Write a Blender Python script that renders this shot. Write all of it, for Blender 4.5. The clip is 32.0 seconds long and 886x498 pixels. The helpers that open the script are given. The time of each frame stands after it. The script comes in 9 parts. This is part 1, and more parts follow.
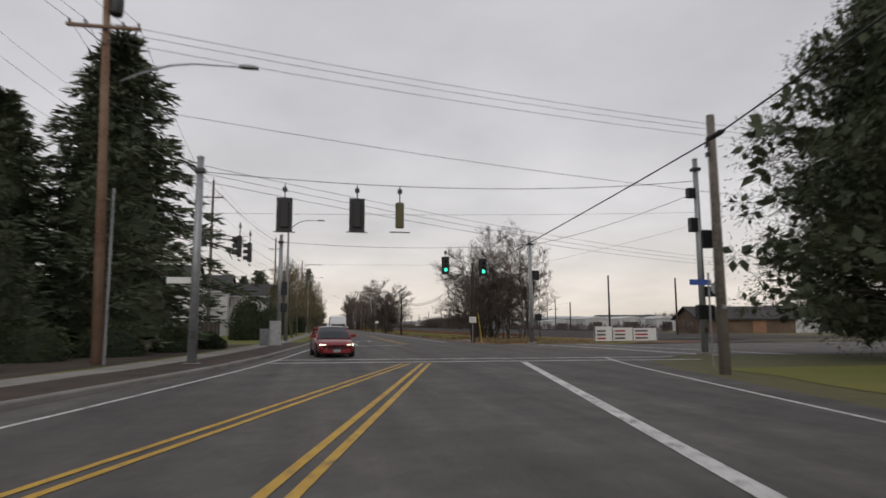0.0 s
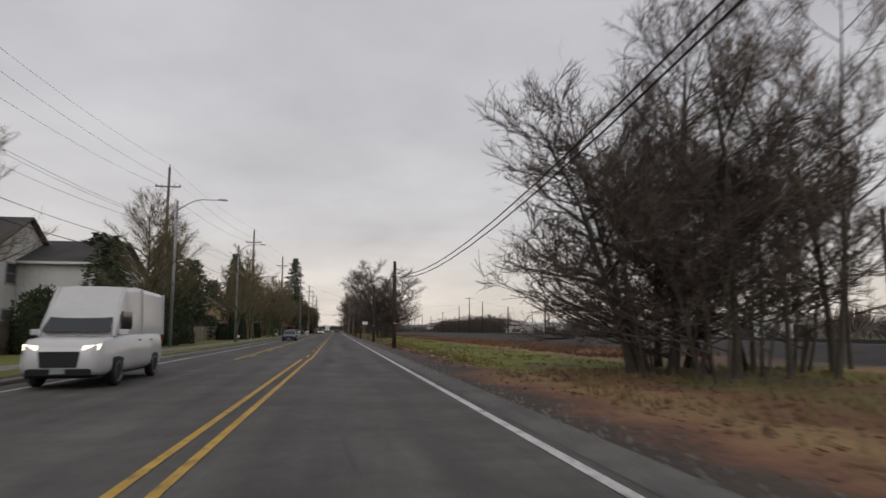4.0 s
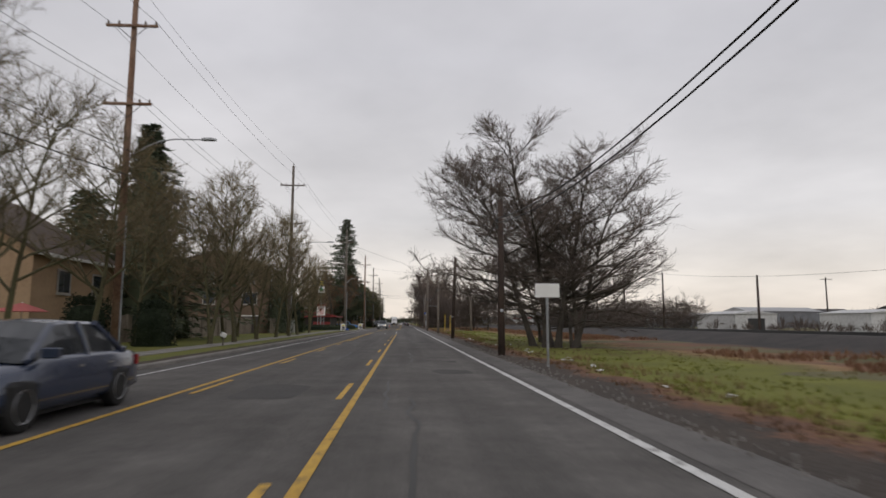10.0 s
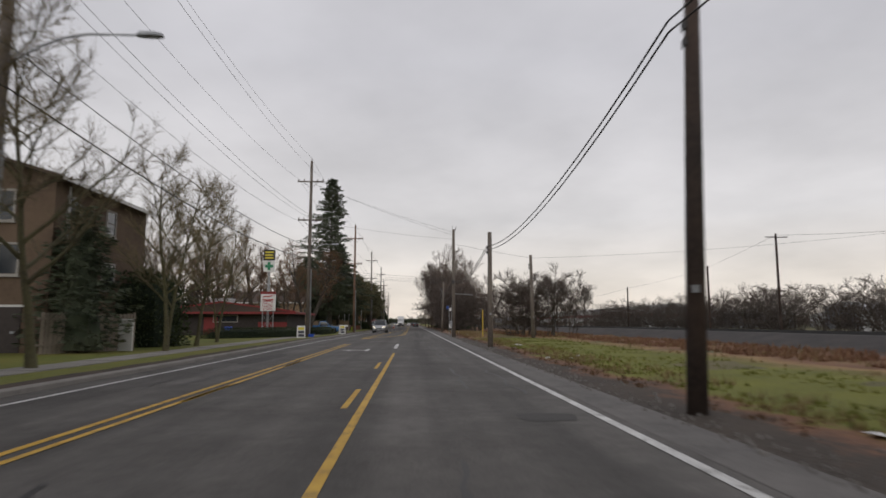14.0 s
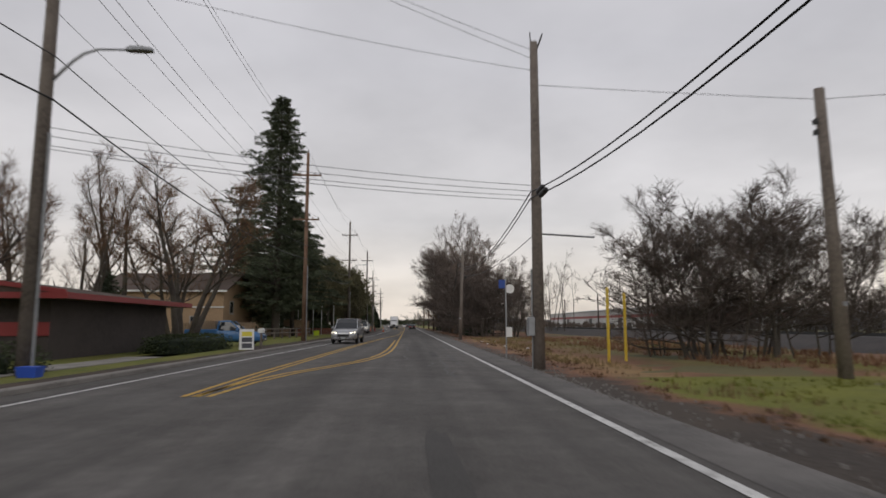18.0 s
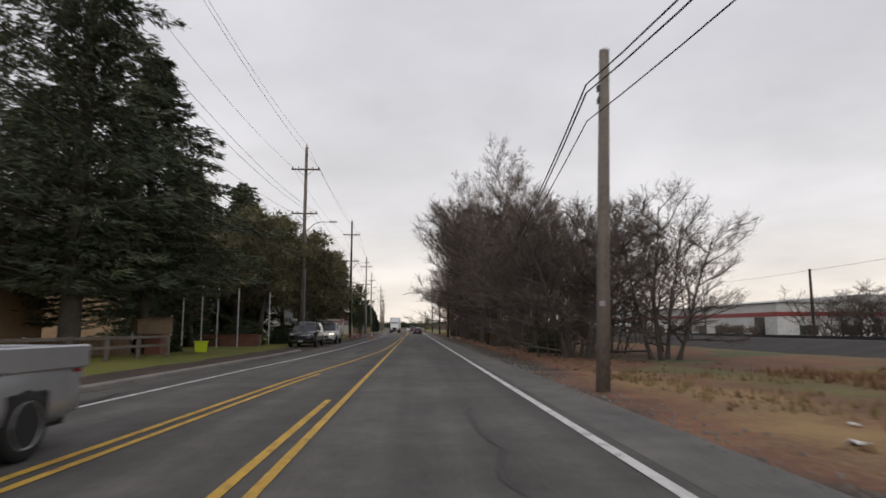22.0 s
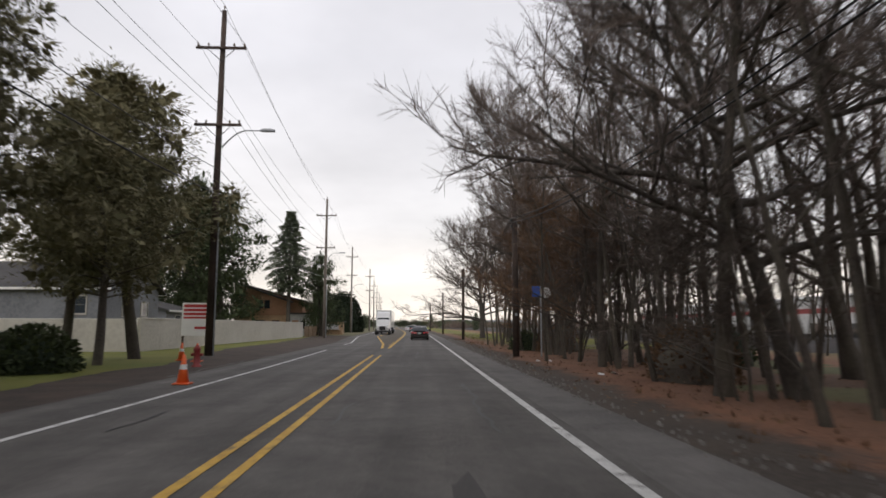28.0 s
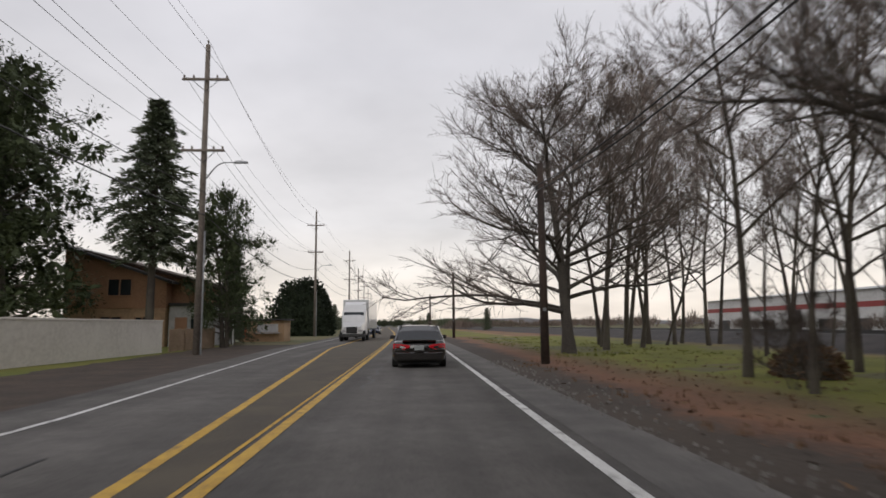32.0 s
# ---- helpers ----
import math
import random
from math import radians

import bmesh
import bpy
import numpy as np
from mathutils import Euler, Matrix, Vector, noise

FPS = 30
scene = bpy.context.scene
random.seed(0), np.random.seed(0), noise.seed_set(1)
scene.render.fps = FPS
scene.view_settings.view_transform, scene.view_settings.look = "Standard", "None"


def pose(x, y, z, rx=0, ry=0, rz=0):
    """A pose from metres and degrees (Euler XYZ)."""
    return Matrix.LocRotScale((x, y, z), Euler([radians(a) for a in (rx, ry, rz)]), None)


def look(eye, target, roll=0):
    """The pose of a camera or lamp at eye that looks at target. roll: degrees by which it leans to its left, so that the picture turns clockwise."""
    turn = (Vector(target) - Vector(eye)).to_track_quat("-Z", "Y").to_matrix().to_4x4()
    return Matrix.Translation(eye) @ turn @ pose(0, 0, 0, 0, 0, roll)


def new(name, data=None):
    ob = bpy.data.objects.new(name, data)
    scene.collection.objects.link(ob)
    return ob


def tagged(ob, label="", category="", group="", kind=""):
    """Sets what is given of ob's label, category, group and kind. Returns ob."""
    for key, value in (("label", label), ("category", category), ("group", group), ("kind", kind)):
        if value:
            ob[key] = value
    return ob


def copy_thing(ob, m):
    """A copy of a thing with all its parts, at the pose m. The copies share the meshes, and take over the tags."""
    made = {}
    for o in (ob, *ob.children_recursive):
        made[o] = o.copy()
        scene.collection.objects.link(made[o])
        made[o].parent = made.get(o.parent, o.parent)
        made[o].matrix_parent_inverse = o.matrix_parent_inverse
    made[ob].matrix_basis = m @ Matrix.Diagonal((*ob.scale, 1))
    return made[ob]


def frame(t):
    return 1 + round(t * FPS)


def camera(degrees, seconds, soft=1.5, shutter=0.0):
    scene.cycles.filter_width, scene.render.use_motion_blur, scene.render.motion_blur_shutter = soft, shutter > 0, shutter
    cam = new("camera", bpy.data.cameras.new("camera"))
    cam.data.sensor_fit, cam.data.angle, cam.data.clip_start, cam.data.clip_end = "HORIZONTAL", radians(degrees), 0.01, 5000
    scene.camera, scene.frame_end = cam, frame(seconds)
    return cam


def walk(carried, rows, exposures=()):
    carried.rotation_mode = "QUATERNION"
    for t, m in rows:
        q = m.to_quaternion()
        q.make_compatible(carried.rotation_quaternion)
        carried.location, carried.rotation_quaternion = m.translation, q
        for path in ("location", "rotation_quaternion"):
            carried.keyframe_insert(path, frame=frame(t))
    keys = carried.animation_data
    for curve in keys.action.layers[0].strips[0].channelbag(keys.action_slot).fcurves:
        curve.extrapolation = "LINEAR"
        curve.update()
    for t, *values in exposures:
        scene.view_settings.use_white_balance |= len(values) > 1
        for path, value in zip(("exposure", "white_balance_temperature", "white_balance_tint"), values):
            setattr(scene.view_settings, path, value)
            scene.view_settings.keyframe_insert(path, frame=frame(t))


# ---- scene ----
cam = camera(71.0, 32.0, soft=1.6, shutter=0.4)
PATH = [
    (0, (-6.99, 0.04, 1.42), (-3.259, 19.536, 3.891), -0.26),
    (0.5, (-5.54, 6.75, 1.42), (-1.666, 26.218, 3.902), -0.30),
    (1, (-4.14, 13.67, 1.42), (-0.146, 33.112, 3.913), -0.35),
    (1.5, (-2.84, 20.55, 1.42), (1.201, 39.977, 3.921), -0.40),
    (2, (-1.69, 27.33, 1.42), (2.345, 46.754, 3.931), -0.42),
    (2.5, (-0.70, 34.22, 1.42), (3.262, 53.659, 3.968), -0.37),
    (3, (0.12, 41.16, 1.42), (3.936, 60.628, 3.988), -0.23),
    (3.5, (0.73, 47.87, 1.42), (4.333, 67.375, 3.999), -0.11),
    (4, (1.16, 54.27, 1.42), (4.511, 73.819, 4.007), -0.02),
    (4.5, (1.47, 60.60, 1.42), (4.506, 80.198, 3.998), 0.09),
    (6.5, (1.11, 87.40, 1.42), (3.036, 107.153, 3.858), 0.39),
    (7, (1.03, 93.89, 1.42), (2.762, 113.669, 3.832), 0.34),
    (7.5, (0.90, 100.46, 1.42), (2.486, 120.257, 3.810), 0.23),
    (8, (0.84, 106.77, 1.42), (2.327, 126.571, 3.795), 0.13),
    (8.5, (0.87, 112.63, 1.42), (2.286, 132.443, 3.793), 0.09),
    (9, (0.91, 118.88, 1.42), (2.260, 138.696, 3.786), 0.12),
    (9.5, (0.90, 124.99, 1.42), (2.187, 144.812, 3.773), 0.14),
    (10, (0.90, 130.76, 1.42), (2.133, 150.587, 3.773), 0.16),
    (10.5, (0.86, 136.83, 1.42), (2.051, 156.653, 3.786), 0.13),
    (11, (0.86, 142.80, 1.42), (2.024, 162.622, 3.792), 0.05),
    (11.5, (0.95, 148.24, 1.42), (2.093, 168.064, 3.769), -0.05),
    (12, (1.09, 153.20, 1.42), (2.212, 173.031, 3.738), -0.15),
    (12.5, (1.05, 159.22, 1.42), (2.137, 179.056, 3.729), -0.23),
    (13, (0.93, 164.97, 1.42), (1.982, 184.802, 3.745), -0.23),
    (13.5, (0.87, 171.16, 1.42), (1.878, 191.002, 3.755), -0.10),
    (14, (0.83, 177.44, 1.42), (1.812, 197.280, 3.785), 0.03),
    (14.5, (0.82, 183.63, 1.42), (1.782, 203.465, 3.793), 0.12),
    (16.5, (0.61, 204.28, 1.42), (1.633, 224.102, 3.846), -0.05),
    (17, (0.64, 209.71, 1.42), (1.715, 229.536, 3.834), 0.00),
    (17.5, (0.73, 215.07, 1.42), (1.835, 234.895, 3.831), 0.04),
    (18, (0.81, 220.26, 1.42), (1.930, 240.087, 3.828), 0.00),
    (18.5, (0.86, 225.58, 1.42), (1.988, 245.405, 3.829), -0.07),
    (19, (0.95, 230.99, 1.42), (2.079, 250.813, 3.832), -0.10),
    (19.5, (1.06, 235.88, 1.42), (2.196, 255.703, 3.826), -0.04),
    (20, (1.16, 240.92, 1.42), (2.294, 260.744, 3.823), 0.04),
    (20.5, (1.25, 246.44, 1.42), (2.354, 266.261, 3.830), 0.12),
    (21, (1.31, 252.03, 1.42), (2.376, 271.857, 3.856), 0.13),
    (21.5, (1.36, 257.82, 1.42), (2.350, 277.642, 3.896), 0.10),
    (22, (1.39, 263.44, 1.42), (2.296, 283.264, 3.928), 0.09),
    (22.5, (1.48, 268.68, 1.42), (2.309, 288.499, 3.943), 0.13),
    (23, (1.56, 274.04, 1.42), (2.310, 293.866, 3.956), 0.18),
    (23.5, (1.57, 279.36, 1.42), (2.261, 299.189, 3.956), 0.26),
    (24, (1.55, 284.82, 1.42), (2.195, 304.652, 3.949), 0.32),
    (24.5, (1.54, 290.26, 1.42), (2.166, 310.089, 3.942), 0.31),
    (25, (1.57, 295.88, 1.42), (2.194, 315.710, 3.934), 0.22),
    (25.5, (1.61, 301.24, 1.42), (2.271, 321.075, 3.932), 0.08),
    (26, (1.65, 306.64, 1.42), (2.330, 326.470, 3.924), -0.06),
    (26.5, (1.69, 312.04, 1.42), (2.423, 331.873, 3.916), -0.15),
    (28.5, (1.74, 331.68, 1.42), (2.603, 351.514, 3.871), 0.14),
    (29, (1.73, 336.95, 1.42), (2.633, 356.782, 3.864), 0.10),
    (29.5, (1.74, 342.36, 1.42), (2.668, 362.188, 3.852), 0.05),
    (30, (1.75, 347.66, 1.42), (2.710, 367.489, 3.845), -0.06),
    (30.5, (1.77, 353.07, 1.42), (2.749, 372.898, 3.844), -0.18),
    (31, (1.78, 358.56, 1.42), (2.778, 378.386, 3.845), -0.28),
    (31.5, (1.79, 364.05, 1.42), (2.787, 383.876, 3.852), -0.39),
    (32, (1.81, 369.53, 1.42), (2.811, 389.353, 3.857), -0.51),
]
EXPOSURES = [(0, -0.02), (0.6, -0.16), (2, -0.2), (4, -0.12), (7, -0.12), (9, -0.04), (11, 0.12), (12.5, 0.14), (14, 0.0), (18, -0.02), (21, 0.12), (23, 0.34), (24, 0.5), (26.5, 0.54), (29, 0.44), (31, 0.3), (32, 0.26)]
walk(cam, [(t, look(eye, target, roll)) for t, eye, target, roll in PATH], EXPOSURES)

# ---------------------------------------------------------------- light
world = bpy.data.worlds.new("overcast_sky")
scene.world = world
world.use_nodes = True


def build_sky(nt):
    nd, ln = nt.nodes, nt.links
    bgn = nd["Background"]
    sky = nd.new("ShaderNodeTexSky")
    sky.sky_type = "NISHITA"
    sky.sun_disc = False
    sky.sun_elevation, sky.sun_rotation = radians(24), radians(200)
    tc = nd.new("ShaderNodeTexCoord")
    sep = nd.new("ShaderNodeSeparateXYZ")
    ln.new(tc.outputs["Generated"], sep.inputs[0])
    ramp = nd.new("ShaderNodeValToRGB")
    cr = ramp.color_ramp
    cr.elements[0].position, cr.elements[0].color = 0.0, (0.80, 0.71, 0.63, 1)
    cr.elements[1].position, cr.elements[1].color = 1.0, (0.56, 0.55, 0.585, 1)
    for p, c in ((0.07, (0.78, 0.715, 0.66)), (0.16, (0.70, 0.675, 0.675)), (0.4, (0.60, 0.59, 0.62))):
        e = cr.elements.new(p)
        e.color = (*c, 1)
    ln.new(sep.outputs["Z"], ramp.inputs[0])
    # cloud deck: flat noise seen in perspective
    add = nd.new("ShaderNodeMath")
    add.operation = "ADD"
    add.inputs[1].default_value = 0.22
    ln.new(sep.outputs["Z"], add.inputs[0])
    div = nd.new("ShaderNodeVectorMath")
    div.operation = "DIVIDE"
    comb = nd.new("ShaderNodeCombineXYZ")
    for i in range(3):
        ln.new(add.outputs[0], comb.inputs[i])
    ln.new(tc.outputs["Generated"], div.inputs[0])
    ln.new(comb.outputs[0], div.inputs[1])
    noi = nd.new("ShaderNodeTexNoise")
    noi.inputs["Scale"].default_value = 1.5
    noi.inputs["Detail"].default_value = 5
    noi.inputs["Roughness"].default_value = 0.5
    ln.new(div.outputs[0], noi.inputs["Vector"])
    mr = nd.new("ShaderNodeMapRange")
    mr.inputs[1].default_value, mr.inputs[2].default_value = 0.3, 0.7
    mr.inputs[3].default_value, mr.inputs[4].default_value = 0.86, 1.13
    ln.new(noi.outputs[0], mr.inputs[0])
    mul = nd.new("ShaderNodeMixRGB")
    mul.blend_type = "MULTIPLY"
    mul.inputs[0].default_value = 1.0
    ln.new(ramp.outputs[0], mul.inputs[1])
    ln.new(mr.outputs[0], mul.inputs[2])
    mix = nd.new("ShaderNodeMixRGB")
    mix.blend_type = "ADD"
    mix.inputs[0].default_value = 0.006
    ln.new(mul.outputs[0], mix.inputs[1])
    ln.new(sky.outputs[0], mix.inputs[2])
    ln.new(mix.outputs[0], bgn.inputs[0])
    bgn.inputs[1].default_value = 0.95


build_sky(world.node_tree)
sun_data = bpy.data.lights.new("sun", "SUN")
sun_data.energy, sun_data.angle, sun_data.color = 0.6, radians(40), (1, 0.96, 0.9)
sun = new("sun", sun_data)
sun.matrix_world = look((0, 0, 50), (8, 22, 36))

# ---------------------------------------------------------------- materials


def material(name, base, rough=0.8, metal=0.0, grain=None, blotch=None, bump=0.0, scale=8.0, big=0.6, spec=0.4, island=0.0):
    """A surface with grain and blotches at two scales, in metres of the world."""
    m = bpy.data.materials.new(name)
    m.use_nodes = True
    nd, ln = m.node_tree.nodes, m.node_tree.links
    p = nd["Principled BSDF"]
    p.inputs["Roughness"].default_value, p.inputs["Metallic"].default_value = rough, metal
    p.inputs["Specular IOR Level"].default_value = spec
    geo = nd.new("ShaderNodeNewGeometry")
    n1, n2 = nd.new("ShaderNodeTexNoise"), nd.new("ShaderNodeTexNoise")
    n1.inputs["Scale"].default_value, n2.inputs["Scale"].default_value = scale, big
    n1.inputs["Detail"].default_value = n2.inputs["Detail"].default_value = 4
    for n in (n1, n2):
        ln.new(geo.outputs["Position"], n.inputs["Vector"])
    grain = grain or tuple(c * 0.72 for c in base)
    blotch = blotch or tuple(c * 1.22 for c in base)
    r1, r2 = nd.new("ShaderNodeMapRange"), nd.new("ShaderNodeMapRange")
    for r, n in ((r1, n1), (r2, n2)):
        r.inputs[1].default_value, r.inputs[2].default_value = 0.38, 0.66
        ln.new(n.outputs[0], r.inputs[0])
    a, b = nd.new("ShaderNodeMixRGB"), nd.new("ShaderNodeMixRGB")
    a.inputs[1].default_value, a.inputs[2].default_value = (*base, 1), (*grain, 1)
    b.inputs[2].default_value = (*blotch, 1)
    ln.new(r1.outputs[0], a.inputs[0])
    ln.new(a.outputs[0], b.inputs[1])
    k = nd.new("ShaderNodeMath")
    k.operation, k.inputs[1].default_value = "MULTIPLY", 0.7
    ln.new(r2.outputs[0], k.inputs[0])
    ln.new(k.outputs[0], b.inputs[0])
    last = b
    if island:
        hs = nd.new("ShaderNodeHueSaturation")
        rr = nd.new("ShaderNodeMapRange")
        oi = nd.new("ShaderNodeObjectInfo")
        sm = nd.new("ShaderNodeMath")
        sm.operation = "ADD"
        ln.new(geo.outputs["Random Per Island"], sm.inputs[0])
        ln.new(oi.outputs["Random"], sm.inputs[1])
        rr.inputs[2].default_value = 2.0
        rr.inputs[3].default_value, rr.inputs[4].default_value = 1 - island, 1 + island
        ln.new(sm.outputs[0], rr.inputs[0])
        ln.new(rr.outputs[0], hs.inputs["Value"])
        ln.new(b.outputs[0], hs.inputs["Color"])
        last = hs
    ln.new(last.outputs[0], p.inputs["Base Color"])
    if bump:
        bp = nd.new("ShaderNodeBump")
        bp.inputs["Strength"].default_value, bp.inputs["Distance"].default_value = bump, 0.03
        ln.new(n1.outputs[0], bp.inputs["Height"])
        ln.new(bp.outputs[0], p.inputs["Normal"])
    return m


def paint(name, base, rough=0.35, metal=0.0, coat=0.0, spec=0.5):
    m = material(name, base, rough, metal, grain=tuple(c * 0.93 for c in base), blotch=tuple(c * 1.06 for c in base), scale=3, big=0.8, spec=spec)
    m.node_tree.nodes["Principled BSDF"].inputs["Coat Weight"].default_value = coat
    return m


def glass_dark(name, base=(0.02, 0.025, 0.03)):
    m = paint(name, base, 0.06, 0, 0.3)
    return m


def glow(name, col, strength):
    m = paint(name, col, 0.3)
    p = m.node_tree.nodes["Principled BSDF"]
    p.inputs["Emission Color"].default_value = (*col, 1)
    p.inputs["Emission Strength"].default_value = strength
    return m


M_asph = material("asphalt", (0.098, 0.090, 0.083), 0.86, grain=(0.064, 0.060, 0.056), blotch=(0.118, 0.111, 0.104), bump=0.35, scale=22, big=0.35)


def wheel_wear(m, low, high):
    """Long streaks of wear along the lanes, multiplied into the base colour."""
    nd, ln = m.node_tree.nodes, m.node_tree.links
    p = nd["Principled BSDF"]
    src = p.inputs["Base Color"].links[0].from_socket
    geo, mp, nz = nd.new("ShaderNodeNewGeometry"), nd.new("ShaderNodeMapping"), nd.new("ShaderNodeTexNoise")
    mp.inputs["Scale"].default_value = (1.15, 0.03, 1)
    nz.inputs["Scale"].default_value, nz.inputs["Detail"].default_value = 1.0, 5
    ln.new(geo.outputs["Position"], mp.inputs["Vector"])
    ln.new(mp.outputs[0], nz.inputs["Vector"])
    mr = nd.new("ShaderNodeMapRange")
    mr.inputs[1].default_value, mr.inputs[2].default_value = 0.32, 0.68
    mr.inputs[3].default_value, mr.inputs[4].default_value = low, high
    ln.new(nz.outputs[0], mr.inputs[0])
    mx = nd.new("ShaderNodeMixRGB")
    mx.blend_type, mx.inputs[0].default_value = "MULTIPLY", 1.0
    ln.new(src, mx.inputs[1])
    ln.new(mr.outputs[0], mx.inputs[2])
    ln.new(mx.outputs[0], p.inputs["Base Color"])


wheel_wear(M_asph, 0.70, 1.26)


def mottle(m, scale, low, high, detail=7, rough=0.68):
    """Uneven patches, stains and crazing multiplied into the base colour."""
    nd, ln = m.node_tree.nodes, m.node_tree.links
    p = nd["Principled BSDF"]
    src = p.inputs["Base Color"].links[0].from_socket
    geo, nz, mr, mx = nd.new("ShaderNodeNewGeometry"), nd.new("ShaderNodeTexNoise"), nd.new("ShaderNodeMapRange"), nd.new("ShaderNodeMixRGB")
    nz.inputs["Scale"].default_value, nz.inputs["Detail"].default_value, nz.inputs["Roughness"].default_value = scale, detail, rough
    ln.new(geo.outputs["Position"], nz.inputs["Vector"])
    mr.inputs[1].default_value, mr.inputs[2].default_value, mr.inputs[3].default_value, mr.inputs[4].default_value = 0.34, 0.66, low, high
    ln.new(nz.outputs[0], mr.inputs[0])
    mx.blend_type, mx.inputs[0].default_value = "MULTIPLY", 1.0
    ln.new(src, mx.inputs[1])
    ln.new(mr.outputs[0], mx.inputs[2])
    ln.new(mx.outputs[0], p.inputs["Base Color"])


def worn(m, under, scale, edge0, edge1):
    """Paint rubbed through to the asphalt in flecks."""
    nd, ln = m.node_tree.nodes, m.node_tree.links
    p = nd["Principled BSDF"]
    src = p.inputs["Base Color"].links[0].from_socket
    geo, nz, mr, mx = nd.new("ShaderNodeNewGeometry"), nd.new("ShaderNodeTexNoise"), nd.new("ShaderNodeMapRange"), nd.new("ShaderNodeMixRGB")
    nz.inputs["Scale"].default_value, nz.inputs["Detail"].default_value, nz.inputs["Roughness"].default_value = scale, 6, 0.72
    ln.new(geo.outputs["Position"], nz.inputs["Vector"])
    mr.inputs[1].default_value, mr.inputs[2].default_value = edge0, edge1
    ln.new(nz.outputs[0], mr.inputs[0])
    mx.inputs[2].default_value = (*under, 1)
    ln.new(mr.outputs[0], mx.inputs[0])
    ln.new(src, mx.inputs[1])
    ln.new(mx.outputs[0], p.inputs["Base Color"])


mottle(M_asph, 0.9, 0.80, 1.18)
mottle(M_asph, 4.5, 0.86, 1.12)
M_asph_old = material("old_asphalt", (0.125, 0.118, 0.112), 0.9, grain=(0.085, 0.08, 0.076), blotch=(0.155, 0.145, 0.136), bump=0.4, scale=18, big=0.5)
wheel_wear(M_asph_old, 0.8, 1.2)
M_patch = material("patch_asphalt", (0.060, 0.057, 0.054), 0.85, bump=0.3, scale=25)
M_seal = material("tar_seal", (0.022, 0.021, 0.02), 0.55, scale=9)
M_white = material("white_line_paint", (0.62, 0.62, 0.60), 0.7, grain=(0.42, 0.41, 0.40), blotch=(0.72, 0.72, 0.7), scale=14, big=1.2)
M_yellow = material("yellow_line_paint", (0.55, 0.33, 0.045), 0.7, grain=(0.36, 0.21, 0.035), blotch=(0.62, 0.39, 0.06), scale=10, big=1.2)
worn(M_white, (0.12, 0.112, 0.104), 3.0, 0.53, 0.66)
worn(M_yellow, (0.11, 0.09, 0.06), 3.4, 0.53, 0.68)
mottle(M_asph_old, 1.2, 0.82, 1.18)
M_ground = material("field_ground", (0.10, 0.105, 0.04), 0.95, grain=(0.065, 0.07, 0.026), blotch=(0.16, 0.125, 0.06), bump=0.5, scale=3.5, big=0.07)
M_grass = material("green_grass", (0.125, 0.145, 0.02), 0.95, grain=(0.085, 0.10, 0.015), blotch=(0.18, 0.16, 0.032), bump=0.6, scale=6, big=0.25)
M_straw = material("dry_grass", (0.26, 0.185, 0.09), 0.95, grain=(0.15, 0.105, 0.05), blotch=(0.20, 0.17, 0.07), bump=0.6, scale=5, big=0.3)
M_dirt = material("dark_dirt", (0.05, 0.038, 0.03), 0.95, grain=(0.03, 0.023, 0.018), blotch=(0.085, 0.058, 0.042), bump=0.6, scale=9, big=0.8)


def ground_cover(name, bands, wander, tint):
    """Soil, litter and grass that give way to one another with ragged edges; bands are (metres from the centre line, colour)."""
    m = material(name, (0.5, 0.5, 0.5), 0.95, grain=(0.30, 0.30, 0.30), blotch=(0.62, 0.60, 0.56), bump=0.7, scale=9, big=0.45)
    nd, ln = m.node_tree.nodes, m.node_tree.links
    p = nd["Principled BSDF"]
    src = p.inputs["Base Color"].links[0].from_socket
    geo, sep = nd.new("ShaderNodeNewGeometry"), nd.new("ShaderNodeSeparateXYZ")
    ln.new(geo.outputs["Position"], sep.inputs[0])
    total = sep.outputs["X"]
    for sc, amp in ((0.16, wander), (1.1, wander * 0.55), (5.0, wander * 0.35)):
        nz, md = nd.new("ShaderNodeTexNoise"), nd.new("ShaderNodeMath")
        nz.inputs["Scale"].default_value, nz.inputs["Detail"].default_value = sc, 3
        ln.new(geo.outputs["Position"], nz.inputs["Vector"])
        md.operation = "MULTIPLY_ADD"
        md.inputs[1].default_value = amp * 2
        ln.new(nz.outputs[0], md.inputs[0])
        ln.new(total, md.inputs[2])
        total = md.outputs[0]
    mr = nd.new("ShaderNodeMapRange")
    mr.inputs[1].default_value, mr.inputs[2].default_value = 4 + wander * 1.9, 34 + wander * 1.9
    ln.new(total, mr.inputs[0])
    rp = nd.new("ShaderNodeValToRGB")
    el = rp.color_ramp.elements
    for i, (x, c) in enumerate(bands):
        e = el[i] if i == 0 else el.new((x - 4) / 30)
        e.position, e.color = (x - 4) / 30, (*c, 1)
    el.remove(el[len(el) - 1])
    ln.new(mr.outputs[0], rp.inputs[0])
    mx = nd.new("ShaderNodeMixRGB")
    mx.blend_type, mx.inputs[0].default_value = "MULTIPLY", 1.0
    ln.new(rp.outputs[0], mx.inputs[1])
    sc2 = nd.new("ShaderNodeMixRGB")
    sc2.blend_type, sc2.inputs[0].default_value = "MULTIPLY", 1.0
    sc2.inputs[2].default_value = (2.0 * tint, 2.0 * tint, 2.0 * tint, 1)
    ln.new(src, sc2.inputs[1])
    ln.new(sc2.outputs[0], mx.inputs[2])
    ln.new(mx.outputs[0], p.inputs["Base Color"])
    return m


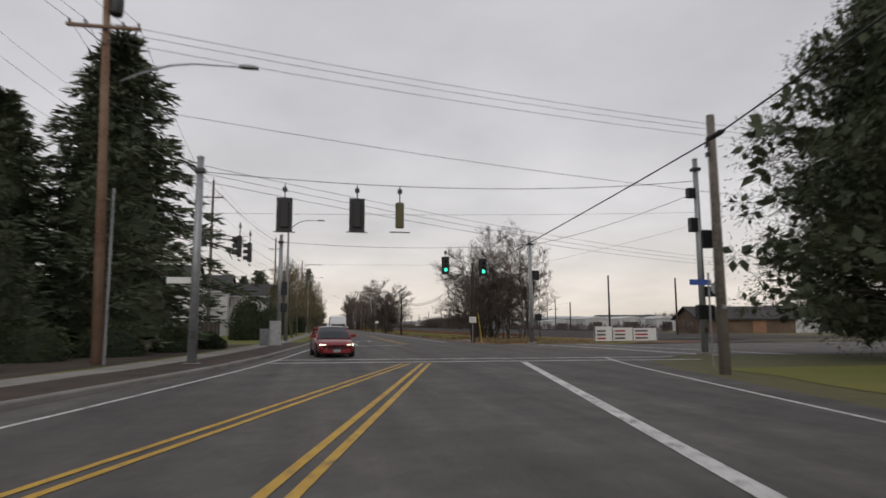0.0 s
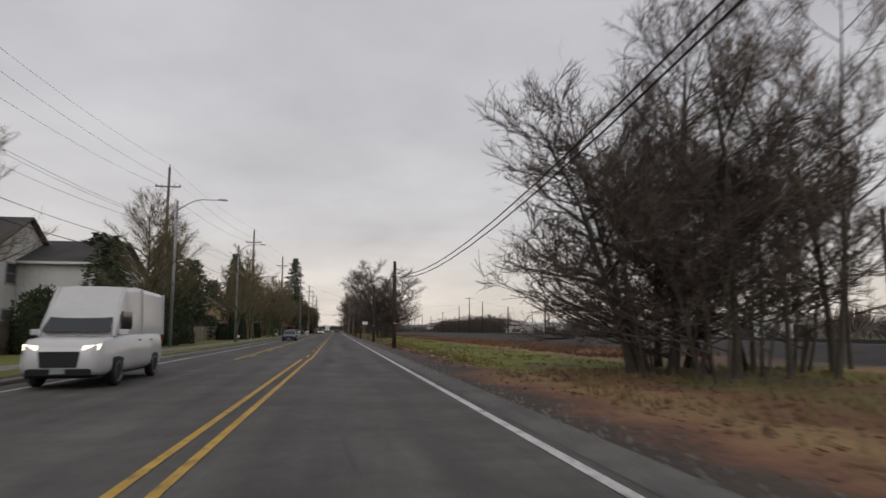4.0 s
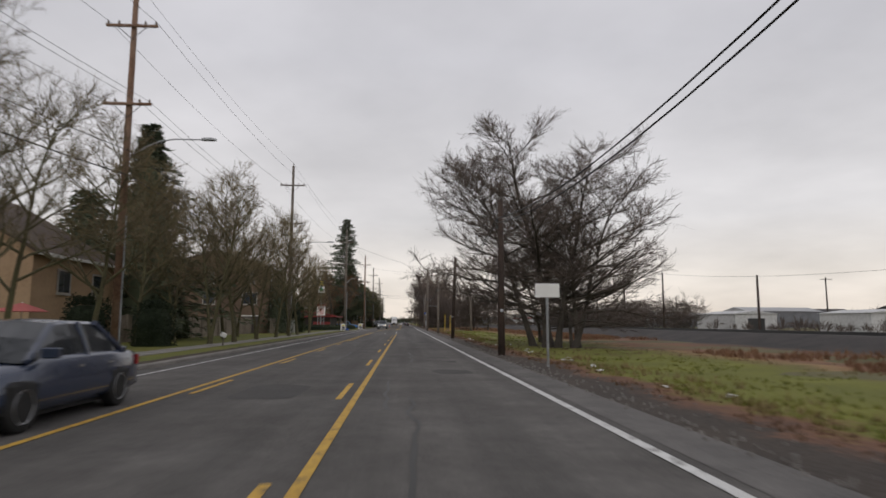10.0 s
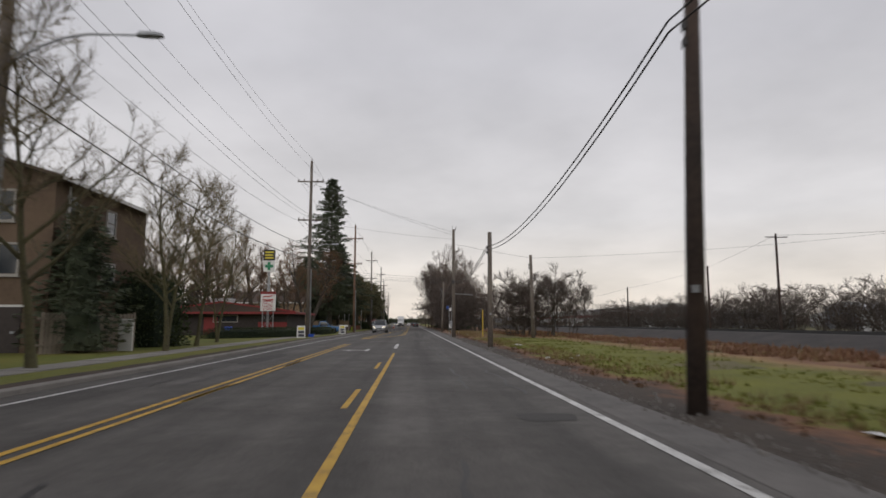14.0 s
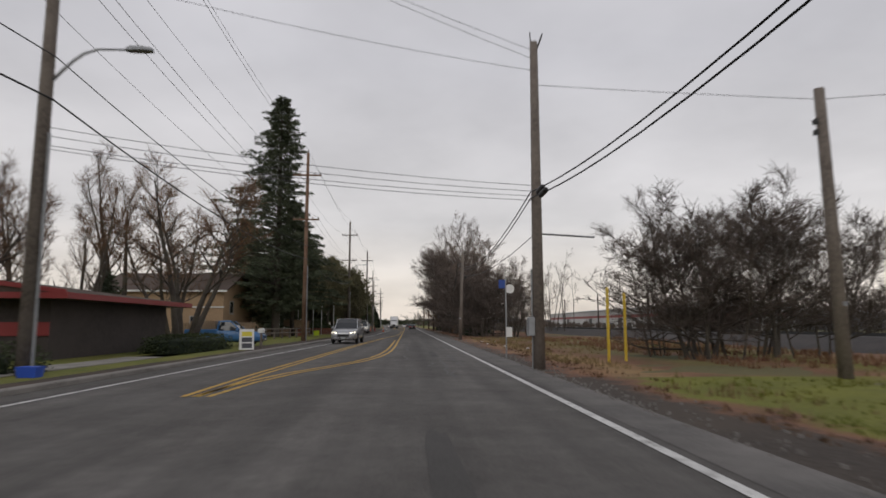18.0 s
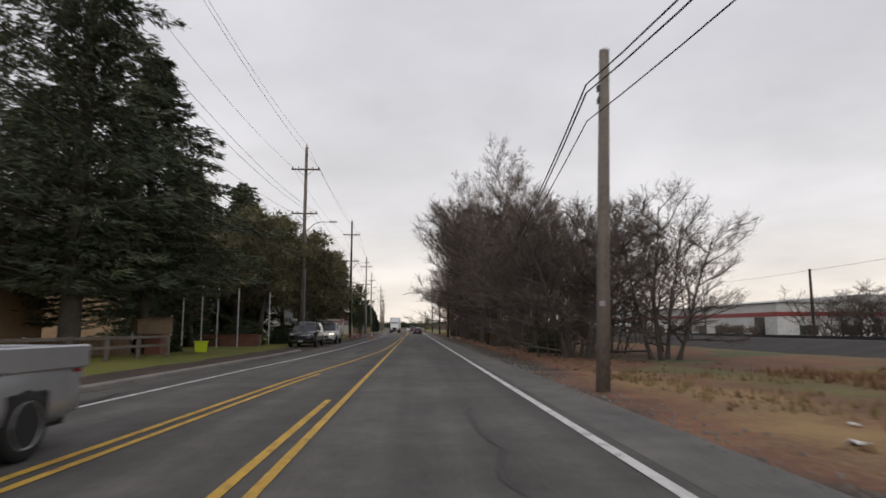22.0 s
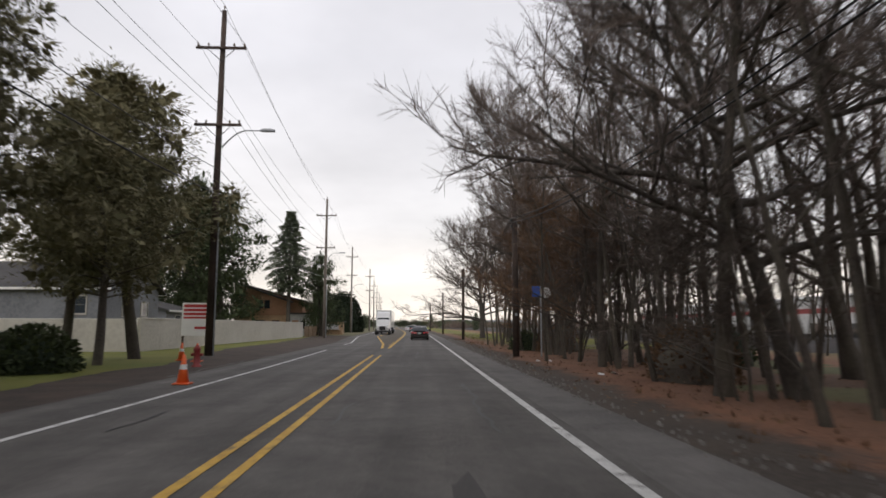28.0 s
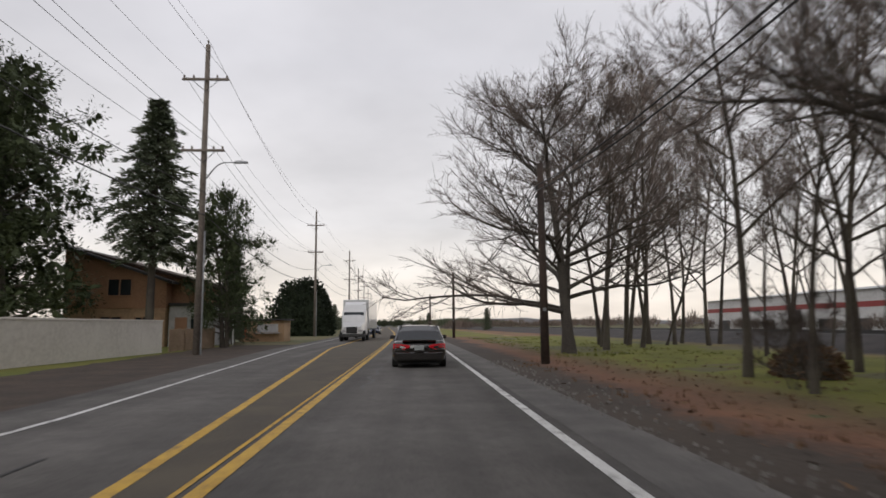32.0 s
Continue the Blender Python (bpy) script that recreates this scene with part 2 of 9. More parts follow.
DIRT, RUST, GREEN, STRAW, DARK = (0.055, 0.044, 0.036), (0.17, 0.082, 0.048), (0.135, 0.142, 0.020), (0.25, 0.165, 0.075), (0.06, 0.045, 0.036)
M_cover_open = ground_cover("roadside_grass_cover", ((4.9, DIRT), (5.7, DIRT), (6.4, RUST), (6.9, GREEN), (12.3, GREEN), (13.4, (0.15, 0.125, 0.035)), (14.4, STRAW), (15.6, RUST), (17.5, (0.19, 0.12, 0.06)), (19.0, RUST), (20.8, (0.15, 0.075, 0.045)), (22.5, DARK), (33, DARK)), 1.5, 1.08)
M_cover_wood = ground_cover("woodland_litter_cover", ((4.9, DIRT), (6.0, DIRT), (6.8, RUST), (12.0, (0.105, 0.062, 0.040)), (18.0, RUST), (24.0, (0.12, 0.10, 0.045)), (30, DARK)), 1.2, 1.15)
M_cover_glade = ground_cover("glade_cover", ((4.9, DIRT), (6.0, DIRT), (7.0, RUST), (8.8, (0.12, 0.085, 0.04)), (10.5, GREEN), (19.0, GREEN), (21.0, (0.15, 0.12, 0.04)), (23.0, DARK)), 1.3, 1.08)
M_cover_rough = ground_cover("rough_dry_grass_cover", ((4.9, DIRT), (6.0, RUST), (7.5, STRAW), (9.0, RUST), (11.5, (0.13, 0.115, 0.04)), (14, RUST), (16.5, GREEN), (19.5, STRAW), (22, RUST), (27, DARK)), 2.2, 1.1)
M_soil = material("ploughed_soil", (0.046, 0.034, 0.027), 0.95, grain=(0.03, 0.022, 0.018), blotch=(0.066, 0.048, 0.038), bump=0.5, scale=2.5, big=0.06)
M_ballast = material("rail_ballast", (0.040, 0.035, 0.034), 0.9, grain=(0.022, 0.02, 0.019), blotch=(0.06, 0.05, 0.046), bump=0.6, scale=7, big=0.5)
M_gravel = material("gravel", (0.16, 0.15, 0.14), 0.9, scale=30, big=2, island=0.35)
M_litter = material("white_litter", (0.62, 0.62, 0.62), 0.6, scale=8, big=2, island=0.15)
M_conc = material("concrete", (0.235, 0.22, 0.20), 0.85, grain=(0.165, 0.155, 0.14), blotch=(0.29, 0.275, 0.25), bump=0.2, scale=16, big=0.7)
M_bark = material("grey_bark", (0.080, 0.065, 0.055), 0.9, grain=(0.048, 0.040, 0.034), blotch=(0.105, 0.095, 0.070), bump=0.5, scale=14, big=1.3, island=0.2)
M_twig = material("winter_twigs", (0.155, 0.122, 0.105), 0.9, grain=(0.11, 0.088, 0.077), blotch=(0.20, 0.152, 0.122), scale=4, big=0.5, island=0.3)
M_twig_dark = material("dark_winter_twigs", (0.092, 0.072, 0.062), 0.9, grain=(0.062, 0.05, 0.044), blotch=(0.12, 0.095, 0.078), scale=4, big=0.5, island=0.3)
M_moss = material("mossy_bark", (0.10, 0.088, 0.045), 0.9, grain=(0.06, 0.052, 0.032), blotch=(0.12, 0.115, 0.055), bump=0.4, scale=12, big=1.0, island=0.2)
M_bud = material("reddish_twigs", (0.15, 0.085, 0.05), 0.9, grain=(0.09, 0.055, 0.038), blotch=(0.19, 0.11, 0.055), scale=4, big=0.4, island=0.3)
M_fir = material("fir_needles", (0.082, 0.100, 0.062), 0.75, grain=(0.056, 0.072, 0.046), blotch=(0.105, 0.118, 0.070), scale=3, big=0.5, island=0.35, spec=0.25)
M_pine = material("pine_needles", (0.15, 0.14, 0.075), 0.75, grain=(0.105, 0.105, 0.056), blotch=(0.18, 0.155, 0.085), scale=3, big=0.4, island=0.35, spec=0.25)
M_shrub = material("shrub_leaves", (0.042, 0.058, 0.022), 0.7, grain=(0.026, 0.036, 0.015), blotch=(0.06, 0.075, 0.03), scale=5, big=0.7, island=0.35, spec=0.3)
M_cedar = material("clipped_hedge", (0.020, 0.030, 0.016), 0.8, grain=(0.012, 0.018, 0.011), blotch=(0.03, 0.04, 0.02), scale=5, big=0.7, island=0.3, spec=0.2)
M_brownleaf = material("dead_leaves", (0.13, 0.075, 0.04), 0.85, grain=(0.08, 0.048, 0.028), blotch=(0.17, 0.10, 0.05), scale=5, island=0.35)
M_rustgrass = material("rusty_dead_grass", (0.20, 0.10, 0.058), 0.9, grain=(0.13, 0.065, 0.04), blotch=(0.25, 0.15, 0.08), scale=5, big=0.25, island=0.3)
M_pole = material("weathered_pole_wood", (0.16, 0.135, 0.115), 0.9, grain=(0.095, 0.08, 0.068), blotch=(0.21, 0.18, 0.155), bump=0.4, scale=10, big=0.8)
M_poled = material("creosote_pole_wood", (0.045, 0.032, 0.026), 0.85, grain=(0.026, 0.019, 0.016), blotch=(0.075, 0.05, 0.038), bump=0.4, scale=10, big=0.8)
M_poler = material("brown_pole_wood", (0.20, 0.115, 0.075), 0.9, grain=(0.12, 0.07, 0.048), blotch=(0.25, 0.17, 0.12), bump=0.4, scale=9, big=0.6)
M_steel = material("galvanised_steel", (0.30, 0.31, 0.32), 0.5, 0.6, scale=6, big=0.6)
M_cable = paint("black_cable", (0.018, 0.018, 0.019), 0.6)
M_wire = paint("aluminium_wire", (0.10, 0.10, 0.105), 0.5, 0.5)
M_black = paint("black_housing", (0.012, 0.012, 0.013), 0.5)
M_insul = paint("insulator", (0.16, 0.13, 0.11), 0.3)
M_bolt = paint("dark_fitting", (0.05, 0.05, 0.05), 0.5, 0.5)

# ---------------------------------------------------------------- mesh helpers


class Shape:
    """Collects vertices and faces of one mesh."""

    def __init__(self):
        self.v, self.f = [], []

    def quad(self, a, b, c, d):
        n = len(self.v)
        self.v += [tuple(a), tuple(b), tuple(c), tuple(d)]
        self.f.append((n, n + 1, n + 2, n + 3))
        return self

    def tri(self, a, b, c):
        n = len(self.v)
        self.v += [tuple(a), tuple(b), tuple(c)]
        self.f.append((n, n + 1, n + 2))
        return self

    def box(self, x0, y0, z0, x1, y1, z1, bev=0.0):
        """A box, its top and side edges cut by bev."""
        n, b = len(self.v), bev
        if b <= 0:
            self.v += [(x, y, z) for z in (z0, z1) for x, y in ((x0, y0), (x1, y0), (x1, y1), (x0, y1))]
            self.f += [tuple(n + i for i in q) for q in ((3, 2, 1, 0), (4, 5, 6, 7), (0, 1, 5, 4), (1, 2, 6, 5), (2, 3, 7, 6), (3, 0, 4, 7))]
            return self
        rings = []
        for z, k in ((z0, b), (z0 + b, 0), (z1 - b, 0), (z1, b)):
            xa, xb, ya, yb = x0 + k, x1 - k, y0 + k, y1 - k
            rings.append([(xa + b, ya, z), (xb - b, ya, z), (xb, ya + b, z), (xb, yb - b, z), (xb - b, yb, z), (xa + b, yb, z), (xa, yb - b, z), (xa, ya + b, z)])
        return self.rings(rings)

    def rings(self, rings, cap=True):
        n, k = len(self.v), len(rings[0])
        for r in rings:
            self.v += [tuple(p) for p in r]
        for j in range(len(rings) - 1):
            for i in range(k):
                a, b = n + j * k + i, n + j * k + (i + 1) % k
                self.f.append((a, b, b + k, a + k))
        if cap:
            self.f.append(tuple(n + i for i in reversed(range(k))))
            self.f.append(tuple(n + (len(rings) - 1) * k + i for i in range(k)))
        return self

    def tube(self, pts, radii, sides=6, cap=True):
        pts = [Vector(p) for p in pts]
        if not isinstance(radii, (list, tuple)):
            radii = [radii] * len(pts)
        rings = []
        for i, p in enumerate(pts):
            d = (pts[min(i + 1, len(pts) - 1)] - pts[max(i - 1, 0)]).normalized()
            u = d.cross(Vector((0, 0, 1)) if abs(d.z) < 0.95 else Vector((1, 0, 0))).normalized()
            w = d.cross(u)
            rings.append([p + radii[i] * (math.cos(a) * u + math.sin(a) * w) for a in (2 * math.pi * k / sides for k in range(sides))])
        return self.rings(rings, cap)

    def turned(self, c, ang, axis="Z"):
        m = Matrix.Translation(c) @ Matrix.Rotation(radians(ang), 4, axis) @ Matrix.Translation(-Vector(c))
        self.v = [tuple(m @ Vector(p)) for p in self.v]
        return self

    def mesh(self, name, mat, smooth=False):
        me = bpy.data.meshes.new(name)
        me.from_pydata(self.v, [], self.f)
        for m in mat if isinstance(mat, (list, tuple)) else (mat,):
            me.materials.append(m)
        if smooth:
            me.polygons.foreach_set("use_smooth", [True] * len(me.polygons))
        me.update()
        return me


def part(name, shape, mat, parent, label="", smooth=False):
    """One mesh under a thing or a part."""
    ob = new(name, shape if isinstance(shape, bpy.types.Mesh) else shape.mesh(name, mat, smooth))
    ob.parent = parent
    if label:
        tagged(ob, label)
    return ob


def thing(name, label, category, group="", at=(0, 0, 0), turn=0, kind=""):
    ob = new(name)
    ob.empty_display_size = 0.2
    ob.matrix_basis = pose(*at, 0, 0, turn)
    return tagged(ob, label, category, group, kind)


def single(name, shape, mat, label, category, group="", kind="", smooth=False, at=None, turn=0):
    ob = new(name, shape.mesh(name, mat, smooth))
    if at:
        ob.matrix_basis = pose(*at, 0, 0, turn)
    return tagged(ob, label, category, group, kind)


def interp(y, table):
    return float(np.interp(y, [r[0] for r in table], [r[1] for r in table]))


def bend(y):
    """How far the road has swung to the left past the grove."""
    if y < 400:
        return 0.0
    d = min(y, 510) - 400
    return -(d * d) / 5400 - max(0, y - 510) * 2 * 110 / 5400


# ---------------------------------------------------------------- ground and road
gx = [-1500, -500, -150, -60, -30, -15, 0, 15, 30, 60, 150, 500, 1500]
gy = [-600, -200, -50, 0, 50, 100, 150, 200, 250, 300, 350, 400, 500, 700, 1200, 2600]
gs = Shape()
gs.v = [(x, y, -0.02) for y in gy for x in gx]
gs.f = [(j * len(gx) + i, j * len(gx) + i + 1, (j + 1) * len(gx) + i + 1, (j + 1) * len(gx) + i) for j in range(len(gy) - 1) for i in range(len(gx) - 1)]
single("ground", gs, M_ground, "rough winter grass and soil reaching the horizon", "ground", kind="structure")

KERB_L = [(-60, -27.5), (10, -12.9), (22, -10.5), (30, -9.5), (45, -8.4), (57, -7.7), (75, -7.2), (110, -6.8), (200, -7.0), (228, -7.3), (242, -6.9), (262, -6.3), (283, -5.6), (293, -5.2), (305, -5.0), (350, -5.0), (380, -5.2), (410, -7.2), (460, -8.0), (2600, -8.0)]
WHITE_L = [(-60, -26.2), (10, -11.5), (22, -9.6), (30, -8.7), (45, -7.4), (57, -6.8), (75, -6.3), (105, -6.0), (228, -6.3), (242, -5.9), (262, -5.0), (283, -4.3), (293, -3.8), (305, -3.45), (350, -3.35), (380, -3.75), (410, -6.0), (460, -6.8), (2600, -6.8)]
WHITE_R = [(-60, -12.8), (10, 1.5), (22, 4.1), (27, 5.6)]
EDGE_R = [(-60, -11.9), (10, 2.5), (20, 4.7), (24, 6.2), (27.5, 10.0)]
YELLOW_L = [(95, -3.6), (238, -3.6), (259, -2.9), (280, -2.0), (291, -1.15), (302, -0.55), (312, -0.38), (365, -0.38), (376, -0.85), (410, -3.4), (2600, -3.4)]
SHOULDER = [(55, 4.6), (100, 4.7), (190, 4.75), (235, 4.8), (260, 5.1), (345, 5.0), (380, 4.85), (2600, 4.8)]


def stations(y0, y1, step):
    n = max(1, int(math.ceil((y1 - y0) / step)))
    return [y0 + (y1 - y0) * i / n for i in range(n + 1)]


def strip(shape, y0, y1, left, right, z, step=4.0):
    """A flat strip between two edges given as functions of y."""
    ys = stations(y0, y1, step)
    n = len(shape.v)
    for y in ys:
        shape.v += [(left(y) + bend(y), y, z), (right(y) + bend(y), y, z)]
    shape.f += [(n + 2 * i, n + 2 * i + 1, n + 2 * i + 3, n + 2 * i + 2) for i in range(len(ys) - 1)]
    return shape


road = Shape()
strip(road, -60, 27.5, lambda y: interp(y, KERB_L), lambda y: interp(y, EDGE_R), 0.0)
strip(road, 27.5, 46, lambda y: interp(y, KERB_L), lambda y: 10.0, 0.0)
strip(road, 46, 55, lambda y: interp(y, KERB_L), lambda y: float(np.interp(y, [46, 49, 52, 55], [10.0, 6.4, 5.0, 4.6])), 0.0)
strip(road, 55, 1400, lambda y: interp(y, KERB_L), lambda y: interp(y, SHOULDER), 0.0)
single("road", road, M_asph, "worn grey asphalt road with tar seams", "road", kind="structure")
side = Shape()
side.quad((10.0, 27.5, 0.0), (140, 17.5, 0.0), (140, 33.5, 0.0), (10.0, 46, 0.0))
single("side_road", side, M_asph_old, "lighter asphalt side road joining at the signals", "road", kind="structure")

shoulder = Shape()
strip(shoulder, 56, 1200, lambda y: 3.95, lambda y: interp(y, SHOULDER) + 0.02, 0.004)
single("paved_shoulder", shoulder, M_asph_old, "pale worn asphalt shoulder beyond the edge line", "shoulder", kind="structure")



def ragged(edge, amp, seed, freq=0.35):
    return lambda y: edge(y) + amp * (noise.noise(Vector((y * freq, seed * 7.3, 0.0))) + 0.5 * noise.noise(Vector((y * freq * 3.1, seed, 4.0))))


gr = Shape()
strip(gr, -40, 19, ragged(lambda y: interp(y, EDGE_R) + 1.6, 0.4, 6), ragged(lambda y: interp(y, EDGE_R) + 34.0, 1, 7), -0.008, 1.0)
strip(gr, 396, 1000, lambda y: 34.0, lambda y: 46.0, -0.008, 4.0)
single("mown_grass", gr, M_grass, "short green winter grass beside the road", "grass", kind="structure")


def rise(x, y):
    """The field side lies slightly uneven, in low humps."""
    k = max(0.0, min(1.0, (x - 6.0) / 5.0))
    return 0.004 + k * (0.10 * noise.noise(Vector((x * 0.22, y * 0.16, 3.0))) + 0.05 * noise.noise(Vector((x * 0.9, y * 0.7, 8.0))))


def cover(name, mat, y0, y1, label, fx=None):
    s_, xs_ = Shape(), (0, 0.7, 1.4, 2.2, 3.2, 4.4, 5.8, 7.5, 9.5, 12, 15, 19, 24, 29.4)
    rows_ = stations(y0, y1, 1.0 if y1 < 450 else 6.0)
    for y in rows_:
        x0 = (fx or (lambda q: interp(q, SHOULDER) + 0.03 * math.sin(q * 2.3) + 0.02))(y)
        s_.v += [(x0 + d + bend(y), y, rise(x0 + d, y) if d else -0.004) for d in xs_]
    w = len(xs_)
    s_.f = [(j * w + i, j * w + i + 1, (j + 1) * w + i + 1, (j + 1) * w + i) for j in range(len(rows_) - 1) for i in range(w - 1)]
    return single(name, s_, mat, label, "verge", kind="structure", smooth=True)


cover("corner_verge", M_cover_rough, 46, 76, "rough brown and straw grass at the corner", lambda q: float(np.interp(q, [46, 49, 52, 55, 76], [10.0, 6.4, 5.0, 4.62, 4.65])))
cover("roadside_verge", M_cover_open, 76, 237, "dirt edge giving way to green grass and dry straw")
cover("roadside_verge", M_cover_rough, 237, 284, "rough brown and straw grass before the wood")
cover("woodland_floor", M_cover_wood, 284, 366, "brown fallen leaves under the bare trees")
cover("woodland_glade", M_cover_glade, 366, 398, "fallen leaves giving way to green grass under bare trees")
cover("roadside_verge", M_cover_glade, 398, 446, "dirt edge giving way to green grass")
cover("roadside_verge", M_cover_open, 446, 1000, "green grass along the road far ahead")


def tufts(name, mat, spots, seed, n, h0, h1, label, wide=0.02, blades=5):
    """Blades of grass or weeds in many small tufts over stretches of ground."""
    rg, s_ = random.Random(seed), Shape()
    for xa, xb, ya, yb, share in spots:
        for _ in range(int(n * share)):
            x, y = xa + (xb - xa) * rg.random() ** 1.3, rg.uniform(ya, yb)
            if noise.noise(Vector((x * 0.5, y * 0.35, seed))) < -0.12:
                continue
            z, hh = (rise(x, y) if x > 0 else 0.11), rg.uniform(h0, h1)
            for _b in range(blades):
                a, l = rg.uniform(0, 6.283), rg.uniform(0.15, 0.75)
                d = Vector((math.cos(a) * l, math.sin(a) * l, 1)).normalized() * hh * rg.uniform(0.6, 1.1)
                u = Vector((-math.sin(a), math.cos(a), 0)) * wide
                o = Vector((x + rg.uniform(-0.08, 0.08), y + rg.uniform(-0.08, 0.08), z - 0.02))
                s_.tri(o - u, o + u, o + d)
    return single(name, s_, mat, label, "grass", kind="stuff")


tufts("grass_tufts", M_grass, ((6.7, 13, 78, 156, 0.42), (6.7, 13, 178, 236, 0.36), (8, 16, 396, 440, 0.16)), 3, 9000, 0.06, 0.16, "short green grass tufts along the verge")
tufts("dry_tufts", M_straw, ((6.8, 20, 48, 76, 0.22), (7.0, 22, 250, 284, 0.3), (6.6, 8.2, 78, 156, 0.14), (13, 24, 90, 156, 0.12), (6.6, 8.4, 178, 250, 0.12), (13, 24, 180, 250, 0.12)), 4, 9000, 0.12, 0.34, "dry straw-coloured grass tufts", 0.016)
tufts("weed_tufts", M_brownleaf, ((6.4, 18, 48, 76, 0.2), (5.8, 7.2, 78, 250, 0.28), (5.8, 12, 284, 394, 0.2), (6.4, 9, 250, 284, 0.1)), 5, 8000, 0.05, 0.18, "brown dead weeds along the dirt edge", 0.02)
tufts("rusty_grass", M_rustgrass, ((14.5, 22.5, 84, 160, 0.5), (15.5, 22.5, 182, 237, 0.4), (12, 22, 240, 284, 0.25)), 6, 9000, 0.16, 0.42, "tall reddish brown dead grass before the railway", 0.03)
lv_, rl_ = Shape(), random.Random(15)
for _ in range(9000):
    x, y = rl_.uniform(5.2, 15), rl_.choice((rl_.uniform(284, 396), rl_.uniform(284, 396), rl_.uniform(48, 76), rl_.uniform(156, 180)))
    if x < 6.2 and rl_.random() < 0.6:
        continue
    z, a, l = rise(x, y) + 0.012, rl_.uniform(0, 6.283), rl_.uniform(0.05, 0.1)
    e, u = Vector((math.cos(a), math.sin(a), rl_.uniform(-0.1, 0.5))) * l, Vector((-math.sin(a), math.cos(a), rl_.uniform(-0.3, 0.3))) * l * 0.45
    o = Vector((x, y, z))
    lv_.quad(o - e, o + u, o + e, o - u)
single("fallen_leaves", lv_, M_brownleaf, "curled brown leaves scattered on the ground", "leaves", kind="stuff")
gv_ = Shape()
for _ in range(4200):
    y = rl_.uniform(50, 395)
    x = interp(y, SHOULDER) + abs(rl_.gauss(0, 0.55)) - 0.15
    w = rl_.uniform(0.012, 0.035)
    gv_.rings([[(x + w * math.cos(q + 1), y + w * math.sin(q + 1) * 1.3, 0.0) for q in (0, 1.57, 3.14, 4.71)], [(x + w * 0.6 * math.cos(q), y + w * 0.7 * math.sin(q), w * 1.1 + 0.012) for q in (0, 1.57, 3.14, 4.71)]])
single("gravel_chips", gv_, M_gravel, "loose grey gravel along the edge of the asphalt", "gravel", kind="stuff")
# litter thrown from cars
for k in range(46):
    y = (90, 97, 118, 141, 152, 158, 163, 170, 184, 205, 216, 255, 262, 268, 271, 345, 352)[k % 17] + rl_.uniform(-4, 4)
    x, w, l = 6.3 + rl_.random() * 1.6, rl_.uniform(0.03, 0.11), rl_.uniform(0.04, 0.15)
    z, a = rise(x, y), rl_.uniform(0, 360)
    s_ = Shape()
    zz = [rl_.uniform(0.01, 0.07) for _ in range(6)]
    top_ = [(-w, -l, zz[0]), (0, -l * 1.1, zz[1]), (w, -l * 0.8, zz[2]), (w * 0.9, l, zz[3]), (0.1 * w, l * 0.8, zz[4] + 0.04), (-w, l * 0.9, zz[5])]
    s_.rings([[(p_[0], p_[1], p_[2] - 0.012) for p_ in top_], top_])
    single("litter", s_, M_litter, "crumpled scrap of white litter on the verge", "litter", "litter on the verge", at=(x, y, z), turn=a)
# broken slabs and planks where the kerb ends
for x, y, w, l, h, a in ((5.7, 57.6, 0.35, 1.5, 0.14, 60), (6.4, 58.3, 0.25, 1.2, 0.12, 75), (6.2, 57.0, 0.3, 0.7, 0.1, 20), (7.0, 58.9, 0.12, 1.4, 0.08, 80)):
    single("broken_slab", Shape().box(-w, -l / 2, -0.05, w, l / 2, h, 0.02), M_conc, "broken slab of pale concrete on the dirt", "rubble", "broken slabs", at=(x, y, 0), turn=a)
so = Shape()
strip(so, 56, 520, ragged(lambda y: 35.5, 0.6, 9), lambda y: 58.0, -0.012, 2.0)
single("ploughed_field", so, M_soil, "dark bare ploughed field", "field", kind="structure")
emb = Shape()
prof = [(22.6, -0.05), (26.6, 0.70), (32.4, 0.72), (36.0, -0.05)]
n0 = len(emb.v)
eys = stations(56, 700, 7)
for y in eys:
    emb.v += [(x + (0.5 * noise.noise(Vector((y * 0.11, k_, 5.0))) if k_ in (0, 3) else 0.0) + bend(y), y, z * min(1.0, max(0.05, (y - 54) / 20)) + (0.04 * noise.noise(Vector((y * 0.2, k_, 1.0))) if 0 < k_ < 3 else 0.0)) for k_, (x, z) in enumerate(prof)]
for j in range(len(eys) - 1):
    for i in range(3):
        emb.f.append((n0 + 4 * j + i, n0 + 4 * j + i + 1, n0 + 4 * j + i + 5, n0 + 4 * j + i + 4))
single("railway_embankment", emb, M_ballast, "low dark ballast railway embankment", "embankment", kind="structure")
for rx in (28.7, 30.15):
    rl = Shape()
    ry_ = stations(75, 700, 14)
    rl.rings([[(rx + bend(y), y, 0.70), (rx + 0.09 + bend(y), y, 0.70), (rx + 0.075 + bend(y), y, 0.89), (rx + 0.015 + bend(y), y, 0.89)] for y in ry_])
    single("rail", rl, M_bolt, "long dark steel rail on the embankment", "rail", "rails")

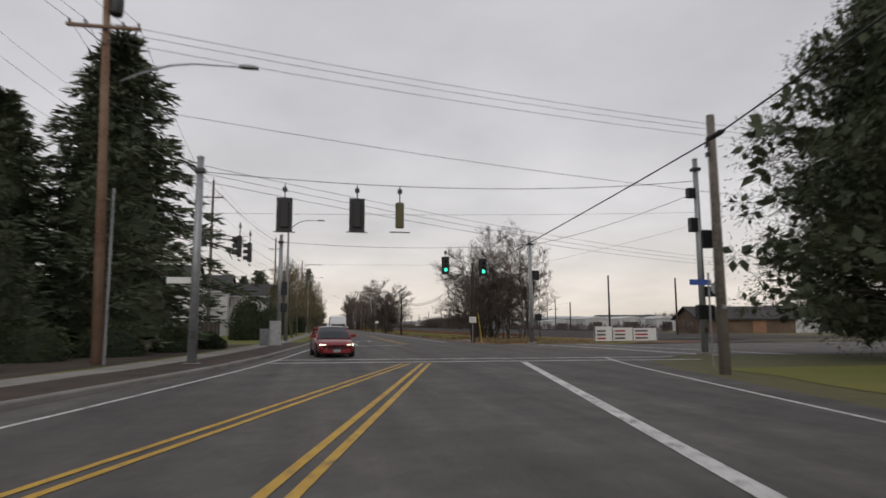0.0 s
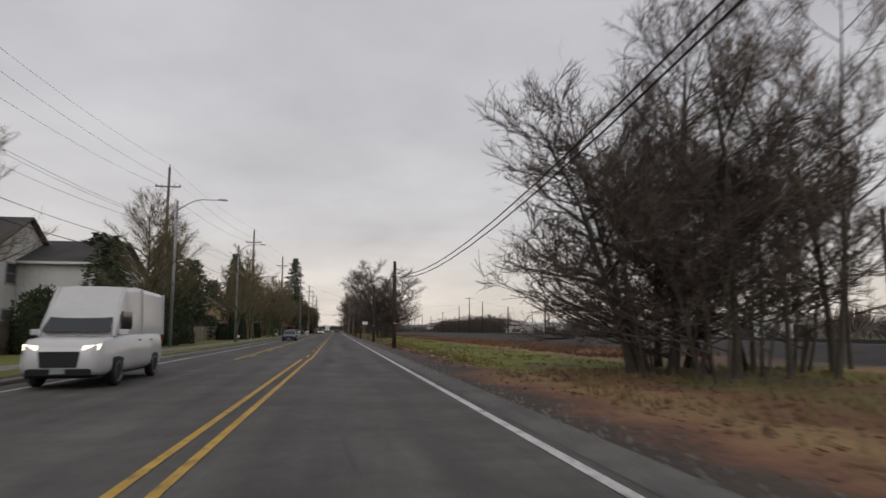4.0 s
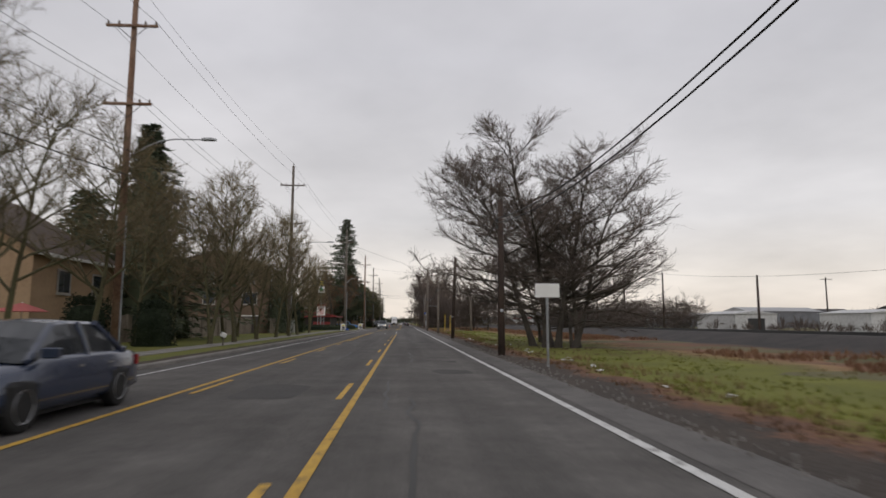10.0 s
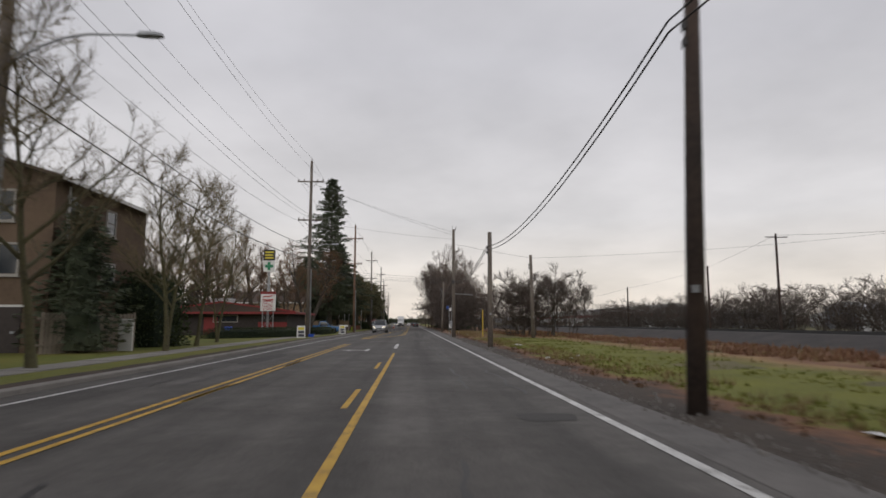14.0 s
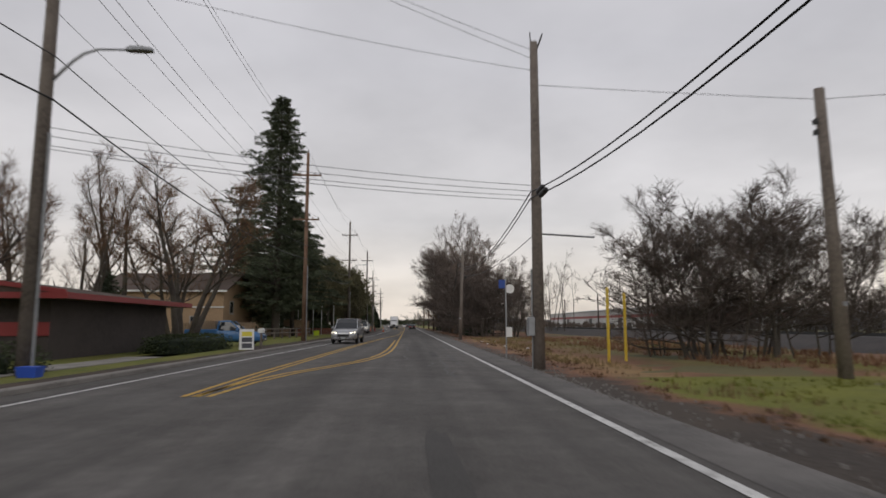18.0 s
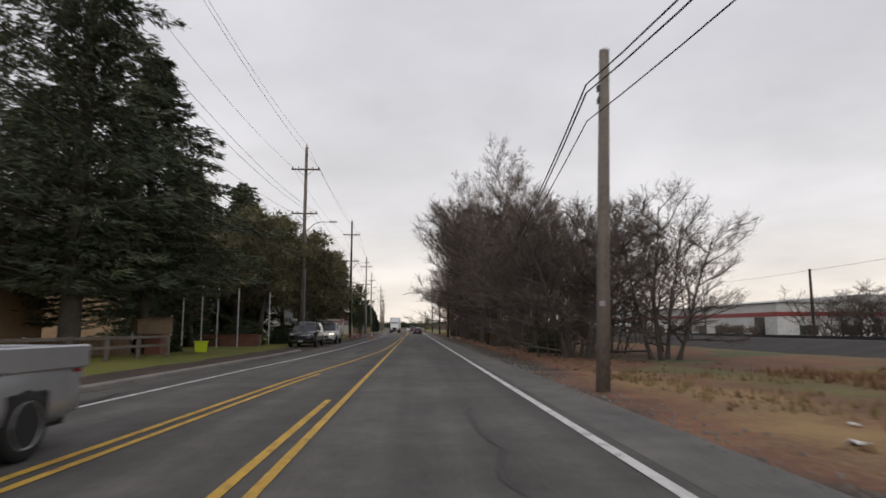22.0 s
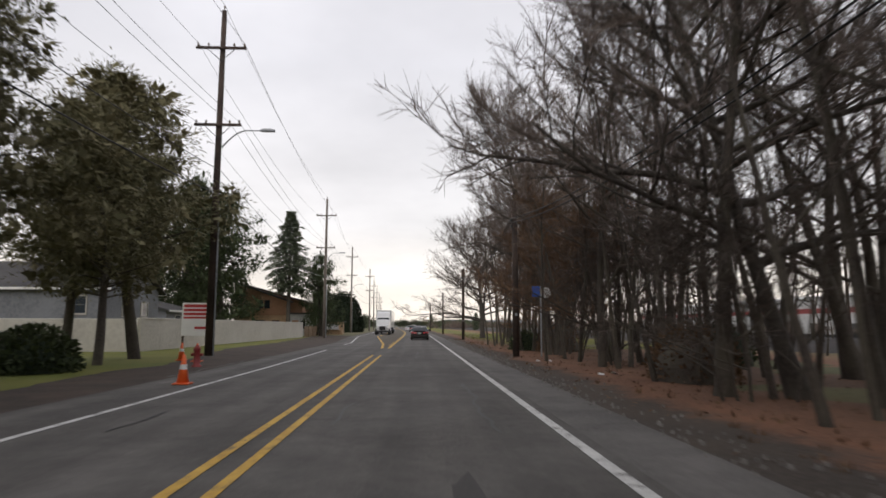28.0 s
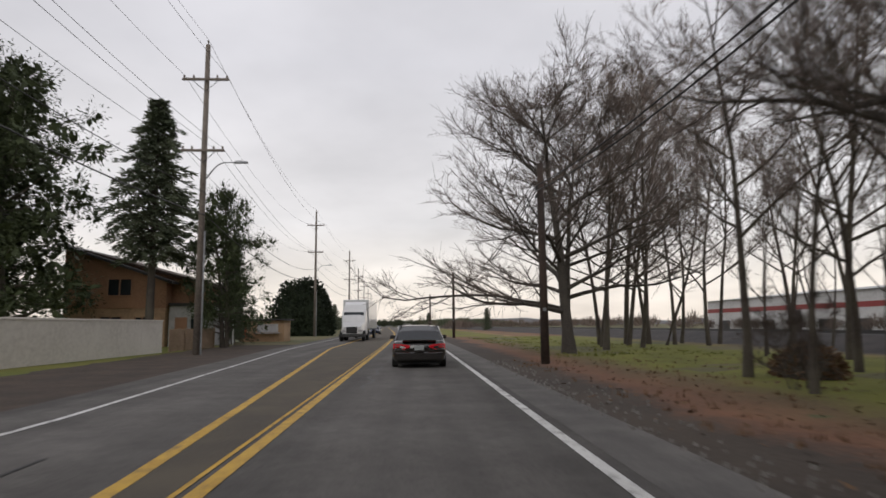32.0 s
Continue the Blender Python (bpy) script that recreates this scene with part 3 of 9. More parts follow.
# left verge, kerb and pavement
lk = lambda y: interp(y, KERB_L)
kerb = Shape()
ys = stations(-60, 300, 2.5)
for a, b in zip(ys[:-1], ys[1:]):
    xa, xb = lk(a) + bend(a), lk(b) + bend(b)
    r = [[(xa - 0.16, a, -0.05), (xa, a, -0.05), (xa, a, 0.10), (xa - 0.03, a, 0.135), (xa - 0.16, a, 0.14)], [(xb - 0.16, b - 0.012, -0.05), (xb, b - 0.012, -0.05), (xb, b - 0.012, 0.10), (xb - 0.03, b - 0.012, 0.135), (xb - 0.16, b - 0.012, 0.14)]]
    kerb.rings(r)
single("kerb", kerb, M_conc, "worn concrete kerb of cast lengths", "kerb", kind="structure")
lv = Shape()
strip(lv, -60, 255, lambda y: lk(y) - 2.2, lambda y: lk(y) - 0.15, 0.11, 2.5)
strip(lv, -60, 255, lambda y: lk(y) - 26, lambda y: lk(y) - 3.55, 0.11, 2.5)
single("grass_verge", lv, M_grass, "mossy green grass behind the kerb", "grass", kind="structure")
ld = Shape()
strip(ld, -60, 255, ragged(lambda y: lk(y) - 0.9, 0.25, 41), lambda y: lk(y) - 0.16, 0.115, 0.8)
strip(ld, -60, 54, lambda y: lk(y) - 2.19, lambda y: lk(y) - 0.165, 0.1175, 0.8)
strip(ld, -10, 50, ragged(lambda y: lk(y) - 14, 0.5, 42), ragged(lambda y: lk(y) - 4.0, 0.3, 43), 0.116, 0.8)
strip(ld, 250, 420, ragged(lambda y: lk(y) - float(np.interp(y, [352, 366], [2.6, 4.9])), 0.5, 44), lambda y: lk(y) + 0.02, -0.003, 0.8)
single("bare_verge", ld, M_dirt, "bare brown dirt at the edge of the road", "verge", kind="structure")
lg = Shape()
strip(lg, 255, 420, lambda y: -34, ragged(lambda y: lk(y) - 2.2, 0.6, 45), -0.009, 1.0)
single("front_lawns", lg, M_grass, "rough lawn in front of the houses", "grass", kind="structure")
walk_thing = tagged(new("pavement"), "pale concrete pavement of cast slabs", "pavement", kind="structure")
slab_ys = stations(-6, 246, 1.5)
slabs = []
for i, (a, b) in enumerate(zip(slab_ys[:-1], slab_ys[1:])):
    xa, xb = lk(a) - 2.2, lk(b) - 2.2
    g = 0.012
    s = Shape()
    r0 = [(xa - 1.35, a + g, 0.0), (xa, a + g, 0.0), (xb, b - g, 0.0), (xb - 1.35, b - g, 0.0)]
    s.rings([r0, [(x, y, 0.135 + 0.006 * math.sin(i * 1.7)) for x, y, _ in r0]])
    part("slab", s, M_conc, walk_thing)

# painted lines
lines = []


def line(name, y0, y1, fx, w, mat, label, z=0.008, step=3.0):
    s = Shape()
    strip(s, y0, y1, lambda y: fx(y) - w / 2, lambda y: fx(y) + w / 2, z, step)
    return single(name, s, mat, label, "road marking", kind="structure")


line("edge_line_left", -60, 246, lambda y: interp(y, WHITE_L), 0.12, M_white, "white left edge line")
line("edge_line_left", 246, 364, lambda y: interp(y, WHITE_L), 0.12, M_white, "white left edge line")
line("edge_line_left", 374, 900, lambda y: interp(y, WHITE_L), 0.12, M_white, "white left edge line")
line("edge_line_right", 55, 900, lambda y: 3.71, 0.15, M_white, "white right edge line")
line("edge_line_approach", -60, 26.5, lambda y: interp(y, WHITE_R), 0.12, M_white, "white edge line before the signals")
lane = lambda y: 0.82 + (y - 23.9) * 0.217
line("turn_lane_line", -60, 24, lane, 0.26, M_white, "broad white lane line before the signals")
ctr = lambda y: -2.88 + (y - 24.3) * 0.232
line("double_yellow", -60, 24.2, lambda y: ctr(y), 0.13, M_yellow, "yellow centre line")
line("double_yellow", -60, 24.2, lambda y: ctr(y) - 0.29, 0.13, M_yellow, "yellow centre line")
ctl = lambda y: -3.68 + (y - 24.2) * 0.315
for dx in (0, -0.3):
    line("double_yellow", -6, 24.1, lambda y, dx=dx: ctl(y) + dx, 0.12, M_yellow, "yellow line beside the turn pocket")
for ya, dy in ((24.5, 0.0), (26.7, 0.0)):
    s = Shape()
    s.quad((-9.0, ya + 1.0, 0.008), (8.6, ya - 0.75, 0.008), (8.6, ya - 0.45, 0.008), (-9.0, ya + 1.3, 0.008))
    single("crossing_line", s, M_white, "white pedestrian crossing line", "road marking", kind="structure")
s = Shape().quad((-7.3, 44.6, 0.008), (-0.9, 47.8, 0.008), (-0.9, 48.15, 0.008), (-7.3, 44.95, 0.008))
single("stop_line", s, M_white, "white stop line", "road marking", kind="structure")
for pts in (((9.0, 45.6), (11.4, 26.6)), ((12.2, 46.0), (15.0, 26.6))):
    (xa, ya), (xb, yb) = pts
    single("crossing_line", Shape().quad((xa, ya, 0.008), (xb, yb, 0.008), (xb + 0.3, yb, 0.008), (xa + 0.3, ya, 0.008)), M_white, "white crossing line on the side road", "road marking", kind="structure")
single("side_road_line", Shape().quad((15.5, 36.2, 0.008), (120, 25.0, 0.008), (120, 25.15, 0.008), (15.5, 36.35, 0.008)), M_yellow, "yellow line down the side road", "road marking", kind="structure")
line("turn_pocket_line", 47.9, 66, lambda y: -4.4, 0.15, M_white, "white line of the opposite turn lane")
for dx in (0.0, -0.38):
    line("double_yellow", 49.5, 86, lambda y, dx=dx: float(np.interp(y, [49, 60, 90], [-0.42, -0.36, -0.02])) + dx, 0.12, M_yellow, "yellow centre line")
line("yellow_solid", 86, 207, lambda y: 0.0, 0.12, M_yellow, "solid yellow line of the middle lane")
line("yellow_solid", 86, 219.8, lambda y: interp(y, YELLOW_L), 0.12, M_yellow, "solid yellow line of the middle lane")
for k in range(13):
    y0 = 88 + 9.1 * k
    line("yellow_dash", y0, y0 + 3.0, lambda y: -0.30, 0.11, M_yellow, "short yellow dash of the middle lane")
    line("yellow_dash", y0 + 1, y0 + 4.0, lambda y: -3.30, 0.11, M_yellow, "short yellow dash of the middle lane")
line("turn_pocket_line", 212.5, 220.0, lambda y: -0.1, 0.2, M_white, "white line of the turn pocket")
line("yellow_solid", 233, 357.5, lambda y: interp(y, YELLOW_L), 0.12, M_yellow, "solid yellow line left of the painted island")
line("yellow_solid", 366.6, 900, lambda y: interp(y, YELLOW_L), 0.17, M_yellow, "solid yellow line past the drive")
line("double_yellow", 178, 219.8, lambda y: interp(y, YELLOW_L) + 0.28, 0.11, M_yellow, "second yellow line beside the turn pocket")
line("double_yellow", 233, 283, lambda y: interp(y, YELLOW_L) + 0.28, 0.11, M_yellow, "second yellow line on the left of the painted island")
swing = lambda y: float(np.interp(y, [224, 233, 237, 239.2, 241.8, 244, 245.8, 249, 254, 260, 900], [-3.2, -3.1, -2.85, -2.35, -1.61, -1.0, -0.63, -0.26, -0.05, 0.02, 0.0]))
line("double_yellow", 233, 357.5, swing, 0.12, M_yellow, "yellow line swinging back to the middle")
line("double_yellow", 233, 276, lambda y: swing(y) - 0.3, 0.12, M_yellow, "yellow line swinging back to the middle")
line("double_yellow", 366.6, 900, lambda y: -0.03, 0.17, M_yellow, "yellow centre line")
line("double_yellow", 371.5, 900, lambda y: -0.22, 0.06, M_yellow, "thin second yellow centre line")
M_grime = material("grimy_asphalt", (0.085, 0.072, 0.056), 0.9, grain=(0.06, 0.052, 0.043), blotch=(0.11, 0.092, 0.066), bump=0.3, scale=30, big=0.9)
s_ = Shape()
strip(s_, 366.6, 900, lambda y: interp(y, YELLOW_L) + 0.09, lambda y: -0.26, 0.006, 3.0)
single("median_grime", s_, M_grime, "brown road grime between the yellow lines", "road surface", kind="structure")
# lane arrows
for ax, ay in ((-2.6, 60.0), (-1.5, 209.5)):
    s = Shape().quad((ax - 0.08, ay, 0.008), (ax + 0.08, ay, 0.008), (ax + 0.08, ay + 2.2, 0.008), (ax - 0.08, ay + 2.2, 0.008))
    s.quad((ax - 0.9, ay + 0.75, 0.0085), (ax - 0.08, ay + 0.6, 0.0085), (ax - 0.08, ay + 0.9, 0.0085), (ax - 0.9, ay + 1.05, 0.0085))
    s.tri((ax - 1.35, ay + 0.95, 0.008), (ax - 0.85, ay + 0.4, 0.008), (ax - 0.85, ay + 1.4, 0.008))
    single("lane_arrow", s, M_white, "worn white turn arrow on the asphalt", "road marking", kind="structure")
# tar seams and patches
cr = random.Random(11)
for k in range(80):
    y0, x0 = cr.uniform(20, 400), cr.choice((1.0, 2.6, 1.9, -2.0, -4.8)) + cr.uniform(-0.5, 0.5)
    s, ln_, pts = Shape(), cr.uniform(2, 9), []
    for i in range(int(ln_ / 0.5)):
        pts.append((x0 + 0.25 * noise.noise(Vector((k * 3.3, i * 0.4, 0))), y0 + i * 0.5))
    for (xa, ya), (xb, yb) in zip(pts[:-1], pts[1:]):
        w = 0.025 + 0.03 * abs(noise.noise(Vector((xa * 4, ya, 1))))
        s.quad((xa - w, ya, 0.0065), (xa + w, ya, 0.0065), (xb + w, yb, 0.0065), (xb - w, yb, 0.0065))
    single("tar_seam", s, M_seal, "black tar seam poured over a crack", "road repair", kind="structure")
for x0, y0, w, l in ((2.2, 108, 1.0, 2.2), (2.6, 98.5, 0.9, 1.6), (2.3, 149, 1.1, 1.6), (2.5, 176, 1.2, 2.6), (1.2, 226, 0.35, 6.0), (-5.2, 168, 1.2, 9), (0.9, 84, 0.5, 5), (2.6, 153.6, 0.5, 0.9), (2.2, 156.2, 0.9, 0.5), (-4.9, 128, 0.9, 5), (-1.8, 144, 1.3, 3.0), (1.7, 122, 0.4, 4), (2.9, 187, 0.9, 0.8), (2.4, 101.5, 1.6, 0.9), (-5.0, 203, 0.8, 7), (2.0, 250, 0.35, 5), (-2.0, 262, 1.0, 3), (2.2, 330, 0.3, 6), (-1.7, 300, 0.4, 5)):
    s, ring = Shape(), []
    for i in range(18):
        a = 2 * math.pi * i / 18
        q = 1 + 0.28 * noise.noise(Vector((math.cos(a) * 1.6, math.sin(a) * 1.6, y0)))
        ring.append((x0 + w * 0.5 * q * math.copysign(abs(math.cos(a)) ** 0.6, math.cos(a)), y0 + l * 0.5 * q * math.copysign(abs(math.sin(a)) ** 0.6, math.sin(a)), 0.006))
    s.v, s.f = ring, [tuple(range(18))]
    single("asphalt_patch", s, M_patch, "dark patch of newer asphalt", "road repair", kind="structure")

# ---------------------------------------------------------------- trees


def branch_path(rg, p, d, length, n, wob, up):
    pts, d = [p.copy()], d.normalized()
    for _ in range(n):
        d = (d + Vector((rg.uniform(-wob, wob), rg.uniform(-wob, wob), rg.uniform(-wob, wob) + up))).normalized()
        p = p + d * (length / n)
        pts.append(p.copy())
    return pts, d


def bare_tree(seed, h, spread, trunks=1, lean=0.1, first=0.25, limbs=11, subs=7, twigs=6, fine=3, up=0.06, bark=M_bark, twig=M_twig, r0=0.2, droop=0.0, limb_up=0.55, name="bare_tree", label="leafless tree"):
    """A leafless tree: trunks, limbs and boughs as one part, the fine twigs as another."""
    rg = random.Random(seed)
    wood, fuzz = Shape(), Shape()
    for k in range(trunks):
        a0 = rg.uniform(0, 6.28)
        off = Vector((math.cos(a0), math.sin(a0), 0)) * (0.0 if trunks == 1 else rg.uniform(0.2, 0.7 + 0.12 * trunks))
        d0 = Vector((math.cos(a0) * lean, math.sin(a0) * lean, 1))
        hh = h * (1.0 if k == 0 else rg.uniform(0.65, 0.98))
        pts, _ = branch_path(rg, off + Vector((0, 0, -0.15)), d0, hh, 9, 0.035 + lean * 0.2, 0.04)
        rr = r0 * rg.uniform(0.8, 1.1) * (1.0 if trunks == 1 else 0.75)
        rads = [rr * (1.25 if i == 0 else 1) * (1 - 0.93 * (i / 9) ** 0.9) + 0.006 for i in range(10)]
        wood.tube(pts, rads, 7, cap=False)
        for li in range(limbs):
            t = first + (1 - first) * ((li + rg.random()) / limbs) ** 0.9
            t = min(t, 0.985)
            i = min(int(t * 9), 8)
            base = pts[i].lerp(pts[i + 1], t * 9 - i)
            ang = li * 2.4 + rg.uniform(-0.6, 0.6)
            rise = limb_up + 0.5 * t + rg.uniform(-0.2, 0.2)
            d1 = Vector((math.cos(ang), math.sin(ang), rise))
            l1 = spread * (1.15 - 0.75 * t) * rg.uniform(0.7, 1.15)
            p1, _ = branch_path(rg, base, d1, l1, 5, 0.11, up)
            r1 = min(rads[i] * 0.55, 0.02 + 0.011 * l1)
            wood.tube(p1, [r1 * (1 - 0.8 * j / 5) + 0.005 for j in range(6)], 5, cap=False)
            for si in range(subs):
                t2 = 0.22 + 0.78 * (si + rg.random()) / subs
                j = min(int(t2 * 5), 4)
                b2 = p1[j].lerp(p1[j + 1], t2 * 5 - j)
                ax = (p1[j + 1] - p1[j]).normalized()
                side_ = Vector((rg.uniform(-1, 1), rg.uniform(-1, 1), rg.uniform(-0.4, 0.9))).normalized()
                d2 = (ax * 0.75 + side_ * 0.8)
                l2 = l1 * rg.uniform(0.28, 0.52) * (1.15 - 0.5 * t2)
                p2, _ = branch_path(rg, b2, d2, l2, 3, 0.13, up - droop)
                r2 = max(0.011, r1 * 0.35 * (1.1 - 0.6 * t2))
                wood.tube([p2[0], p2[1].lerp(p2[2], 0.4), p2[3]], [r2, r2 * 0.62, 0.006], 3, cap=False)
                for ti in range(twigs):
                    t3 = 0.15 + 0.85 * (ti + rg.random()) / twigs
                    q = min(int(t3 * 3), 2)
                    b3 = p2[q].lerp(p2[q + 1], t3 * 3 - q)
                    ax3 = (p2[q + 1] - p2[q]).normalized()
                    s3 = Vector((rg.uniform(-1, 1), rg.uniform(-1, 1), rg.uniform(-0.5, 0.9)))
                    d3 = ax3 * 0.7 + s3 * 0.75
                    l3 = rg.uniform(0.45, 1.05) * (0.35 + 0.1 * spread) * 0.9
                    p3, e3 = branch_path(rg, b3, d3, l3, 2, 0.22, up * 0.5 - droop)
                    u3 = (p3[2] - p3[0]).cross(s3).normalized() * 0.0115
                    fuzz.quad(p3[0] - u3, p3[0] + u3, p3[2] + u3 * 0.5, p3[2] - u3 * 0.5)
                    for fi in range(fine):
                        b4 = p3[0].lerp(p3[2], rg.uniform(0.25, 1.0))
                        d4 = e3 * 0.7 + Vector((rg.uniform(-1, 1), rg.uniform(-1, 1), rg.uniform(-0.6, 0.9))) * 0.8
                        e4 = b4 + d4.normalized() * l3 * rg.uniform(0.4, 0.85)
                        u4 = d4.cross(side_).normalized() * 0.008
                        fuzz.quad(b4 - u4, b4 + u4, e4 + u4 * 0.5, e4 - u4 * 0.5)
    root = thing(name, label, "tree")
    part("trunk", wood, bark, root, smooth=True)
    part("crown", fuzz, twig, root, "fine bare twigs")
    return root


def open_tree(seed, stems, spread, first=0.2, limbs=12, subs=8, twigs=7, fine=5, flat=0.2, rise=0.8, sag=0.03, curl=0.05, bark=M_bark, twig=M_twig_dark, thick=1.0, taper=0.62, name="open_bare_tree", label="leafless tree with crooked spreading boughs"):
    """A leafless tree of crooked stems (x, y, lean in x, lean in y, height, radius) whose boughs sag, then turn up at their tips."""
    rg = random.Random(seed)
    wood, fuzz = Shape(), Shape()
    up_z = Vector((0, 0, 1))
    for ox, oy, lx, ly, hh, r0 in stems:
        pts, _ = branch_path(rg, Vector((ox, oy, -0.2)), Vector((lx, ly, 1)), hh * 1.03, 10, 0.09, 0.035)
        rads = [r0 * (1.35 if i == 0 else 1.0) * (1 - 0.9 * (i / 10) ** 0.8) + 0.012 for i in range(11)]
        wood.tube(pts, rads, 8, cap=False)
        for li in range(limbs):
            t = min(0.97, first + (1 - first) * ((li + rg.random()) / limbs) ** 0.95)
            i = min(int(t * 10), 9)
            base = pts[i].lerp(pts[i + 1], t * 10 - i)
            ang = li * 2.4 + seed + rg.uniform(-0.5, 0.5)
            k = (t - first) / (1 - first)
            d1 = Vector((math.cos(ang) + lx * 1.2, math.sin(ang) + ly * 1.2, flat + rise * k + rg.uniform(-0.12, 0.18)))
            l1 = spread * (1.05 - taper * k) * rg.uniform(0.68, 1.12)
            pa, da = branch_path(rg, base, d1, l1 * 0.5, 4, 0.15, -sag)
            pb, _ = branch_path(rg, pa[-1], da, l1 * 0.5, 4, 0.15, curl)
            p1 = pa + pb[1:]
            r1 = min(rads[i] * 0.62, (0.016 + 0.0125 * l1) * thick)
            r_at = [r1 * (1 - 0.84 * (j / 8) ** 0.8) + 0.007 for j in range(9)]
            wood.tube(p1, r_at, 5, cap=False)
            for si in range(subs):
                t2 = min(0.98, 0.16 + 0.84 * (si + rg.random()) / subs)
                j = min(int(t2 * 8), 7)
                b2 = p1[j].lerp(p1[j + 1], t2 * 8 - j)
                ax = (p1[j + 1] - p1[j]).normalized()
                sd = ax.cross(up_z).normalized() * (1 if si % 2 else -1)
                d2 = ax * 0.8 + sd * rg.uniform(0.45, 0.95) + up_z * rg.uniform(-0.25, 0.55)
                l2 = (0.35 + l1 * rg.uniform(0.26, 0.48)) * (1.15 - 0.55 * t2)
                p2, _ = branch_path(rg, b2, d2, l2, 4, 0.17, curl * 0.6)
                r2 = max(0.011, r_at[j] * 0.5)
                wood.tube(p2, [r2 * (1 - 0.6 * q / 4) + 0.003 for q in range(5)], 3, cap=False)
                for ti in range(twigs):
                    t3 = 0.12 + 0.88 * (ti + rg.random()) / twigs
                    q = min(int(t3 * 4), 3)
                    b3 = p2[q].lerp(p2[q + 1], t3 * 4 - q)
                    ax3 = (p2[q + 1] - p2[q]).normalized()
                    s3 = Vector((rg.uniform(-1, 1), rg.uniform(-1, 1), rg.uniform(-0.55, 0.8)))
                    l3 = rg.uniform(0.5, 1.15) * (0.4 + 0.07 * spread)
                    p3, e3 = branch_path(rg, b3, ax3 * 0.75 + s3 * 0.7, l3, 2, 0.25, curl * 0.4)
                    u3 = (p3[2] - p3[0]).cross(s3).normalized() * 0.0105
                    fuzz.quad(p3[0] - u3, p3[0] + u3, p3[1] + u3 * 0.8, p3[1] - u3 * 0.8)
                    fuzz.quad(p3[1] - u3 * 0.8, p3[1] + u3 * 0.8, p3[2] + u3 * 0.4, p3[2] - u3 * 0.4)
                    for fi in range(fine):
                        b4 = p3[0].lerp(p3[2], rg.uniform(0.2, 1.0))
                        d4 = e3 * 0.8 + Vector((rg.uniform(-1, 1), rg.uniform(-1, 1), rg.uniform(-0.5, 0.8))) * 0.75
                        e4 = b4 + d4.normalized() * l3 * rg.uniform(0.35, 0.8)
                        u4 = d4.cross(s3).normalized() * 0.0078
                        fuzz.quad(b4 - u4, b4 + u4, e4 + u4 * 0.5, e4 - u4 * 0.5)
    root = thing(name, label, "tree")
    part("trunk", wood, bark, root, smooth=True)
    part("crown", fuzz, twig, root, "fine bare twigs")
    return root


def spray(s, rg, p, d, length, width, n):
    """A tuft of n narrow blades about d."""
    for _ in range(n):
        e = (d + Vector((rg.uniform(-0.6, 0.6), rg.uniform(-0.6, 0.6), rg.uniform(-0.5, 0.35)))).normalized()
        u = e.cross(Vector((rg.uniform(-1, 1), rg.uniform(-1, 1), rg.uniform(-1, 1)))).normalized() * width * 0.5
        q = p + Vector((rg.uniform(-1, 1), rg.uniform(-1, 1), rg.uniform(-1, 1))) * length * 0.25
        l = length * rg.uniform(0.6, 1.2)
        s.quad(q, q + e * l * 0.45 - u, q + e * l, q + e * l * 0.45 + u)


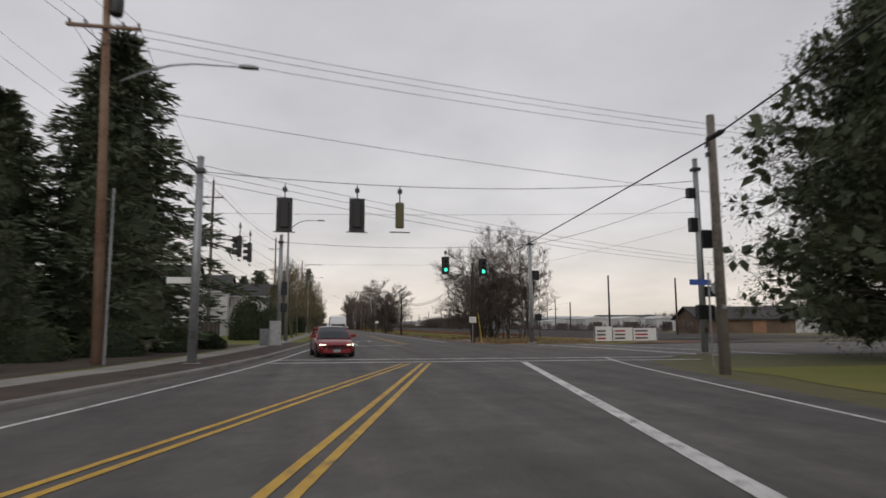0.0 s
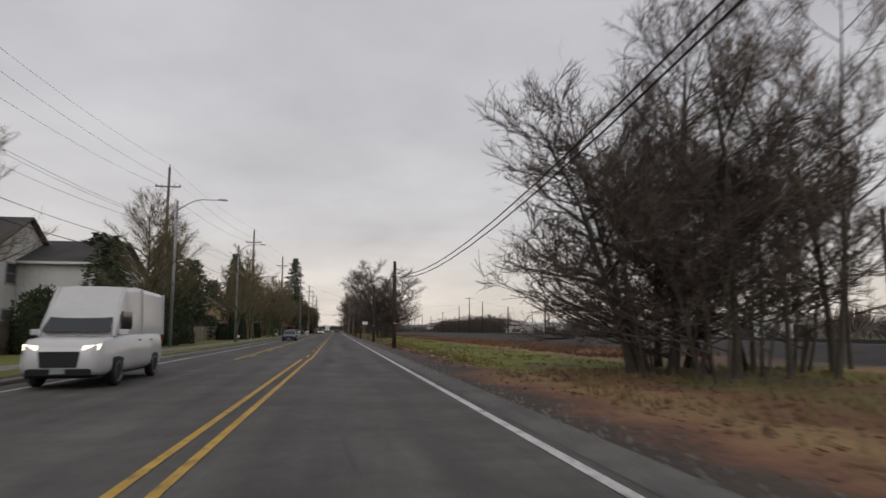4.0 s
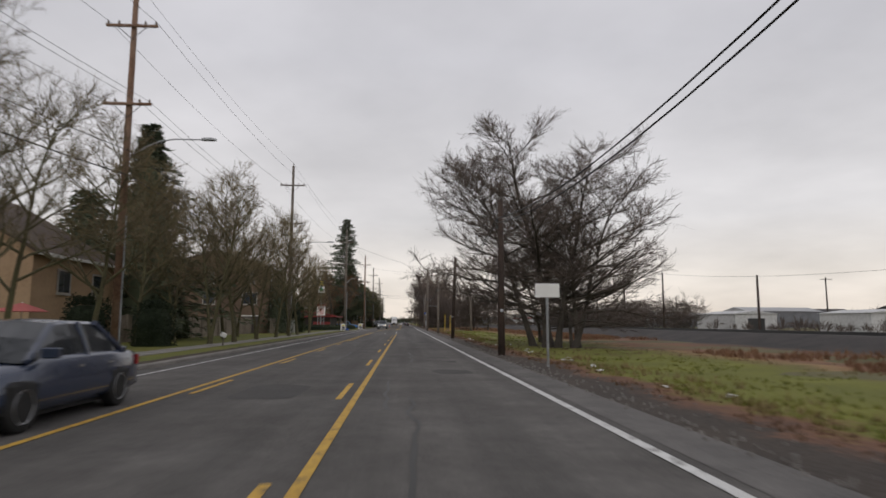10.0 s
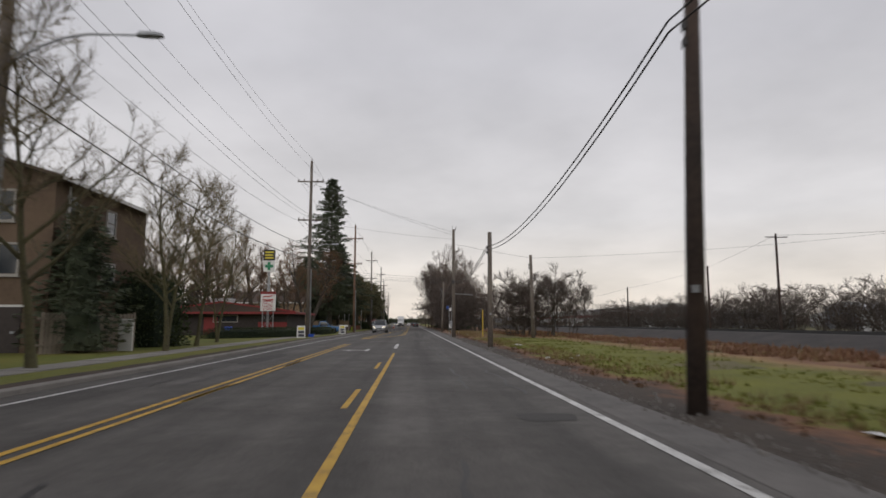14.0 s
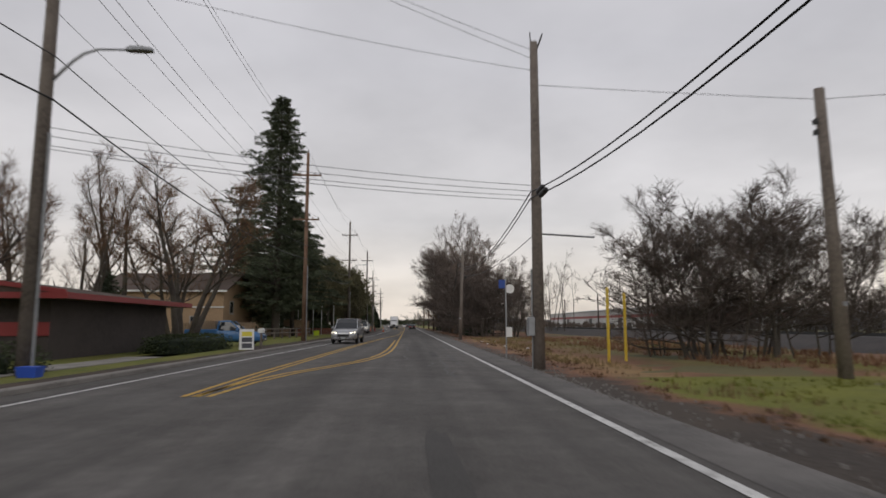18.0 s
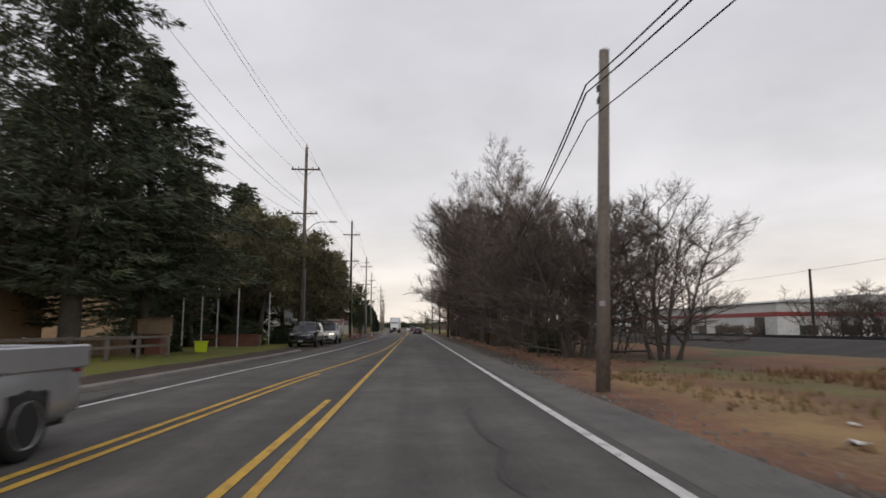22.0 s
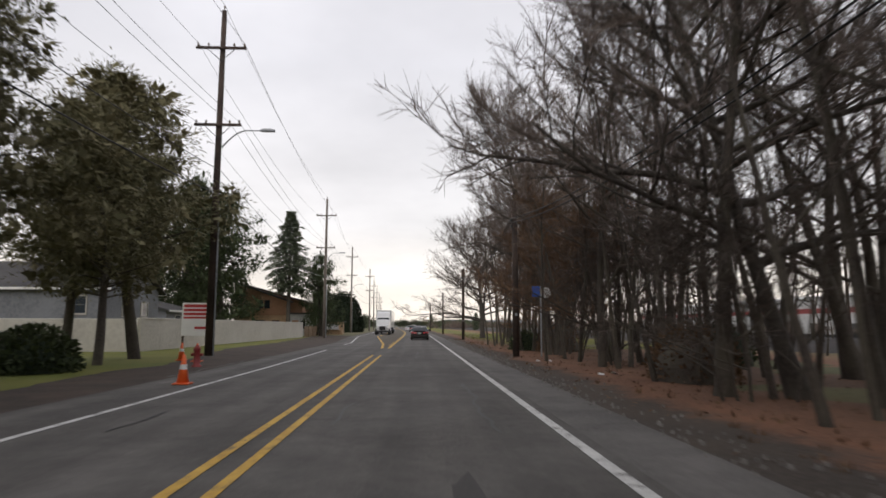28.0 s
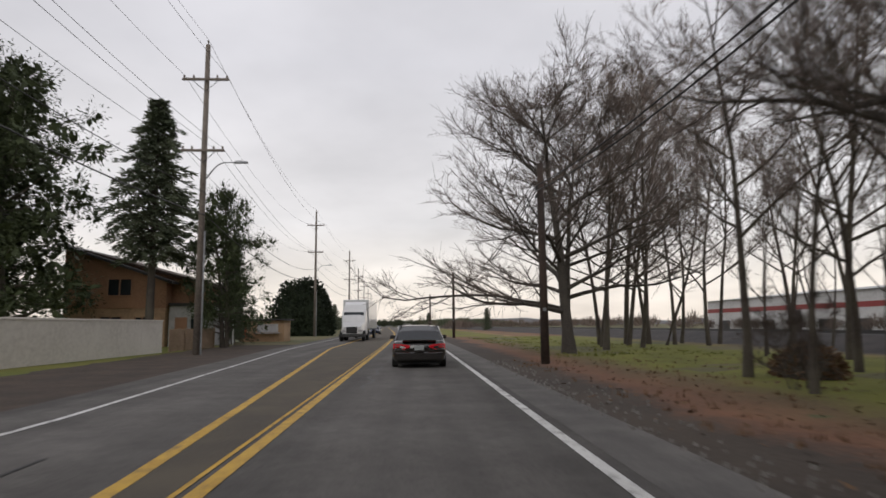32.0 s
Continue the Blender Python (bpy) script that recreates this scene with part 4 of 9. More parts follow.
def conifer(seed, h, r, low=0.08, whorls=34, per=6, tufts=9, blade=0.55, width=0.17, blades=4, rise=0.12, droop=0.28, ragged_=0.25, power=0.8, needles=M_fir, bark=M_bark, lean=0.0, core=True, fan=0.5, side=0.0, name="conifer", label="dark green conifer"):
    """A conifer with tiers of drooping boughs full of needle tufts."""
    rg = random.Random(seed)
    wood, leaf = Shape(), Shape()
    top = Vector((lean * h, 0, h))
    wood.tube([Vector((0, 0, -0.2)), top * 0.5, top], [0.016 * h + 0.05, 0.010 * h + 0.03, 0.02], 7, cap=False)
    for w in range(whorls):
        t = low + (0.995 - low) * w / (whorls - 1)
        base = top * t
        rad = r * max(0.03, (1 - t)) ** power * (0.85 + 0.3 * rg.random())
        if t < low + 0.08:
            rad *= 0.8
        for b in range(per):
            ang = w * 1.1 + b * 6.283 / per + rg.uniform(-0.35, 0.35)
            l = rad * max(0.12, rg.uniform(1 - ragged_ * 1.5, 1 + ragged_)) * (1 - side * math.cos(ang) * min(1, 3 * (1 - t)))
            if l < 0.12:
                continue
            out = Vector((math.cos(ang), math.sin(ang), 0))
            pts = [base + out * l * k + Vector((0, 0, rise * l * k - droop * l * k * k)) for k in (0, 0.5, 1.0)]
            wood.tube(pts, [0.012 + 0.008 * l, 0.008 + 0.005 * l, 0.006], 3, cap=False)
            n = max(2, int(tufts * (0.35 + 0.65 * l / max(r, 0.1))))
            for i in range(n):
                k = 0.12 + 0.88 * (i + rg.random()) / n
                p = base + out * l * k + Vector((0, 0, rise * l * k - droop * l * k * k))
                sd = Vector((-out.y, out.x, 0)) * rg.uniform(-0.45, 0.45) * l * (fan * (1.15 - k))
                spray(leaf, rg, p + sd, (out + sd.normalized() * 0.5 + Vector((0, 0, -0.12))).normalized(), blade, width, blades)
    ring = []
    for j in range(9):
        t = low + (0.97 - low) * j / 8
        ring.append([top * t + Vector((math.cos(a), math.sin(a), 0)) * r * max(0.02, (1 - t)) ** power * (0.42 + 0.25 * noise.noise(Vector((math.cos(a) * 2, math.sin(a) * 2, j * 0.9 + seed)))) for a in (6.283 * i / 12 for i in range(12))])
    if core:
        leaf.rings(ring)
    root = thing(name, label, "tree")
    part("trunk", wood, bark, root, smooth=True)
    part("crown", leaf, needles, root, "dense needled boughs")
    return root


def clumpy_pine(seed, h, r, trunks=1, clumps=60, low=0.25, needles=M_pine, bark=M_bark, blade=0.30, width=0.075, n=72, name="pine_tree", label="dark pine with clumped needles"):
    """A pine whose needles hang in uneven clumps on crooked limbs."""
    rg = random.Random(seed)
    wood, leaf = Shape(), Shape()
    for k in range(trunks):
        a0 = rg.uniform(0, 6.28)
        off = Vector((math.cos(a0), math.sin(a0), 0)) * (0 if trunks == 1 else 0.6)
        pts, _ = branch_path(rg, off + Vector((0, 0, -0.2)), Vector((math.cos(a0) * 0.12, math.sin(a0) * 0.12, 1)), h * (1 if k == 0 else 0.85), 8, 0.06, 0.05)
        wood.tube(pts, [0.02 * h * (1 - 0.9 * i / 8) + 0.02 for i in range(9)], 7, cap=False)
        m = clumps // trunks
        for c in range(m):
            t = low + (1 - low) * (c + rg.random()) / m
            i = min(int(t * 8), 7)
            base = pts[i].lerp(pts[i + 1], t * 8 - i)
            ang = c * 2.4 + rg.uniform(-0.5, 0.5)
            shape_ = math.sin(math.pi * min(1, 0.18 + 0.82 * (t - low) / (1 - low)) ** 0.8) ** 0.7
            l = r * shape_ * rg.uniform(0.35, 1.1)
            p1, e = branch_path(rg, base, Vector((math.cos(ang), math.sin(ang), rg.uniform(0.0, 0.5))), l + 0.2, 3, 0.15, 0.05)
            wood.tube(p1, [0.02 + 0.012 * l, 0.02 + 0.008 * l, 0.015, 0.01], 4, cap=False)
            for q in range(2):
                cen = p1[3] if q == 0 else p1[2]
                size = rg.uniform(0.6, 1.1) * (0.5 + 0.13 * r) * (1 if q == 0 else 0.8)
                for _ in range(9):
                    dv = Vector((rg.gauss(0, 1), rg.gauss(0, 1), rg.gauss(0, 1))).normalized()
                    spray(leaf, rg, cen + dv * size * 0.2, dv, size * 0.55, size * 0.34, 1)
                for _ in range(n):
                    dv = Vector((rg.gauss(0, 1), rg.gauss(0, 1), rg.gauss(0, 0.75)))
                    dn = dv.normalized()
                    p = cen + dn * size * (0.1 + 0.9 * rg.random())
                    spray(leaf, rg, p, dn, blade, width, 1)
    root = thing(name, label, "tree")
    part("trunk", wood, bark, root, smooth=True)
    part("crown", leaf, needles, root, "clumps of long needles")
    return root


def leaf_mass(seed, ax, ay, az, count, size, squarish=2.0, core=0.86):
    """Leaves over a rounded or boxy body whose middle is at the ground's origin."""
    rg = random.Random(seed)
    s = Shape()
    for _ in range(count):
        d = Vector((rg.gauss(0, 1), rg.gauss(0, 1), rg.gauss(0, 1))).normalized()
        d.z = abs(d.z)
        k = (abs(d.x) ** squarish + abs(d.y) ** squarish + abs(d.z) ** squarish) ** (-1 / squarish)
        bump_ = 1 + 0.10 * noise.noise(d * 2.2 + Vector((seed, 0, 0)))
        f = k * bump_ * rg.uniform(core, 1.04)
        p = Vector((d.x * ax * f, d.y * ay * f, d.z * az * f + 0.02))
        e = (d + Vector((rg.uniform(-1, 1), rg.uniform(-1, 1), rg.uniform(-1, 1))) * 0.9).normalized()
        u = e.cross(Vector((rg.uniform(-1, 1), rg.uniform(-1, 1), rg.uniform(-1, 1)))).normalized()
        l = size * rg.uniform(0.6, 1.3)
        s.quad(p, p + e * l * 0.5 + u * l * 0.3, p + e * l, p + e * l * 0.5 - u * l * 0.3)
    return s


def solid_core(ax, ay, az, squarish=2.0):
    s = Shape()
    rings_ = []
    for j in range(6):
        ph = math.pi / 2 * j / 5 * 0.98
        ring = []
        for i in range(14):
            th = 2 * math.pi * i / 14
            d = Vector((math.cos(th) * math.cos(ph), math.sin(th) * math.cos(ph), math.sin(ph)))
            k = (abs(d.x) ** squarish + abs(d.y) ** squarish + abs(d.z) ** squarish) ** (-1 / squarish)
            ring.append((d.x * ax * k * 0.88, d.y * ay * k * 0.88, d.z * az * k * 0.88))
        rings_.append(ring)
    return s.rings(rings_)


def shrub(name, at, ax, ay, az, label, mat=M_shrub, count=1400, size=0.14, squarish=2.0, turn=0, category="shrub", group=""):
    root = thing(name, label, category, group, at, turn)
    # closed filler solid inside the leaves, in dark hedge green or bark colour
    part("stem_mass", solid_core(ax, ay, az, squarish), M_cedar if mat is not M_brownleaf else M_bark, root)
    part("leaves", leaf_mass(int(abs(at[0] * 13 + at[1] * 7)), ax, ay, az, count, size, squarish), mat, root)
    return root


def plant(src, x, y, turn=0, s=1.0, z=0.0, sz=None, group="", label=""):
    """A copy of a tree at a place, turned and sized."""
    m = Matrix.Translation((x + bend(y), y, z)) @ Matrix.Rotation(radians(turn), 4, "Z") @ Matrix.Diagonal((s, s, sz or s, 1))
    ob = copy_thing(src, m)
    return tagged(ob, label, "", group)


def placed(src, x, y, turn=0, group="", z=0.0):
    src.matrix_basis = pose(x + bend(y), y, z, 0, 0, turn)
    return tagged(src, group=group)


# bare trees by kind
slim = [bare_tree(31 + k, 15.0 + 1.2 * (k % 2), 5.9 + 0.5 * (k % 3), trunks=2 if k == 3 else 1, lean=0.1 + 0.05 * k, first=(0.3, 0.3, 0.15, 0.25)[k], limbs=(14, 14, 15, 9)[k], subs=6, twigs=7, fine=6, up=0.09, r0=0.16, limb_up=(0.5, 0.65, 0.35, 0.6)[k], name="slender_bare_tree", label="slender leafless roadside tree with upright boughs") for k in range(4)]
sapling = [bare_tree(131 + k, 9.0 + 2.0 * k, 2.6, trunks=3, lean=0.14, first=0.25, limbs=5, subs=4, twigs=3, fine=3, up=0.10, r0=0.085, limb_up=0.8, name="bare_sapling", label="thin leafless saplings crowding the wood") for k in range(2)]
big_oak = bare_tree(51, 12.6, 7.0, trunks=1, lean=0.03, first=0.24, limbs=20, subs=10, twigs=9, fine=6, up=0.045, r0=0.36, limb_up=0.3, name="spreading_bare_tree", label="large leafless tree with wide spreading boughs")
big_multi = bare_tree(52, 12.0, 6.4, trunks=3, lean=0.2, first=0.2, limbs=10, subs=8, twigs=8, fine=6, up=0.06, r0=0.3, limb_up=0.4, name="forked_bare_tree", label="leafless tree forking into several stems near the ground")
round_bush = bare_tree(61, 6.0, 3.3, trunks=6, lean=0.29, first=0.08, limbs=7, subs=5, twigs=6, fine=6, up=0.02, r0=0.062, limb_up=0.5, twig=M_twig_dark, name="bare_thicket", label="dense rounded thicket of leafless stems")
poplar = bare_tree(81, 14.5, 4.6, trunks=3, lean=0.13, first=0.34, limbs=9, subs=7, twigs=7, fine=5, up=0.14, r0=0.36, limb_up=0.9, bark=M_bark, twig=M_bud, name="pollarded_tree", label="tall pale pollarded tree with upright bare shoots")
rusty = bare_tree(91, 11.5, 4.6, trunks=3, lean=0.2, first=0.12, limbs=10, subs=7, twigs=8, fine=6, up=0.03, r0=0.16, limb_up=0.4, twig=M_bud, name="rusty_bare_tree", label="bare tree thick with reddish brown twigs")

M_dbark = material("dark_wet_bark", (0.068, 0.058, 0.050), 0.9, grain=(0.040, 0.034, 0.030), blotch=(0.092, 0.082, 0.066), bump=0.5, scale=14, big=1.3, island=0.2)
M_twig_moss = material("olive_winter_twigs", (0.175, 0.135, 0.08), 0.9, grain=(0.115, 0.09, 0.058), blotch=(0.21, 0.17, 0.09), scale=4, big=0.5, island=0.3)
M_dtwig = material("blackish_winter_twigs", (0.118, 0.094, 0.082), 0.9, grain=(0.078, 0.063, 0.055), blotch=(0.15, 0.118, 0.1), scale=4, big=0.5, island=0.3)
lean_oak = open_tree(201, ((0, 0, -0.2, 0.05, 10.8, 0.2),), 6.9, first=0.2, limbs=25, subs=11, twigs=9, fine=6, flat=0.18, rise=0.75, bark=M_dbark, twig=M_dtwig, thick=1.15, name="leaning_bare_tree", label="dark leafless tree leaning over the verge with low sagging boughs")
tall_oak = open_tree(207, ((0, 0, -0.04, 0.0, 13.2, 0.27), (0.5, -0.4, 0.12, -0.06, 11.6, 0.2), (1.3, -0.9, 0.26, 0.04, 10.6, 0.18)), 6.6, first=0.2, limbs=15, subs=9, twigs=8, fine=6, flat=0.22, rise=0.95, bark=M_dbark, twig=M_dtwig, thick=1.1, name="spreading_bare_tree", label="large dark leafless tree of several stems with wide boughs")
dome = [open_tree(215 + 6 * k, tuple((0.7 * math.cos(a + k), 0.7 * math.sin(a + k), 0.30 * math.cos(a + k), 0.30 * math.sin(a + k), (8.6, 9.6, 8.0, 9.0)[m], 0.13) for m, a in enumerate((0.2, 1.8, 3.4, 5.0))), 4.6, first=0.06, limbs=12, subs=7, twigs=7, fine=5, flat=0.25, rise=0.8, curl=0.06, bark=M_dbark, twig=M_dtwig, name="domed_bare_tree", label="dense domed leafless tree of many slim stems") for k in range(2)]
vase = open_tree(231, tuple((0.35 * math.cos(a), 0.35 * math.sin(a), 0.26 * math.cos(a), 0.26 * math.sin(a), hh, 0.24) for a, hh in ((0.3, 12.6), (2.0, 11.6), (3.5, 12.2), (5.1, 11.0))), 3.9, first=0.34, limbs=10, subs=8, twigs=7, fine=5, flat=0.75, rise=0.7, sag=-0.02, curl=0.08, bark=M_bark, twig=M_bud, thick=1.3, name="vase_tree", label="tall pale leafless tree forking into upswept limbs")
arch_oak = open_tree(241, ((0, 0, -0.03, 0.0, 10.0, 0.26), (0.4, 0.2, 0.16, 0.05, 8.8, 0.17)), 7.4, first=0.15, limbs=16, subs=10, twigs=8, fine=6, flat=0.28, rise=0.85, sag=0.045, curl=0.075, bark=M_dbark, twig=M_dtwig, thick=1.2, name="broad_bare_tree", label="broad leafless tree with low arching limbs")
mossy = [open_tree(261 + 9 * k, tuple((0.1 * m, 0.12 * m, 0.10 * math.cos(2.1 * m + k) * (1 + k), 0.10 * math.sin(2.1 * m + k) * (1 + k), 9.8 - 0.9 * m, 0.16 - 0.03 * m) for m in range(1 + k)), 4.7 - 0.4 * k, first=0.24, limbs=18 - 5 * k, subs=7, twigs=7, fine=5, flat=0.5, rise=0.75, sag=-0.01, curl=0.06, bark=M_moss, twig=M_twig_moss, name="mossy_bare_tree", label="leafless street tree with mossy olive bark") for k in range(2)]

# conifers by kind
fir_tall = conifer(11, 28.0, 6.4, low=0.10, whorls=50, per=7, tufts=46, blade=0.5, width=0.085, blades=5, rise=0.34, droop=0.2, ragged_=0.5, power=0.62, core=False, fan=0.95, side=0.32, name="tall_fir", label="tall ragged dark fir leaning over the wires")
fir_spread = conifer(18, 16.5, 7.8, low=0.2, whorls=24, per=7, tufts=56, blade=0.5, width=0.08, blades=6, rise=0.16, droop=0.16, ragged_=0.3, power=0.8, core=False, fan=0.8, side=-0.12, name="spreading_fir", label="old fir with long level boughs over the verge")
fir_wide = conifer(12, 17.6, 6.2, low=0.05, whorls=42, per=8, tufts=22, blade=0.62, width=0.13, blades=5, rise=0.25, droop=0.38, ragged_=0.35, power=0.75, name="broad_fir", label="broad dark green fir with drooping boughs")
spruce = [conifer(13 + k, 17, 4.6 + 0.5 * k, low=0.05, whorls=38, per=8, tufts=15, blade=0.46, width=0.11, blades=5, rise=0.1, droop=0.32, ragged_=0.35, power=0.92, name="spruce", label="pointed dark green spruce") for k in range(2)]
cedar = conifer(17, 10.5, 3.0, low=0.02, whorls=32, per=8, tufts=6, blade=0.5, width=0.14, blades=5, rise=0.35, droop=0.2, ragged_=0.2, power=0.6, needles=M_fir, name="cedar", label="dense dark cedar with a blunt tip")
pines = [clumpy_pine(21 + k, 11.5 + k, 4.2, trunks=1 + k % 2, clumps=84, low=0.3, blade=0.26, width=0.05, n=150) for k in range(3)]
round_ev = clumpy_pine(27, 13.5, 5.2, trunks=2, clumps=120, low=0.10, blade=0.24, width=0.07, n=120, needles=M_shrub, name="evergreen_tree", label="olive green broad evergreen tree")
pine_near = clumpy_pine(29, 17.5, 6.4, trunks=1, clumps=330, low=0.05, blade=0.24, width=0.048, n=150, needles=M_fir, label="large shaggy dark pine beside the signals")

# --- beside the signals
placed(pine_near, 16.4, 21.0, 30)
pine_near.scale = (0.95, 0.95, 0.86)
plant(pine_near, 19.2, 24.2, 170, 0.92, group="pines beside the signals")
placed(fir_wide, -19.0, 38.0, 40)
fir_wide.scale = (1.25, 1.25, 1.05)
plant(fir_wide, -23.2, 34.0, 200, 0.75, sz=0.72)
plant(cedar, -19.5, 27.5, 60, 0.5)
plant(cedar, -22.0, 22.0, 60, 0.55)
plant(fir_wide, -32.0, 36.0, 100, 0.85)
plant(cedar, -24.5, 24.5, 10, 0.85)
plant(cedar, -30, 18, 80, 0.9)
# thicket past the signals
for x, y, a, s in ((11.4, 72, 10, 1.2), (13.0, 77, 220, 1.5), (16.4, 74.5, 190, 1.3), (14.6, 72.6, 60, 1.35), (12.2, 70.6, 130, 1.05)):
    plant(round_bush, x, y, a, s, group="thicket past the signals")
placed(dome[0], 11.4, 73.5, 0, "thicket past the signals")
dome[0].scale = (1.08, 1.08, 1.04)
plant(dome[1], 13.6, 76.5, 100, 1.1, sz=1.1, group="thicket past the signals")
for x, y, a, sx_, kk in ((14.4, 70.9, 20, 0.66, 1), (15.8, 70.7, 100, 0.7, 2), (17.4, 72.6, 210, 0.66, 0), (19.4, 74.1, 200, 0.55, 1), (13.0, 71.4, 300, 0.7, 0)):
    plant(slim[kk], x, y, a, sx_ * 1.1, sz=sx_ * 1.12, group="thicket past the signals")
# grove beside the blank sign
placed(lean_oak, 8.9, 168.9, 0, "grove beside the blank sign")
placed(tall_oak, 9.3, 167.0, 0, "grove beside the blank sign")
tall_oak.scale = (1.0, 1.0, 0.93)
plant(arch_oak, 11.0, 166.7, 150, 0.72, sz=0.68, group="grove beside the blank sign")
plant(lean_oak, 9.9, 168.4, -62, 0.95, sz=0.8, group="grove beside the blank sign")
plant(arch_oak, 11.3, 176.5, 190, 0.95, sz=0.6, group="grove beside the blank sign")

# scrub round the leaning pole
for x, y, a, s in ((12.4, 247.5, 0, 0.95), (14.0, 245.5, 100, 1.05), (15.6, 247.5, 200, 1.15), (17.6, 245.0, 310, 1.05)):
    plant(round_bush, x, y, a, s, group="scrub round the leaning pole")
plant(dome[0], 13.2, 246.2, 70, 0.68, sz=0.62, group="scrub round the leaning pole")
plant(arch_oak, 16.4, 246.0, 20, 0.52, sz=0.55, group="scrub round the leaning pole")
# rounded head of the wood
placed(dome[1], 9.2, 293.0, 40, "edge of the wood")
dome[1].scale = (0.86, 0.86, 0.74)
for x, y, a, sx_, sz_ in ((12.8, 291.6, 130, 0.75, 0.68), (9.0, 300.0, 220, 0.9, 0.8), (9.0, 306.5, 20, 0.9, 0.84)):
    plant(dome[0], x, y, a, sx_, sz=sz_, group="edge of the wood")
for x, y, a, s in ((8.6, 294, 0, 1.2), (11.0, 297, 280, 1.3)):
    plant(round_bush, x, y, a, s, group="edge of the wood")
# the wood itself
wr = random.Random(77)
wy = 301.0
k = 0
while wy < 373:
    for x0, x1 in ((7.4, 8.8), (9.8, 12.6), (14, 18))[:3 if k % 9 == 0 else 2]:
        x = wr.uniform(x0, x1)
        s = wr.uniform(0.85, 1.1) * float(np.interp(wy, [300, 326, 348, 356], [0.44, 0.98, 1.0, 0.68 if x0 < 9 else 0.85]))
        x += float(np.interp(wy, [346, 356], [0, 1.3]))
        plant(slim[k % 4], x, wy + wr.uniform(-1.4, 1.4), wr.uniform(0, 360), s, sz=s * wr.uniform(0.95, 1.1), group="roadside wood")
        k += 1
    wy += 5.4
wy = 300.0
while wy < 376:
    for x0, x1 in ((7.6, 9.6), (10, 13), (13, 17), (17, 22), (22, 27)):
        if wy < 308 or (wy < 314 and x0 > 12):
            continue
        plant(sapling[k % 2], wr.uniform(x0, x1), wy + wr.uniform(-1.5, 1.5), wr.uniform(0, 360), wr.uniform(0.75, 1.25) * float(np.interp(wy, [300, 316], [0.75, 1.0])), group="saplings in the wood")
        k += 1
    wy += 4.4
for x, y, a, s in ((7.9, 325, 200, 0.8), (8.6, 339, 120, 0.75), (9.5, 349, 30, 0.8)):
    plant(round_bush, x, y, a, s, group="edge of the wood")
plant(lean_oak, 8.8, 321.5, 10, 1.05, sz=1.08, group="roadside wood")
plant(lean_oak, 9.4, 339.0, -30, 0.95, sz=1.2, group="roadside wood")
placed(big_oak, 10.4, 331, 200, "roadside wood")
placed(big_multi, 13.8, 343, 160, "roadside wood")
plant(dome[1], 8.6, 330.0, 60, 0.62, sz=0.75, group="roadside wood")
placed(rusty, 8.5, 357.5, 30, "edge of the wood")
rusty.scale = (0.95, 0.95, 0.85)
plant(rusty, 9.8, 352, 190, 1.0, sz=0.9, group="edge of the wood")
plant(rusty, 8.4, 363, 260, 0.85, sz=0.75, group="edge of the wood")
plant(lean_oak, 11.2, 371.0, 15, 1.0, sz=1.6, group="roadside wood")
plant(lean_oak, 12.2, 377.5, -55, 0.85, sz=1.3, group="roadside wood")
for x, y, a, s, kk in ((11.7, 382.0, 30, 0.85, 0), (12.4, 379.3, 120, 0.9, 1), (12.3, 374.0, 200, 0.95, 2), (10.5, 385.5, 300, 0.7, 0), (14.0, 377.0, 80, 0.9, 1), (10.4, 377.0, 10, 0.8, 1), (14.6, 387.0, 50, 0.85, 2)):
    plant(slim[kk], x, y, a, s, group="roadside wood")
for x, y, a, s in ((18, 392, 10, 0.95), (22, 397, 100, 0.9), (26, 391, 200, 0.85), (20, 386, 300, 0.8)):
    plant(slim[int(a / 100) % 4], x, y, a, s, group="roadside wood")
for x, y in ((16, 386), (18, 389), (21, 391), (24, 388), (17, 396), (23, 401), (27, 397), (13.5, 378), (11.5, 376.5)):
    plant(sapling[int(y) % 2], x, y, x * 50, 0.9, group="saplings in the wood")
plant(slim[0], 9.7, 381.6, 40, 0.5, group="roadside wood")
plant(round_bush, 10.2, 382.4, 80, 0.32, group="roadside wood")
# past the wood
placed(arch_oak, 9.5, 400.0, 60)
arch_oak.scale = (1.22, 1.22, 1.28)
for x, y, a, s, kk in ((12.6, 404, 0, 0.95, 0), (14.7, 412, 90, 1.1, 1), (15.8, 409.5, 180, 1.15, 2), (17.4, 409, 270, 1.1, 3), (19.5, 411, 40, 1.0, 1), (21.3, 414, 100, 0.95, 2), (13.6, 408, 200, 1.1, 2), (24, 405, 20, 0.8, 0), (16.6, 412, 60, 1.15, 0), (18.4, 413, 150, 1.1, 1), (20.4, 408, 250, 1.05, 2), (22.6, 411, 330, 1.0, 1), (15.2, 405.5, 110, 1.0, 2), (26.5, 409, 190, 0.9, 0)):
    plant(slim[kk], x, y, a, s, group="trees on the lawn")

# bare trees behind the restaurant and the gardens
for x, y, a, s, kk in ((-26, 228, 10, 0.78, 0), (-31, 221, 80, 0.8, 1), (-22, 240, 150, 0.7, 2), (-30, 252, 220, 0.8, 3), (-24, 207, 300, 0.7, 1), (-27, 196, 40, 0.75, 2), (-19.5, 224, 100, 0.62, 0)):
    plant(slim[kk], x, y, a, s, z=0.1, group="bare garden trees")

